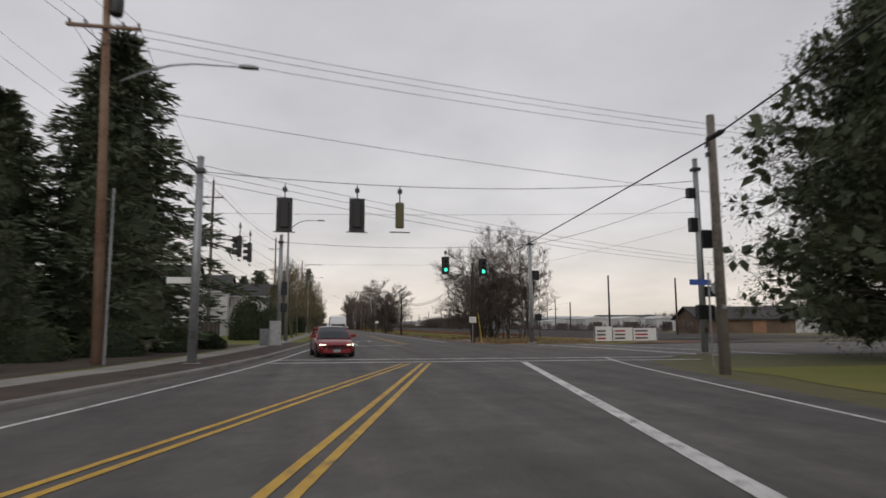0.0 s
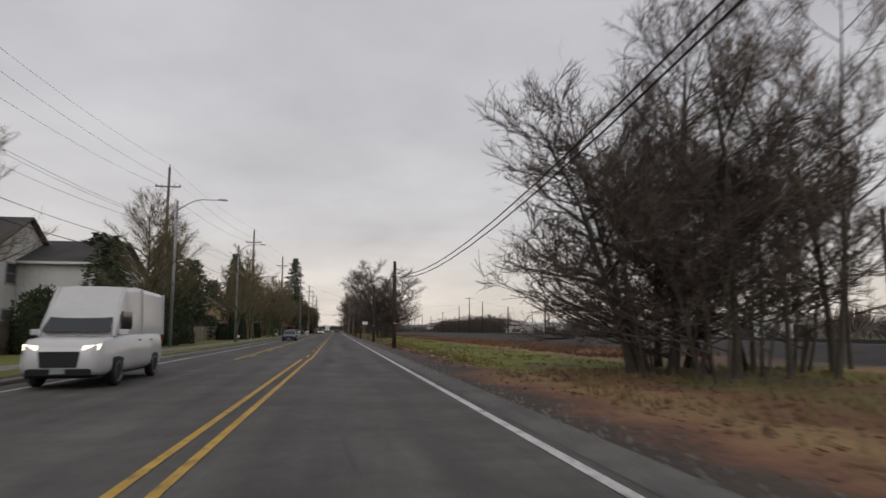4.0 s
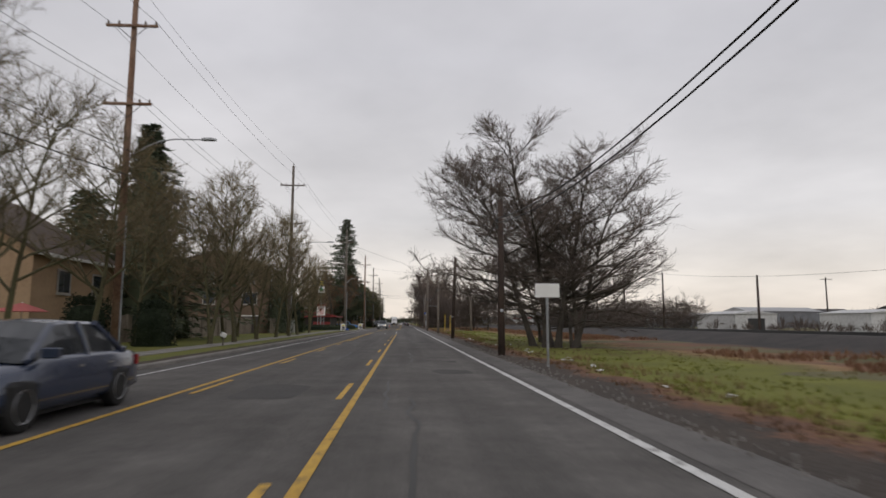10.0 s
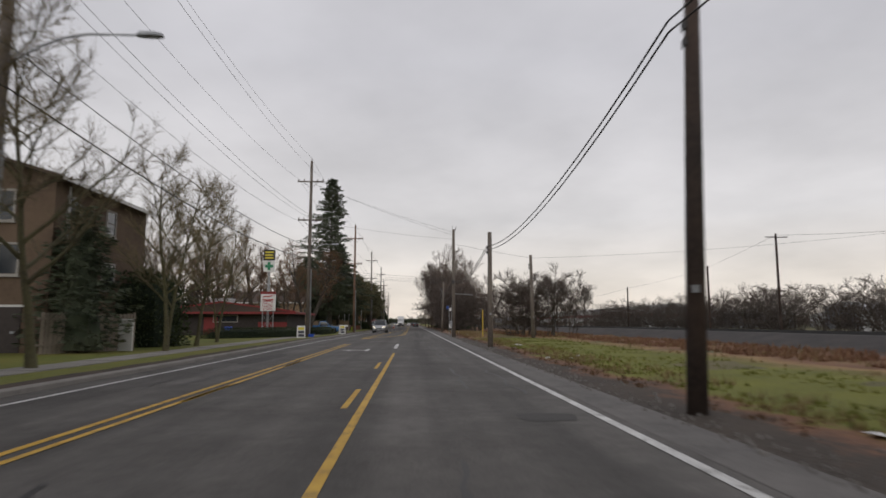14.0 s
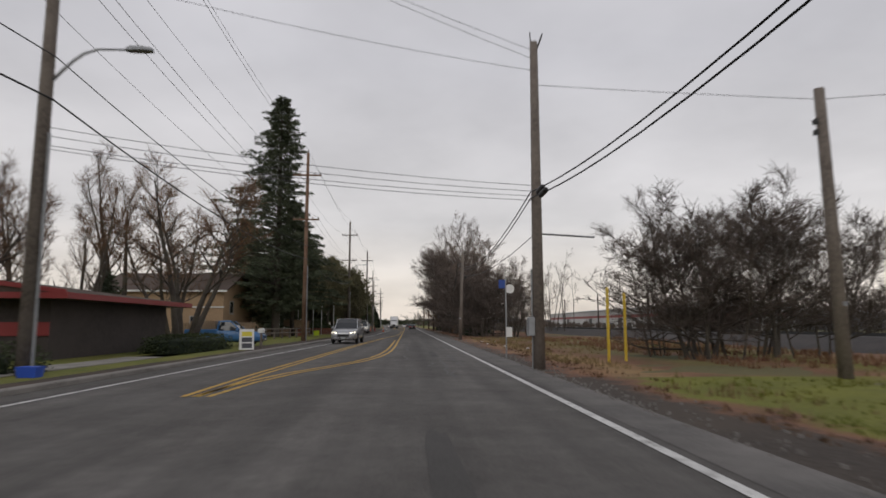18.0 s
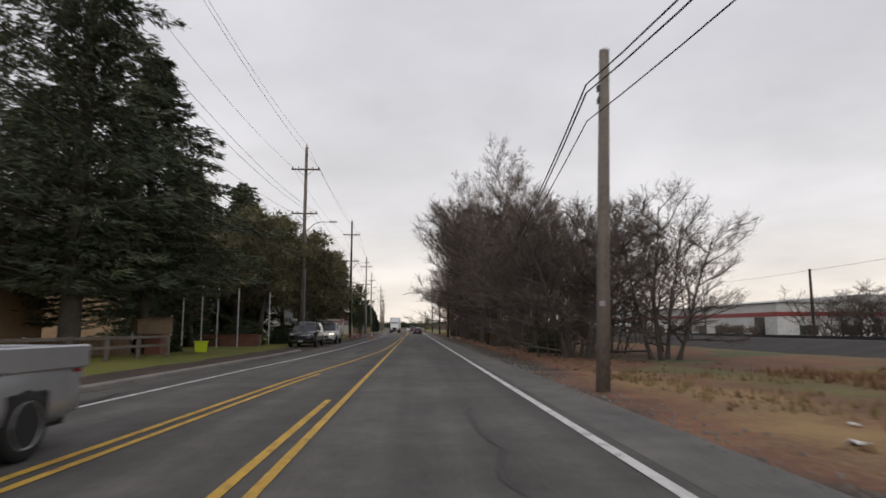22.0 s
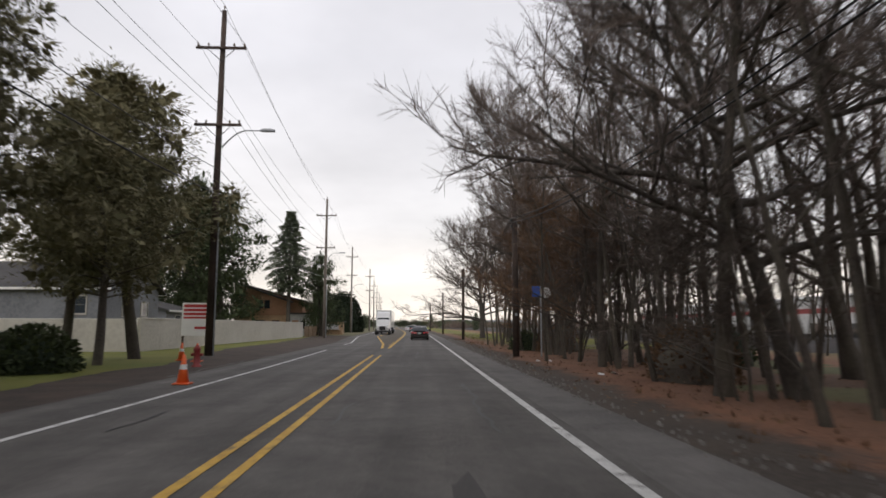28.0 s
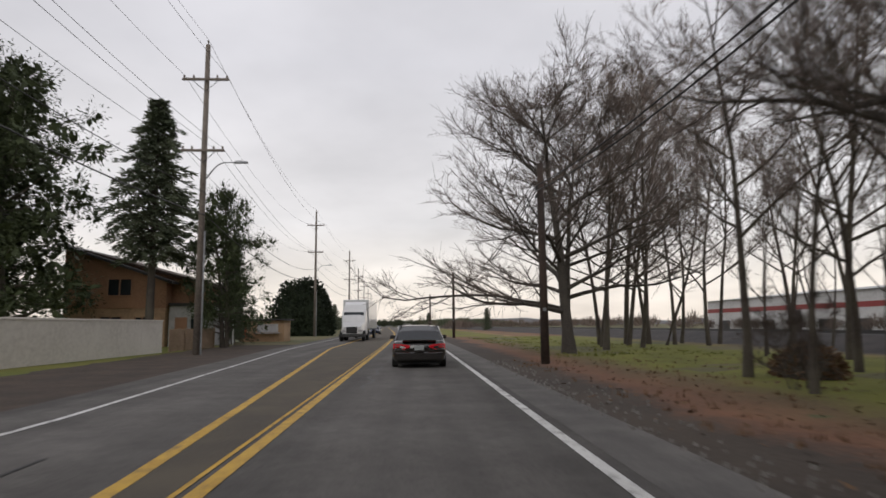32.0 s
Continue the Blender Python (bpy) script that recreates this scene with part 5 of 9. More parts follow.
# --- left side
for x, y, a, s, kk in ((-11.0, 67.5, 20, 0.75, 0), (-10.6, 76, 130, 0.8, 1), (-11.0, 97, 220, 0.9, 0), (-13.4, 108, 20, 1.05, 0), (-9.6, 125.4, 310, 0.9, 0), (-10.1, 139, 60, 0.95, 1), (-10.4, 147.5, 170, 0.9, 0), (-10.6, 168.7, 15, 0.95, 1), (-10.0, 172.0, 100, 1.0, 0), (-10.1, 178.6, 200, 0.95, 1), (-10.0, 185, 290, 0.95, 0), (-9.8, 190, 50, 0.9, 1), (-10.0, 196.0, 130, 1.0, 0), (-10.5, 207, 250, 0.85, 1), (-11.5, 214, 340, 0.85, 0), (-12.5, 221, 30, 0.8, 1)):
    plant(mossy[kk], x, y, a, s * 0.84, z=0.11, sz=s * 0.98, group="street trees behind the kerb")
for x, y, a, kk in ((-13.8, 166, 10, 0), (-14.2, 173, 80, 1), (-13.2, 181, 140, 0), (-14.0, 188, 200, 1), (-13.2, 160, 270, 0)):
    plant(mossy[kk], x, y, a, 0.9, z=0.11, sz=0.92, group="street trees behind the kerb")
placed(mossy[0], -14.2, 114, 15, "street trees behind the kerb", 0.1)
placed(mossy[1], -13.6, 154.5, 195, "street trees behind the kerb", 0.1)
for x, y, s in ((-20.9, 140, 1.28), (-17.6, 140.5, 1.0), (-14.5, 101, 0.75), (-21.6, 175.8, 1.0), (-18.4, 108, 0.8), (-14.0, 206, 0.62)):
    plant(cedar, x, y, x * 37 % 360, s * 1.3, z=0.1, sz=s, group="dark cedars in the gardens")
placed(cedar, -21.5, 118, 5, "dark cedars in the gardens", 0.1)
plant(spruce[0], -17.7, 176.3, 40, 1.4, sz=0.92, z=0.1, group="dark cedars in the gardens")
placed(vase, -13.0, 260.0, 20)
vase.scale = (0.95, 0.95, 0.85)
placed(poplar, -22.0, 272.0, 20)
plant(vase, -17.2, 269.0, 150, 0.95, sz=0.85, group="pollarded trees by the drive")
plant(vase, -20.5, 249.5, 60, 0.92, sz=0.78, group="pollarded trees by the drive")
plant(vase, -25.5, 247.0, 250, 1.0, sz=0.8, group="pollarded trees by the drive")
plant(poplar, -24, 262, 60, 0.75, group="pollarded trees by the drive")
plant(poplar, -21, 246, 10, 0.62, group="pollarded trees by the drive")
plant(poplar, -28, 244, 100, 0.7, group="pollarded trees by the drive")
for x, y, s in ((-22, 252, 0.5), (-16.5, 257, 0.42), (-27, 258, 0.6), (-30, 240, 0.55), (-34, 236, 0.6), (-31, 226, 0.6)):
    plant(cedar, x, y, x * 31, s * 1.25, sz=s, group="dark cedars in the gardens")
plant(poplar, -17, 255, 200, 0.6, group="pollarded trees by the drive")
placed(fir_tall, -14.2, 292.5, 0)
placed(fir_spread, -13.4, 298.2, 0, "firs above the wires")
plant(fir_tall, -19.0, 297.0, 150, 0.9, sz=0.5, group="firs above the wires")
plant(fir_wide, -17.5, 309, 100, 0.6, group="firs above the wires")
placed(spruce[0], -29.5, 346, 10)
placed(spruce[1], -17.5, 331, 70)
for i, (x, y, s) in enumerate(((-11.5, 316, 0.95), (-9.8, 323, 0.85), (-12.0, 328.5, 0.95), (-9.6, 333, 0.85), (-10.2, 339.5, 0.9), (-12.6, 345, 0.9), (-9.8, 350, 0.75), (-15, 322, 1.05), (-14.8, 310, 0.95), (-12.3, 352.5, 0.85))):
    plant(pines[i % 3], x, y, i * 67, s, group="pines beside the road")
placed(pines[0], -18.5, 316, 40)
placed(pines[1], -26.5, 345, 140)
placed(pines[2], -20.5, 328, 240)
plant(cedar, -16.2, 327.7, 70, 1.5, sz=1.5, group="pines beside the road")
plant(pines[0], -10.4, 354.4, 140, 1.12, sz=1.05, group="pines beside the road")
plant(spruce[0], -34.5, 411.5, 20, 1.42, group="conifers behind the white wall")
plant(spruce[1], -29.0, 414, 80, 1.05, group="conifers behind the white wall")
placed(round_ev, -23.6, 410.6, 30)
round_ev.scale = (1.25, 1.25, 1.4)
plant(round_ev, -28.5, 410, 160, 1.1, group="conifers behind the white wall")
placed(conifer(19, 17, 4.6, low=0.36, whorls=30, per=8, tufts=24, blade=0.5, width=0.1, blades=5, rise=0.1, droop=0.3, ragged_=0.45, power=0.72, core=False, name="thin_conifer", label="thin dark conifer with a bare lower trunk"), -15.6, 412.0, 160)
plant(round_ev, -11.6, 415.5, 70, 0.5, sz=0.6, group="conifers behind the white wall")
plant(spruce[1], -13.4, 424.0, 20, 0.5, sz=0.58, group="conifers behind the white wall")
shrub("evergreen_tree", (-14.2 + bend(467), 467, 0), 4.6, 4.2, 8.4, "big rounded dark evergreen beside the road", M_cedar, 5200, 0.5, 2.4, category="tree", group="conifers behind the white wall")
# far trees along the road
fr = random.Random(9)
for i in range(7):
    y = 500 + i * 60
    plant(cedar, -16 - fr.random() * 10, y, i * 50, fr.uniform(0.5, 0.8), group="far trees along the road")
for i in range(4):
    y = 530 + i * 90
    plant(mossy[0] if i % 2 else cedar, 14 + fr.random() * 14, y, i * 50, fr.uniform(0.5, 0.8), group="far trees along the road")

# ---------------------------------------------------------------- poles, wires and signals


def power_pole(x, y, h=17.5, arms=((15.4, 2.4), (11.4, 2.2)), r=0.2, mat=M_pole, lamp=None, dirx=1.0, lean=(0, 0), label="tall weathered wooden power pole with two crossarms", riser=True):
    root = thing("power_pole", label, "utility pole", "power poles", (x + bend(y), y, 0))
    L = Vector((lean[0], lean[1], 0))
    part("pole", Shape().tube([(0, 0, -0.3), (L.x * 0.5, L.y * 0.5, h * 0.5), (L.x, L.y, h)], [r, r * 0.82, r * 0.62], 12), mat, root, smooth=True)
    for z, w in arms:
        ox, oy = L.x * z / h, L.y * z / h
        arm = part("crossarm", Shape().box(ox - w / 2, oy - r - 0.1, z - 0.06, ox + w / 2, oy - r + 0.02, z + 0.07, 0.012), mat, root)
        for k in (-1, -0.55, 0.55, 1):
            px_ = ox + k * (w / 2 - 0.1)
            part("insulator", Shape().tube([(px_, oy - r - 0.04, z + 0.06), (px_, oy - r - 0.04, z + 0.13), (px_, oy - r - 0.04, z + 0.15), (px_, oy - r - 0.04, z + 0.25)], [0.02, 0.05, 0.06, 0.035], 8), M_insul, arm)
        for k in (-1, 1):
            part("brace", Shape().tube([(ox + k * w * 0.28, oy - r - 0.03, z - 0.05), (ox, oy - r * 0.9, z - 0.65)], 0.018, 5), M_bolt, root)
    part("top_pin", Shape().tube([(L.x, L.y, h - 0.02), (L.x, L.y, h + 0.16), (L.x, L.y, h + 0.18), (L.x, L.y, h + 0.3)], [0.02, 0.04, 0.06, 0.03], 8), M_insul, root)
    if riser:
        part("conduit", Shape().tube([(r + 0.03, -0.05, -0.1), (r * 0.9 + 0.03, -0.05, 6.5)], 0.045, 8), M_steel, root, "grey metal riser pipe")
    if lamp:
        z, l = lamp
        lamp_part(root, z, l, r * 0.8, dirx)
    return root


def lamp_part(root, z, l, r, dirx=1.0):
    pts = [(dirx * (r + l * k), 0, z + 0.9 * math.sin(min(1, k * 1.6) * math.pi / 2)) for k in (0, 0.12, 0.25, 0.4, 0.6, 0.8, 1.0)]
    arm = part("lamp_arm", Shape().tube(pts, [0.045, 0.045, 0.042, 0.04, 0.036, 0.032, 0.03], 8), M_steel, root, "curved grey lamp arm", smooth=True)
    e = pts[-1]
    s = Shape().rings([[(e[0] + dirx * dx, wy_, e[2] + dz) for wy_, dz in ((-wd, -0.03), (wd, -0.03), (wd * 0.7, hh), (-wd * 0.7, hh))] for dx, wd, hh in ((-0.05, 0.05, 0.03), (0.1, 0.13, 0.09), (0.45, 0.15, 0.09), (0.7, 0.1, 0.05))])
    part("lamp_head", s, M_steel, arm, "flat grey lamp head")


def lamp_post(x, y, h, l=3.2, label="grey metal street lamp with a curved arm"):
    root = thing("street_lamp", label, "street lamp", "street lamps", (x + bend(y), y, 0.1))
    part("base_plate", Shape().box(-0.22, -0.22, -0.05, 0.22, 0.22, 0.06, 0.02), M_steel, root)
    part("post", Shape().tube([(0, 0, 0), (0, 0, h * 0.5), (0, 0, h)], [0.15, 0.12, 0.085], 12), M_steel, root, smooth=True)
    lamp_part(root, h - 0.75, l, 0.06)
    return root


def phone_pole(x, y, h, mat=M_poled, lean=0.0, r=0.15, label="dark creosoted wooden pole carrying cables"):
    root = thing("cable_pole", label, "utility pole", "cable poles", (x + bend(y), y, 0))
    part("pole", Shape().tube([(0, 0, -0.3), (lean * h * 0.5, 0, h * 0.5), (lean * h, 0, h)], [r * 1.1, r * 0.95, r * 0.8], 12), mat, root, smooth=True)
    for z in (h - 0.95, h - 1.25):
        part("cable_clamp", Shape().box(lean * h - r - 0.05, -0.06, z - 0.07, lean * h - r * 0.7, 0.06, z + 0.07), M_bolt, root)
    part("tag", Shape().box(-0.06, -r - 0.02, 1.9, 0.06, -r * 0.9, 2.02), M_steel, root, "small metal tag")
    return root


def cable_run(name, points, sag, r, mat, label, group="overhead wires"):
    """A run of wire: one piece through all its supports."""
    pts = []
    for a, b in zip(points[:-1], points[1:]):
        a, b = Vector(a), Vector(b)
        d = (b - a).length
        n, sg = (14 if d > 20 else 8), (sag * d if name == "overhead_cable" else sag * (d / 40) ** 2)
        pts += [a.lerp(b, i / n) - Vector((0, 0, 4 * sg * (i / n) * (1 - i / n))) for i in range(n)]
    pts.append(Vector(points[-1]))
    return single(name, Shape().tube(pts, r, 4, cap=False), mat, label, "cable", group)


# the tall line on the left: x, y, height
LINE = [(-25.5, 26, 17.5), (-20.0, 75.3, 18.6), (-16.2, 121.1, 18.2), (-12.65, 161.1, 18.05), (-10.72, 194.8, 17.55), (-9.0, 237.0, 17.05), (-8.2, 275.2, 16.7), (-8.4, 318.3, 17.5), (-8.18, 357.2, 17.4), (-9.45, 403.0, 17.0), (-11.6, 461, 18.3), (-9.6, 503, 17.4), (-9.6, 545, 17.4), (-9.6, 590, 17.4), (-9.6, 640, 17.4), (-9.6, 690, 17.4)]
lamps = {3: (9.4, 3.4), 4: (8.7, 3.5), 5: (8.0, 1.9), 7: (9.8, 2.0), 8: (10.2, 1.9), 9: (9.4, 1.5), 10: (9.4, 1.6)}
for i, (x, y, h) in enumerate(LINE):
    power_pole(x, y, h, ((h - 2.1, 2.5), (h - (5.85 if i == 5 else 6.1), 2.3)), mat=M_poled if i == 8 else (M_poler if i in (3, 6) else M_pole), lamp=lamps.get(i))
tops = [Vector((x + bend(y), y, h)) for x, y, h in LINE]
for off, dz, r in (((-1.15, -0.15), -1.85, 0.012), ((1.15, -0.15), -1.85, 0.012), ((0, 0), 0.3, 0.011), ((-1.05, -0.15), -5.95, 0.012), ((0.55, -0.15), -5.95, 0.012), ((1.05, -0.15), -5.95, 0.012), ((0.2, 0), -8.4, 0.02), ((0.2, 0), -9.6, 0.03)):
    cable_run("overhead_wire", [t + Vector((off[0], off[1], dz)) for t in tops], 0.75, r, M_wire if r < 0.015 else M_cable, "thin overhead conductor along the tall poles")

# short line on the right
RIGHT = [(4.62, 16.7, 7.85), (5.7, 52.7, 6.95), (5.7, 103.5, 6.85), (5.7, 130.3, 6.85), (5.2, 158.2, 6.95), (5.3, 187.2, 7.35), (5.5, 214.6, 6.9), (5.0, 240.1, 9.6), (5.6, 277.4, 8.0), (7.6, 316, 7.4), (6.4, 356, 7.4), (6.6, 392, 7.4), (6.8, 440, 7.4), (6.8, 490, 7.4)]
for i, (x, y, h) in enumerate(RIGHT):
    if i == 7:
        continue
    phone_pole(x, y, h, M_pole if i in (0, 6, 8) else M_poled, {5: 0.035, 8: 0.035}.get(i, 0.0))
cable_run("overhead_cable", [(-3.0, -20, 7.2), (4.45, 16.7, 7.0), (5.52, 52.7, 5.95)], 0.003, 0.03, M_cable, "thick black bundled cable over the junction", "overhead cables")
for dz in (-0.86, -1.06):
    cable_run("overhead_cable", [(x - 0.18 + bend(y), y, (6.6 if i == 7 else h) + dz) for i, (x, y, h) in list(enumerate(RIGHT))[1:]], 0.033, 0.022, M_cable, "thick black bundled cable on the short poles", "overhead cables")
cable_run("overhead_cable", [(x - 0.18 + bend(y), y, (6.0 if i == 7 else h) - 1.75) for i, (x, y, h) in list(enumerate(RIGHT))[7:10]], 0.02, 0.016, M_cable, "thin black cable below the bundle", "overhead cables")
for x, y, z in ((5.52, 53.6, 5.86), (5.52, 55.4, 5.66), (5.5, 101.6, 5.58), (4.27, 15.6, 7.0), (4.86, 238.4, 5.55), (4.84, 237.9, 5.35), (5.17, 266.6, 4.95)):
    single("splice_case", Shape().tube([(x, y, z), (x, y + 0.1, z), (x, y + 0.75, z - 0.02), (x, y + 0.85, z - 0.02)], [0.04, 0.085, 0.085, 0.04], 10), M_black, "black cylindrical cable splice on the line", "cable fitting", "cable splices")

# the grey pole with a stub arm
p = thing("cable_pole", "tall grey wooden pole with a bracket arm and a meter box", "utility pole", "cable poles", (5.0, 240.1, 0))
part("pole", Shape().tube([(0, 0, -0.3), (0, 0, 5), (0, 0, 10.9)], [0.2, 0.17, 0.13], 12), M_pole, p, smooth=True)
part("bracket_arm", Shape().tube([(0.1, 0, 4.35), (1.9, 0, 4.25)], 0.035, 6), M_steel, p)
part("meter_box", Shape().box(-0.36, -0.16, 1.05, -0.14, 0.16, 1.65, 0.02), M_steel, p, "grey steel meter box")
part("conduit", Shape().tube([(-0.2, 0, -0.1), (-0.2, 0, 3.2)], 0.03, 6), M_steel, p)
part("top_bracket", Shape().tube([(0.05, 0, 10.5), (0.3, 0, 11.2)], 0.03, 6).tube([(-0.1, 0, 10.5), (-0.12, 0, 11.25)], 0.02, 6), M_bolt, p)
for zz, up_ in ((10.6, 4.3), (10.3, 4.6), (9.9, 1.3), (5.95, 0.75), (5.76, 0.7), (5.6, 0.6), (5.45, 0.65)):
    cable_run("crossing_wire", [(-9.0, 237.0, zz + up_), (5.0, 240.1, zz)], 1.6, 0.009, M_wire, "thin service wire crossing the road")
phone_pole(12.3, 236.2, 7.9, M_pole, -0.02, 0.17, "old leaning brown wooden pole among scrub")
cable_run("crossing_wire", [(5.0, 240.1, 9.4), (12.15, 236.2, 7.6), (42.5, 228, 9.2)], 0.6, 0.009, M_wire, "thin service wire to the field")

# street lamps standing alone
lamp_post(-10.4, 59.6, 11.2, 2.6)
lamp_post(-11.3, 105.0, 11.4, 3.0)
lamp_post(-10.2, 129.2, 11.1, 2.3)

# --- signals
M_sigy = paint("signal_yellow_housing", (0.10, 0.085, 0.03), 0.5)
M_green = glow("green_signal_lens", (0.05, 0.95, 0.55), 2.2)
M_lens = glass_dark("unlit_signal_lens", (0.03, 0.02, 0.02))
M_sign_w = paint("white_sign_sheet", (0.72, 0.72, 0.70), 0.5)
M_sign_blue = paint("blue_sign_sheet", (0.03, 0.08, 0.32), 0.5)
M_bar = paint("dark_print", (0.06, 0.06, 0.07), 0.6)
M_barr = paint("red_print", (0.42, 0.04, 0.04), 0.6)


def signal_head(x, y, z, face=180, lit=None, hang=0.7, plate=True, label="black three-lamp traffic signal hung from a span wire", housing=M_black):
    """A three-lamp head with its middle at z; face: the way the lamps look (0 is ahead, 180 towards the traffic coming up the road)."""
    root = thing("traffic_signal", label, "traffic signal", "traffic signals", (x, y, z), face)
    part("housing", Shape().box(-0.17, -0.1, -0.53, 0.17, 0.12, 0.53, 0.03), housing, root)
    if plate:
        part("backplate", Shape().box(-0.31, -0.015, -0.68, 0.31, 0.0, 0.68, 0.006).turned((0, 0, 0), 0), M_black, root, "flat black backplate")
    for i, zz in enumerate((0.34, 0.0, -0.34)):
        pts = [(0.13 * math.cos(a), 0.125, zz + 0.13 * math.sin(a)) for a in (2 * math.pi * k / 16 for k in range(16))]
        s = Shape()
        s.v, s.f = pts + [(0, 0.145, zz)], [(k, (k + 1) % 16, 16) for k in range(16)]
        lens = part("lens", s, M_green if lit == i else M_lens, root, "glowing green lens" if lit == i else "")
        v = Shape()
        arc = [2 * math.pi * k / 16 for k in range(-1, 10)]
        v.rings([[(0.15 * math.cos(a), 0.12 + dy, zz + 0.15 * math.sin(a)) for a in arc] + [(0.14 * math.cos(a), 0.12 + dy, zz + 0.14 * math.sin(a)) for a in reversed(arc)] for dy in (0, 0.22)])
        part("visor", v, M_black, root)
    if hang:
        part("hanger", Shape().tube([(0, 0, 0.53), (0, 0, 0.53 + hang)], 0.025, 6).box(-0.09, -0.05, 0.53 + hang * 0.55, 0.09, 0.05, 0.53 + hang * 0.8), M_bolt, root)
        part("foot_bracket", Shape().box(-0.42, -0.03, -0.72, 0.42, 0.03, -0.68), M_bolt, root)
    return root


for sx, sy, sz in ((-8.6, 25.05, 5.85), (-5.75, 25.0, 5.9), (-4.0, 25.1, 5.95)):
    signal_head(sx, sy, sz, 0, plate=sx < -5, housing=M_sigy if sx > -5 else M_black)
for sx, sy, sz in ((2.3, 47.6, 6.15), (5.3, 47.5, 6.05)):
    signal_head(sx, sy, sz, 180, lit=2)
for sx, sy, sz in ((-11.15, 31.9, 5.4), (-11.0, 34.9, 5.45)):
    signal_head(sx, sy, sz, 90, plate=False)


def signal_pole(x, y, h, heads, label="round grey steel signal pole", r=0.17):
    root = thing("signal_pole", label, "signal pole", "signal poles", (x, y, 0.05))
    part("base_plate", Shape().box(-0.3, -0.3, -0.1, 0.3, 0.3, 0.08, 0.03), M_conc, root, "concrete footing")
    part("post", Shape().tube([(0, 0, 0), (0, 0, h * 0.5), (0, 0, h)], [r, r * 0.9, r * 0.72], 14), M_steel, root, smooth=True)
    part("cap", Shape().tube([(0, 0, h), (0, 0, h + 0.07), (0, 0, h + 0.12)], [r * 0.8, r * 0.8, 0.03], 12), M_steel, root)
    part("span_clamp", Shape().box(-r - 0.02, -r - 0.02, h - 0.55, r + 0.02, r + 0.02, h - 0.4), M_bolt, root)
    for hx, hz, w, hh in heads:
        part("pedestrian_signal", Shape().box(hx - w / 2, -0.2, hz - hh / 2, hx + w / 2, 0.12, hz + hh / 2, 0.03), M_black, root, "black pedestrian signal box")
    part("push_button", Shape().box(-0.07, -r - 0.09, 1.0, 0.07, -r + 0.02, 1.25, 0.01), M_bolt, root)
    return root


signal_pole(-11.7, 24.4, 7.75, ())
signal_pole(-10.1, 45.8, 7.9, ((0.32, 2.75, 0.42, 0.6), (0.30, 4.1, 0.4, 0.95)))
signal_pole(9.05, 47.0, 8.3, ((0.4, 5.35, 0.55, 0.75), (0.55, 2.05, 0.5, 0.5)))
signal_pole(11.2, 27.6, 9.6, ((-0.35, 7.9, 0.4, 0.5), (-0.3, 6.3, 0.4, 0.7), (0.35, 5.6, 0.6, 0.9), (0.35, 3.0, 0.6, 0.5), (0.1, 2.0, 0.9, 0.7)))
for a, b in (((-11.7, 24.4, 7.3), (11.2, 27.6, 8.6)), ((-10.1, 45.8, 7.5), (9.05, 47.0, 7.9)), ((-11.7, 24.4, 7.25), (-10.1, 45.8, 7.4)), ((11.2, 27.6, 8.0), (9.05, 47.0, 7.8))):
    cable_run("span_wire", [a, b], 1.6 if abs(a[1] - b[1]) < 5 else 1.2, 0.014, M_cable, "steel span wire between signal poles", "signal span wires")
    cable_run("span_wire", [(a[0], a[1], a[2] - 1.6), (b[0], b[1], b[2] - 1.6)], 0.3, 0.006, M_cable, "thin tether wire below the signals", "signal span wires")
for z0, z1 in ((12.9, 11.9), (12.6, 11.6), (12.2, 11.3), (9.8, 8.0)):
    cable_run("crossing_wire", [(-15.3, 24.3, z0), (30, 30, z1)], 0.5, 0.011, M_wire, "thin wire crossing above the junction")
for z0, z1 in ((8.5, 8.3), (8.2, 8.0), (7.9, 7.7)):
    cable_run("crossing_wire", [(-11.7, 24.4, z0 - 0.95), (45.7, 60, z1)], 0.35, 0.010, M_wire, "thin wire crossing above the junction")
# near left wooden pole with lamp
pp = power_pole(-14.85, 24.3, 15.0, ((12.6, 2.6),), mat=M_poler, lamp=(10.6, 4.3), lean=(-0.5, 0), label="reddish wooden power pole with a crossarm and transformer")
part("transformer", Shape().tube([(-0.1, 0, 13.2), (-0.1, 0, 13.3), (-0.1, 0, 14.2), (-0.1, 0, 14.3)], [0.2, 0.24, 0.24, 0.15], 14), M_bolt, pp, "dark cylindrical transformer", smooth=True)
for dx in (-1.2, -0.6, 0.6, 1.2):
    cable_run("overhead_wire", [(-15.3 + dx, 24.1, 12.85), (-24.0 + dx, -24, 13.7)], 0.7, 0.011, M_wire, "thin conductor at the junction")
    cable_run("overhead_wire", [(-15.3 + dx, 24.1, 12.85), (-20.0 + dx * 0.6, 75.2, 16.5 if abs(dx) > 1 else 12.4)], 0.7, 0.011, M_wire, "thin conductor at the junction")
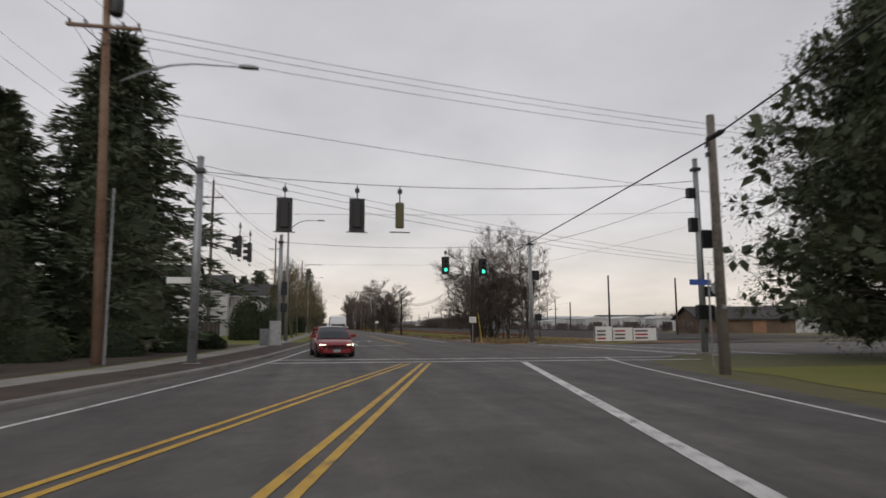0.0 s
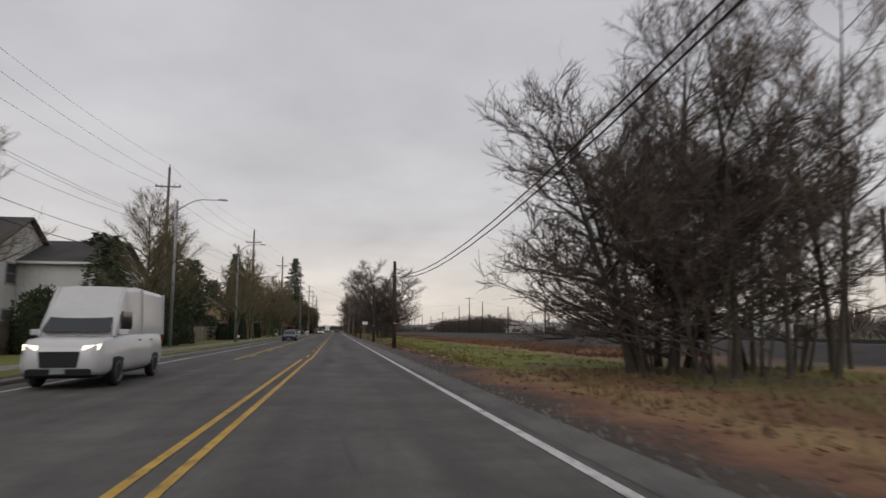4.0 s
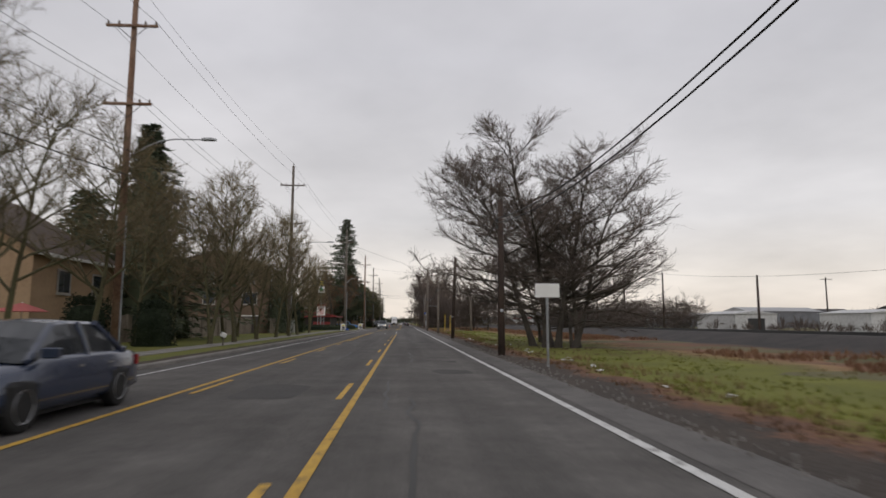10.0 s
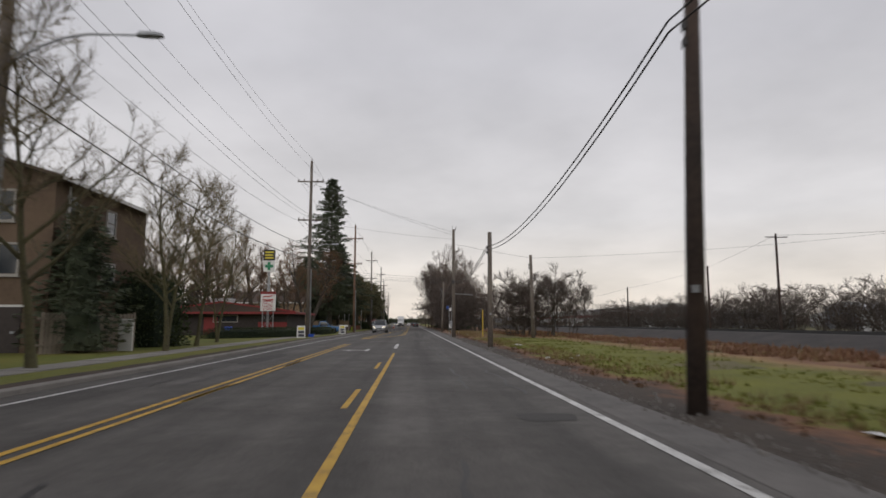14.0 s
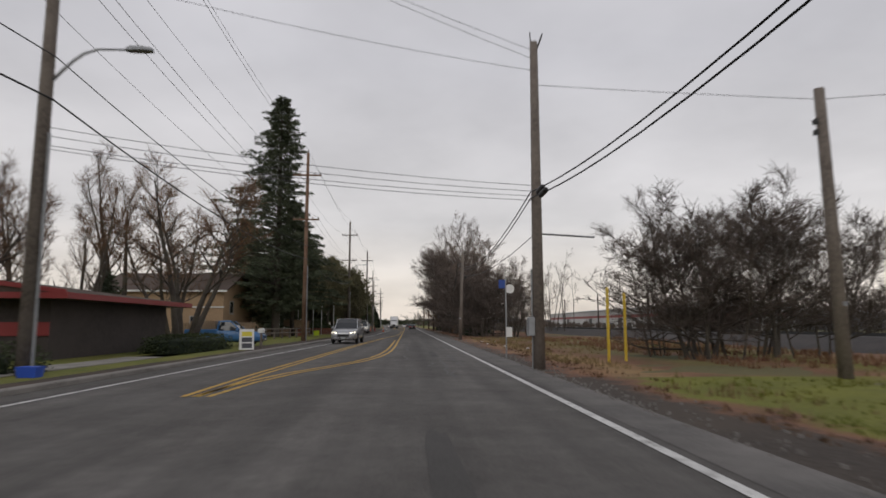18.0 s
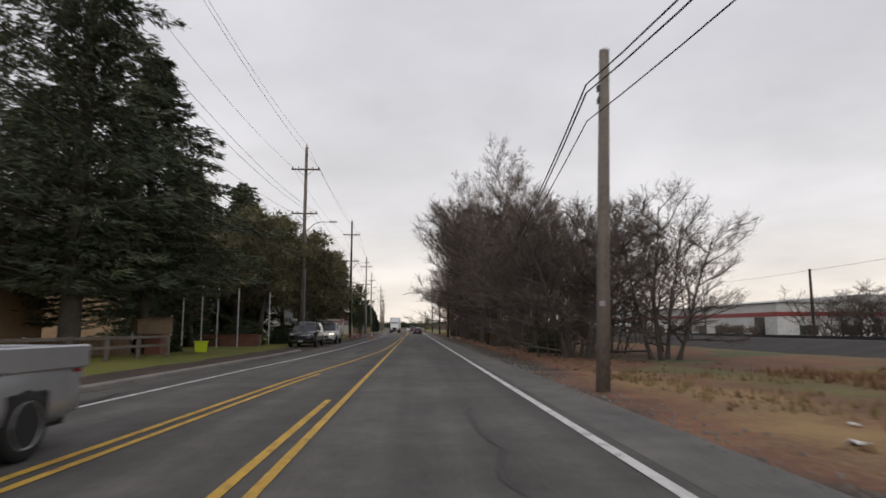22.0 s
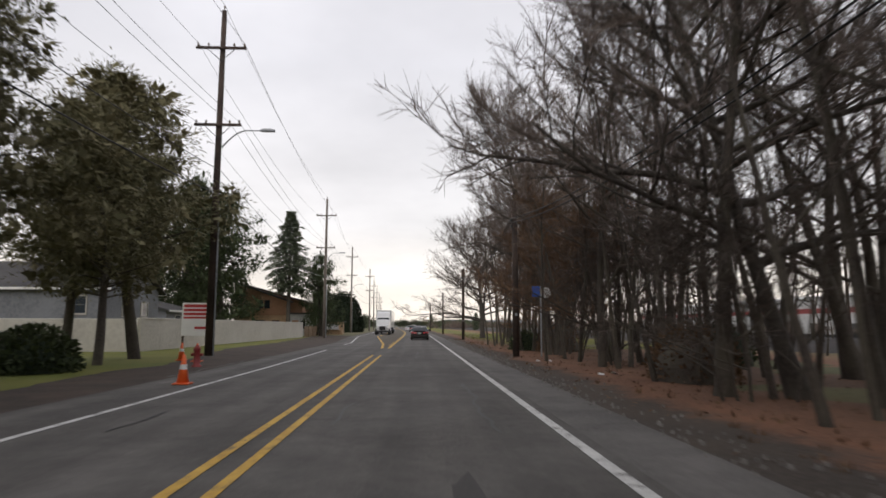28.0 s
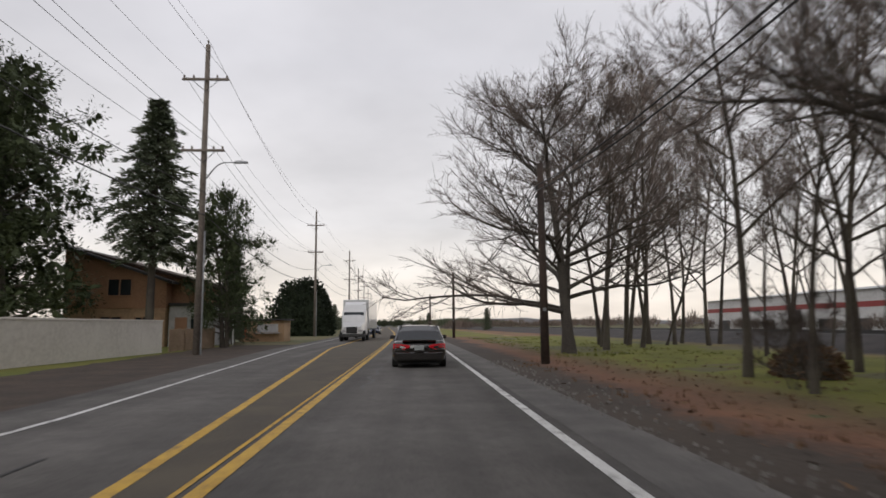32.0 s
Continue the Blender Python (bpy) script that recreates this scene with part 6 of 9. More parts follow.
# far poles across the field
RAILWAY_POLES = [(42.5, 120.5, 6.2, 0), (42.5, 147.5, 6.1, 0), (42.5, 174.3, 6.1, 0), (42.5, 201.6, 7.1, 0), (42.5, 228.5, 9.5, 0), (42.4, 246.0, 11.6, 1), (42.5, 263.0, 9.4, 0), (42.5, 296.0, 8.3, 0), (42.3, 325.8, 7.5, 0), (42.5, 355.0, 8.0, 0), (42.5, 384.0, 8.0, 1), (42.5, 415.0, 8.0, 0)]
for x, y, h, arms in RAILWAY_POLES + [(45.7, 86.6, 8.6, 0), (74.2, 88.3, 14.8, 4), (35.4, 88, 9.0, 0), (66, 190, 11, 1), (85.8, 251, 10.7, 1), (90, 330, 10, 1), (75, 420, 9, 0)]:
    root = thing("field_pole", "distant dark wooden pole across the field", "utility pole", "poles across the field", (x, y, 0))
    part("pole", Shape().tube([(0, 0, -0.2), (0, 0, h)], [0.17, 0.12], 8), M_poled, root)
    for j in range(arms):
        z = h - 0.4 - 0.75 * j
        part("crossarm", Shape().box(-1.3, -0.16, z - 0.05, 1.3, -0.06, z + 0.05), M_poled, root)
cable_run("field_wire", [(x, y, h - 0.15) for x, y, h, arms in RAILWAY_POLES], 0.4, 0.014, M_wire, "thin wire along the railway poles")

# ---------------------------------------------------------------- houses and fences
M_sidw = material("white_lap_siding", (0.62, 0.61, 0.59), 0.7, grain=(0.52, 0.51, 0.49), blotch=(0.68, 0.67, 0.65), scale=5, big=0.4)
M_sidt = material("tan_siding", (0.35, 0.235, 0.14), 0.75, grain=(0.28, 0.19, 0.115), blotch=(0.40, 0.28, 0.175), scale=5, big=0.4)
M_sidb = material("red_brown_siding", (0.12, 0.082, 0.056), 0.8, grain=(0.088, 0.058, 0.040), blotch=(0.16, 0.11, 0.072), scale=5, big=0.4)
M_sido = material("orange_brown_siding", (0.27, 0.145, 0.085), 0.8, grain=(0.21, 0.11, 0.065), blotch=(0.32, 0.18, 0.11), scale=5, big=0.4)
M_sidg = material("grey_siding", (0.16, 0.165, 0.18), 0.8, scale=5, big=0.4)
M_sidd = material("dark_restaurant_siding", (0.055, 0.045, 0.042), 0.8, scale=5, big=0.4)
M_roof = material("dark_shingles", (0.055, 0.052, 0.052), 0.9, grain=(0.035, 0.033, 0.033), blotch=(0.075, 0.07, 0.068), bump=0.4, scale=9, big=0.5)
M_roofb = material("brown_shingles", (0.085, 0.062, 0.05), 0.9, bump=0.4, scale=9, big=0.5)
M_trim = paint("white_trim", (0.66, 0.66, 0.64), 0.5)
M_sash = paint("greyed_window_trim", (0.34, 0.32, 0.29), 0.6)
M_pane = glass_dark("window_glass", (0.035, 0.042, 0.05))
M_fence = material("weathered_fence_boards", (0.105, 0.082, 0.066), 0.9, grain=(0.065, 0.05, 0.04), blotch=(0.14, 0.115, 0.095), bump=0.3, scale=12, big=0.9, island=0.3)
M_fencel = material("pale_fence_boards", (0.26, 0.22, 0.175), 0.9, grain=(0.18, 0.15, 0.12), blotch=(0.31, 0.265, 0.215), bump=0.3, scale=12, big=0.9, island=0.2)
M_wallw = material("cream_painted_wall", (0.56, 0.53, 0.47), 0.8, grain=(0.46, 0.43, 0.38), blotch=(0.62, 0.59, 0.53), bump=0.15, scale=6, big=0.35)
M_brick = material("red_brick_wall", (0.21, 0.085, 0.06), 0.9, grain=(0.14, 0.055, 0.04), blotch=(0.27, 0.12, 0.09), bump=0.3, scale=14, big=0.9, island=0.25)
M_mortar = material("mortar", (0.26, 0.23, 0.2), 0.9)
M_red = paint("red_trim_paint", (0.24, 0.028, 0.028), 0.5)
M_bluep = paint("blue_plastic", (0.03, 0.09, 0.5), 0.5)
M_wareh = material("warehouse_panel", (0.50, 0.50, 0.50), 0.6, scale=2, big=0.1)
M_wroof = material("pale_metal_roof", (0.36, 0.36, 0.37), 0.5, scale=2, big=0.1)
M_orange = paint("orange_plastic", (0.75, 0.12, 0.02), 0.5)
M_lime = paint("lime_plastic", (0.55, 0.70, 0.02), 0.5)
M_pink = paint("faded_red_canvas", (0.42, 0.11, 0.10), 0.8)
M_stepw = material("wooden_boards", (0.24, 0.17, 0.11), 0.9, grain=(0.17, 0.12, 0.075), blotch=(0.3, 0.22, 0.15), scale=9, big=0.7)


def window_part(root, x, y, z, w, h, face, grid=(1, 1), sill=True):
    """A framed window on a wall that faces +x ('x') or -y ('y'); x, y, z is its middle on the wall's face."""
    def bx(s, u0, z0, u1, z1, d0, d1):
        if face == "x":
            return s.box(x + d0, y + u0, z + z0, x + d1, y + u1, z + z1)
        return s.box(x + u0, y - d1, z + z0, x + u1, y - d0, z + z1)
    a, b, t = w / 2, h / 2, 0.09
    s = Shape()
    bx(s, -a - t, b, a + t, b + t, -0.02, 0.06)
    bx(s, -a - t, -b - t, a + t, -b, -0.02, 0.06)
    bx(s, -a - t, -b, -a, b, -0.02, 0.06)
    bx(s, a, -b, a + t, b, -0.02, 0.06)
    fr = part("window", s, M_sash, root, "pale framed window")
    nx, nz = grid
    for i in range(nx):
        for j in range(nz):
            u0, u1 = -a + w * i / nx + 0.02, -a + w * (i + 1) / nx - 0.02
            z0, z1 = -b + h * j / nz + 0.02, -b + h * (j + 1) / nz - 0.02
            part("pane", bx(Shape(), u0, z0, u1, z1, -0.02, 0.02), M_pane, fr)
    if sill:
        part("sill", bx(Shape(), -a - t - 0.05, -b - t - 0.05, a + t + 0.05, -b - t, -0.01, 0.1), M_sash, fr)
    return fr


def house(name, label, at, w, d, h, ridge, along, wall, roofm, over=0.5, turn=0, windows=(), door=None, clad=0.0, category="house", group=""):
    """A house with its corner nearest to the road's start at (0, 0): w along x, d along y. ridge: height of the ridge; along: 'x' or 'y'."""
    root = thing(name, label, category, group, at, turn)
    s = Shape()
    if along == "y":
        prof = [(0, -0.2), (w, -0.2), (w, h), (w / 2, ridge), (0, h)]
        s.rings([[(x, y, z) for x, z in prof] for y in (0, d)])
    else:
        prof = [(0, -0.2), (d, -0.2), (d, h), (d / 2, ridge), (0, h)]
        s.rings([[(x, y, z) for y, z in prof] for x in (w, 0)])
    part("wall", s, wall, root)
    t = 0.16
    r = Shape()
    if along == "y":
        sl = (ridge - h) / (w / 2)
        for sx in (-1, 1):
            xe, ze = (w / 2 + sx * (w / 2 + over)), h - over * sl
            r.rings([[(w / 2, y, ridge + 0.02), (xe, y, ze + 0.02), (xe, y, ze + t), (w / 2, y, ridge + t + 0.02)] for y in (-over, d + over)])
    else:
        sl = (ridge - h) / (d / 2)
        for sy in (-1, 1):
            ye, ze = (d / 2 + sy * (d / 2 + over)), h - over * sl
            r.rings([[(x, d / 2, ridge + 0.02), (x, ye, ze + 0.02), (x, ye, ze + t), (x, d / 2, ridge + t + 0.02)] for x in (-over, w + over)])
    part("roof", r, roofm, root, "shingled gable roof")
    f = Shape()
    if along == "y":
        for sx in (-1, 1):
            xe, ze = (w / 2 + sx * (w / 2 + over)), h - over * sl
            f.box(min(xe, xe + sx * 0.04), -over, ze - 0.04, max(xe, xe + sx * 0.04), d + over, ze + t - 0.02)
    else:
        for sy in (-1, 1):
            ye, ze = (d / 2 + sy * (d / 2 + over)), h - over * sl
            f.box(-over, min(ye, ye + sy * 0.04), ze - 0.04, w + over, max(ye, ye + sy * 0.04), ze + t - 0.02)
    part("eaves_board", f, M_trim, root)
    for face, u, z, ww, hh, grid in windows:
        if face == "x":
            window_part(root, w, u, z, ww, hh, "x", grid)
        else:
            window_part(root, u, 0, z, ww, hh, "y", grid)
    for u, z0, z1 in ((w, 0, h), (0, 0, h)):
        part("corner_board", Shape().box(u - 0.07, -0.03, 0, u + 0.03, 0.07, h - 0.05), M_trim if wall is M_sidw else wall, root)
    if clad:
        # lapped boards on the two faces seen from the road
        zz = 0.1
        while zz < h - 0.05:
            part("siding_board", Shape().quad((w + 0.03, 0, zz), (w + 0.03, d, zz), (w + 0.006, d, zz + clad - 0.02), (w + 0.006, 0, zz + clad - 0.02)).quad((0, -0.03, zz), (w, -0.03, zz), (w, -0.006, zz + clad - 0.02), (0, -0.006, zz + clad - 0.02)), wall, root)
            zz += clad
    if door:
        face, u, ww, hh, m = door
        s = Shape()
        if face == "x":
            s.box(w - 0.02, u - ww / 2, 0, w + 0.05, u + ww / 2, hh)
        else:
            s.box(u - ww / 2, -0.05, 0, u + ww / 2, 0.02, hh)
        dd = part("door", s, m, root, "panelled door")
        part("door_frame", Shape().box(w - 0.03, u - ww / 2 - 0.1, hh, w + 0.06, u + ww / 2 + 0.1, hh + 0.1) if face == "x" else Shape().box(u - ww / 2 - 0.1, -0.06, hh, u + ww / 2 + 0.1, 0.03, hh + 0.1), M_trim, root)
        part("door_handle", (Shape().box(w + 0.05, u + ww * 0.3, 0.95, w + 0.1, u + ww * 0.4, 1.05) if face == "x" else Shape().box(u + ww * 0.3, -0.1, 0.95, u + ww * 0.4, -0.05, 1.05)), M_steel, dd)
    return root


# white terrace past the signals
for i, (x, y, hh) in enumerate(((-36.5, 86, 7.2), (-33.5, 100, 7.0), (-32.5, 114, 6.8))):
    house("townhouse", "white two-storey townhouse with a dark shingled roof", (x, y, 0), 12.5 - i * 0.6, 9, hh, hh + 2.6, "x", M_sidw, M_roof, 0.4,
          windows=(("x", 2.6, 5.4, 1.3, 1.4, (2, 2)), ("x", 6.3, 5.4, 1.3, 1.4, (2, 2)), ("x", 2.6, 2.1, 1.6, 1.5, (3, 2)), ("x", 6.3, 2.1, 1.2, 1.5, (2, 2)), ("y", 9.0, 5.4, 1.1, 1.4, (1, 2)), ("y", 5.0, 5.4, 1.1, 1.4, (1, 2)), ("y", 9.0, 2.3, 1.1, 1.4, (1, 2))), group="white townhouses")
house("townhouse", "white townhouse with tall gridded windows behind a fence", (-27.6, 103.5, 0), 11.5, 10, 6.4, 8.4, "x", M_sidw, M_roof, 0.45,
      windows=(("y", 4.0, 4.6, 1.7, 1.3, (3, 2)), ("y", 4.2, 2.2, 1.8, 1.7, (4, 3)), ("y", 10.6, 4.7, 0.3, 0.5, (1, 1)), ("y", 10.6, 2.6, 0.3, 0.5, (1, 1)), ("x", 3, 4.6, 1.1, 1.3, (1, 2)), ("x", 7, 4.6, 1.1, 1.3, (1, 2))), group="white townhouses")
# tan houses
house("tan_house", "tan house with a long sloping brown roof", (-29.5, 128.5, 0), 9.0, 9.5, 4.4, 6.9, "x", M_sidt, M_roofb, 0.5, windows=(("x", 2.6, 2.3, 1.3, 1.2, (2, 1)), ("x", 6.6, 2.3, 1.3, 1.2, (2, 1)), ("y", 6.5, 2.4, 1.3, 1.2, (2, 1))), group="tan houses")
house("tan_house", "tan two-storey house with a broad gable end", (-30.8, 163.5, 0), 12.8, 9.0, 5.1, 8.8, "y", M_sidt, M_roofb, 0.45, windows=(("y", 8.3, 4.4, 1.4, 1.2, (2, 1)), ("y", 4.6, 4.4, 1.2, 1.2, (2, 1)), ("y", 9.6, 1.7, 1.5, 1.2, (2, 1)), ("x", 3.0, 3.6, 1.2, 1.2, (2, 1)), ("x", 6.8, 3.6, 1.2, 1.2, (2, 1))), group="tan houses")
house("low_house", "low pale house behind the board fence", (-30, 176.5, 0), 9, 9, 2.8, 4.4, "y", M_sidw, M_roof, 0.5, windows=(("x", 3, 1.8, 1.2, 1.0, (2, 1)), ("x", 6.5, 1.8, 1.2, 1.0, (2, 1))))
# brown three-storey house
house("brown_house", "tall red-brown house with narrow windows and dark roof", (-27.5, 205.5, 0), 12.4, 9.5, 7.9, 9.7, "y", M_sidb, M_roofb, 0.6,
      windows=(("y", 10.2, 6.6, 0.9, 1.3, (1, 2)), ("y", 10.2, 4.2, 1.6, 1.3, (2, 1)), ("y", 5.5, 6.6, 0.9, 1.3, (1, 2)), ("y", 5.5, 4.2, 1.3, 1.3, (2, 1)), ("x", 1.5, 6.6, 0.9, 1.2, (1, 2)), ("x", 5.2, 6.6, 0.9, 1.2, (1, 2)), ("x", 5.2, 3.8, 1.2, 1.3, (2, 1))), door=("y", 10.4, 1.9, 2.1, M_sidd))
single("downpipe", Shape().tube([(-15.05, 206.6, 7.7), (-15.05, 206.6, 2.9), (-15.02, 207.6, 2.6), (-15.02, 207.6, 0.1)], 0.05, 6), M_trim, "white metal downpipe on the brown house", "downpipe")
# house beyond the blue pickup
house("brown_house", "plain brown gabled house behind the pickup", (-30.5, 285, 0), 12.5, 12, 4.9, 6.9, "x", M_sidt, M_roofb, 0.5, windows=(("y", 10.0, 1.6, 1.4, 1.2, (2, 1)), ("y", 5.0, 1.6, 1.4, 1.2, (2, 1)), ("x", 3, 3.2, 1.2, 1.2, (2, 1))))
single("string_course", Shape().box(-24.0, 284.9, 3.1, -17.9, 284.99, 3.22), M_trim, "white board course across the gable wall", "trim")
house("tan_house", "pale tan house wall behind the firs", (-30, 316, 0), 11, 11, 6.4, 8.4, "y", M_sidt, M_roofb, 0.5, windows=(("x", 3, 4.6, 1.2, 1.2, (2, 1)), ("y", 8.5, 4.6, 1.2, 1.2, (2, 1))))
house("white_shed", "small white shed with a grey roof behind the pines", (-23.4, 352.0, 0), 4.6, 5.0, 3.4, 4.4, "x", M_sidw, M_roof, 0.3, windows=(("y", 2.4, 1.6, 1.0, 0.9, (1, 1)),), category="shed")
house("grey_house", "grey gabled house behind the white wall", (-33.0, 375.5, 0), 11, 9.5, 4.4, 6.6, "x", M_sidg, M_roof, 0.5, windows=(("y", 9.0, 3.0, 0.9, 1.3, (1, 2)), ("x", 3.2, 2.8, 1.3, 1.2, (2, 1)), ("x", 6.6, 2.8, 1.3, 1.2, (2, 1))))
house("grey_house", "low dark shed roof behind the white wall", (-34.0, 392, 0), 10, 9, 3.0, 4.2, "y", M_sidg, M_roof, 0.5, windows=(("x", 3.2, 2.0, 1.3, 1.0, (2, 1)),))
# orange-brown house with a single-pitch roof
ob = thing("brown_house", "orange-brown house with a single slanting roof", "house", "", (-23.0, 419.0, 0))
s = Shape().rings([[(0, y, -0.2), (8.0, y, -0.2), (8.0, y, 4.9), (0.0, y, 7.1)] for y in (0, 9)])
part("wall", s, M_sido, ob)
part("roof", Shape().rings([[(-0.5, y, 7.26), (8.6, y, 4.78), (8.6, y, 4.95), (-0.5, y, 7.44)] for y in (-0.5, 9.5)]), M_roofb, ob, "slanting dark roof")
window_part(ob, 3.2, 0, 4.35, 2.0, 1.05, "y", (2, 1))
for xx in (2.2, 3.1, 5.6):
    window_part(ob, xx, 0, 1.6, 0.75, 0.7, "y")
part("door", Shape().box(8.0, 1.2, 0, 8.06, 2.1, 2.05), M_sidt, ob, "brown wooden door")
part("porch", Shape().box(8.0, 0.4, 2.5, 10.2, 3.2, 2.62).box(10.0, 0.45, 0, 10.1, 0.55, 2.5).box(10.0, 3.0, 0, 10.1, 3.1, 2.5), M_trim, ob, "white porch")

# restaurant with its signs
rs = thing("restaurant", "low dark restaurant with a red-edged roof", "restaurant", "", (-25.5, 244.0, 0))
part("wall", Shape().box(0, 0, -0.2, 13.2, 11, 2.35), M_sidd, rs)
part("roof", Shape().rings([[(-0.9, y, 2.35), (14.2, y, 2.35), (14.2, y, 2.55), (6.6, y, 3.55), (-0.9, y, 2.55)] for y in (-0.9, 11.9)]), M_roofb, rs, "low brown roof")
part("fascia", Shape().box(-0.9, -0.97, 2.34, 14.2, -0.9, 2.56).box(14.2, -0.97, 2.34, 14.27, 11.9, 2.56), M_red, rs, "red painted fascia")
part("fascia", Shape().rings([[(-0.9, -0.99, 2.5), (-0.9, -0.9, 2.5), (-0.9, -0.9, 2.66), (-0.9, -0.99, 2.66)], [(6.6, -0.99, 3.48), (6.6, -0.9, 3.48), (6.6, -0.9, 3.66), (6.6, -0.99, 3.66)], [(14.2, -0.99, 2.5), (14.2, -0.9, 2.5), (14.2, -0.9, 2.66), (14.2, -0.99, 2.66)]]), M_red, rs, "red roof edge")
window_part(rs, 6.8, 0, 1.85, 2.4, 0.6, "y", (2, 1), False)
part("door", Shape().box(4.6, -0.05, 0, 6.0, 0.02, 2.0), M_red, rs, "bright red door")
part("awning_band", Shape().box(10.2, -0.06, 1.0, 13.2, 0.0, 1.5), M_red, rs, "red band on the wall")
part("roof_unit", Shape().box(4.2, 3, 3.0, 6.4, 5, 4.1, 0.05), M_wareh, rs, "grey roof ventilation unit")
sg = thing("pole_sign", "red and white restaurant sign on steel legs, a green cross above", "sign", "", (-13.5, 240.3, 0))
for dx, top_ in ((-0.52, 2.7), (-0.06, 8.6), (0.06, 8.6), (0.52, 2.7)):
    part("leg", Shape().tube([(dx, 0, -0.2), (dx, 0, top_)], 0.05, 8), M_steel, sg)
part("leg", Shape().tube([(-0.52, 0, 0.9), (-0.06, 0, 1.5)], 0.02, 5).tube([(0.52, 0, 0.9), (0.06, 0, 1.5)], 0.02, 5).tube([(-0.52, 0, 2.2), (-0.06, 0, 1.6)], 0.02, 5).tube([(0.52, 0, 2.2), (0.06, 0, 1.6)], 0.02, 5), M_steel, sg, "thin cross brace")
b1 = part("board", Shape().box(-0.72, -0.14, 2.6, 0.72, 0.14, 4.26, 0.02), M_sign_w, sg, "white sign box")
part("top_band", Shape().box(-0.74, -0.16, 4.26, 0.74, 0.16, 4.5), M_red, sg, "red cap on the sign")
part("picture", Shape().tube([(-0.5, -0.15, 3.98), (-0.2, -0.15, 4.06), (0.1, -0.15, 4.02), (0.46, -0.15, 4.12)], 0.06, 6).tube([(-0.5, -0.15, 3.72), (0.0, -0.15, 3.66), (0.5, -0.15, 3.72)], 0.07, 6).box(-0.45, -0.15, 3.52, 0.45, -0.145, 3.58), M_barr, b1, "plain red food picture")
b2 = part("board", Shape().box(-0.55, -0.12, 6.5, 0.55, 0.12, 7.62, 0.02), M_sign_w, sg, "white upper box")
part("cross", Shape().box(-0.42, -0.135, 6.92, 0.42, -0.125, 7.2).box(-0.14, -0.137, 6.66, 0.14, -0.127, 7.48), paint("green_print", (0.02, 0.22, 0.10), 0.5), b2, "green cross")
b3_ = part("board", Shape().box(-0.55, -0.12, 7.65, 0.55, 0.12, 8.72, 0.02), M_black, sg, "black upper box")
M_yprint = paint("yellow_print", (0.6, 0.5, 0.04), 0.5)
part("letter_bar", Shape().box(-0.42, -0.135, 8.38, 0.42, -0.125, 8.54).box(-0.42, -0.135, 8.1, 0.36, -0.125, 8.25).box(-0.42, -0.135, 7.8, 0.42, -0.125, 7.98), M_yprint, b3_, "yellow lettering bars")


def words(txt, size, at, rx, rz, mat, parent, depth=0.006):
    cu = bpy.data.curves.new("lettering", "FONT")
    cu.body, cu.size, cu.align_x, cu.align_y, cu.extrude, cu.resolution_u = txt, size, "CENTER", "CENTER", depth, 2
    tmp = bpy.data.objects.new("lettering", cu)
    scene.collection.objects.link(tmp)
    me = bpy.data.meshes.new_from_object(tmp.evaluated_get(bpy.context.evaluated_depsgraph_get()))
    bpy.data.objects.remove(tmp)
    bpy.data.curves.remove(cu)
    me.materials.clear()
    me.materials.append(mat)
    me.transform(pose(*at, rx, 0, rz))
    ob = new("lettering", me)
    ob.parent = parent
    return ob


for txt, zz in (("PHILLY", 3.33), ("CHEESE", 3.06), ("STEAK", 2.79)):
    words(txt, 0.33, (0, -0.15, zz), 90, 0, M_barr, b1)


# fences: posts, rails and single boards
def board_fence(pts, h, mat, label, pitch=0.2, gap=0.02, z=0.1, thick=0.022, cap=False, group="board fences"):
    root = thing("fence", label, "fence", group)
    proto = None
    for (xa, ya), (xb, yb) in zip(pts[:-1], pts[1:]):
        L_ = math.hypot(xb - xa, yb - ya)
        ang = math.degrees(math.atan2(yb - ya, xb - xa))
        n = int(L_ / pitch)
        if proto is None:
            proto = Shape().rings([[(gap, -thick, 0), (pitch - gap, -thick, 0), (pitch - gap, 0, 0), (gap, 0, 0)], [(gap, -thick, h - 0.05), (pitch - gap, -thick, h - 0.05), (pitch - gap, 0, h - 0.05), (gap, 0, h - 0.05)], [(gap + 0.03, -thick, h), (pitch - gap - 0.03, -thick, h), (pitch - gap - 0.03, 0, h), (gap + 0.03, 0, h)]]).mesh("board", mat)
        hr = random.Random(int(xa * 3 + ya))
        for i in range(n):
            o = new("board", proto)
            o.parent = root
            t = i * pitch
            o.matrix_basis = pose(xa + (xb - xa) * t / L_, ya + (yb - ya) * t / L_, z + hr.uniform(-0.03, 0.02), 0, hr.uniform(-0.6, 0.6), ang)
        m = pose(xa, ya, z, 0, 0, ang)
        for k in range(int(L_ / 2.4) + 1):
            s = Shape().box(k * 2.4 - 0.05, 0.0, -0.2, k * 2.4 + 0.05, 0.1, h + 0.06, 0.01)
            s.v = [tuple(m @ Vector(p_)) for p_ in s.v]
            part("post", s, mat, root)
        for zz in (0.35, h - 0.3):
            s = Shape().box(0, 0.0, zz, L_, 0.05, zz + 0.09)
            s.v = [tuple(m @ Vector(p_)) for p_ in s.v]
            part("rail", s, mat, root)
    return root


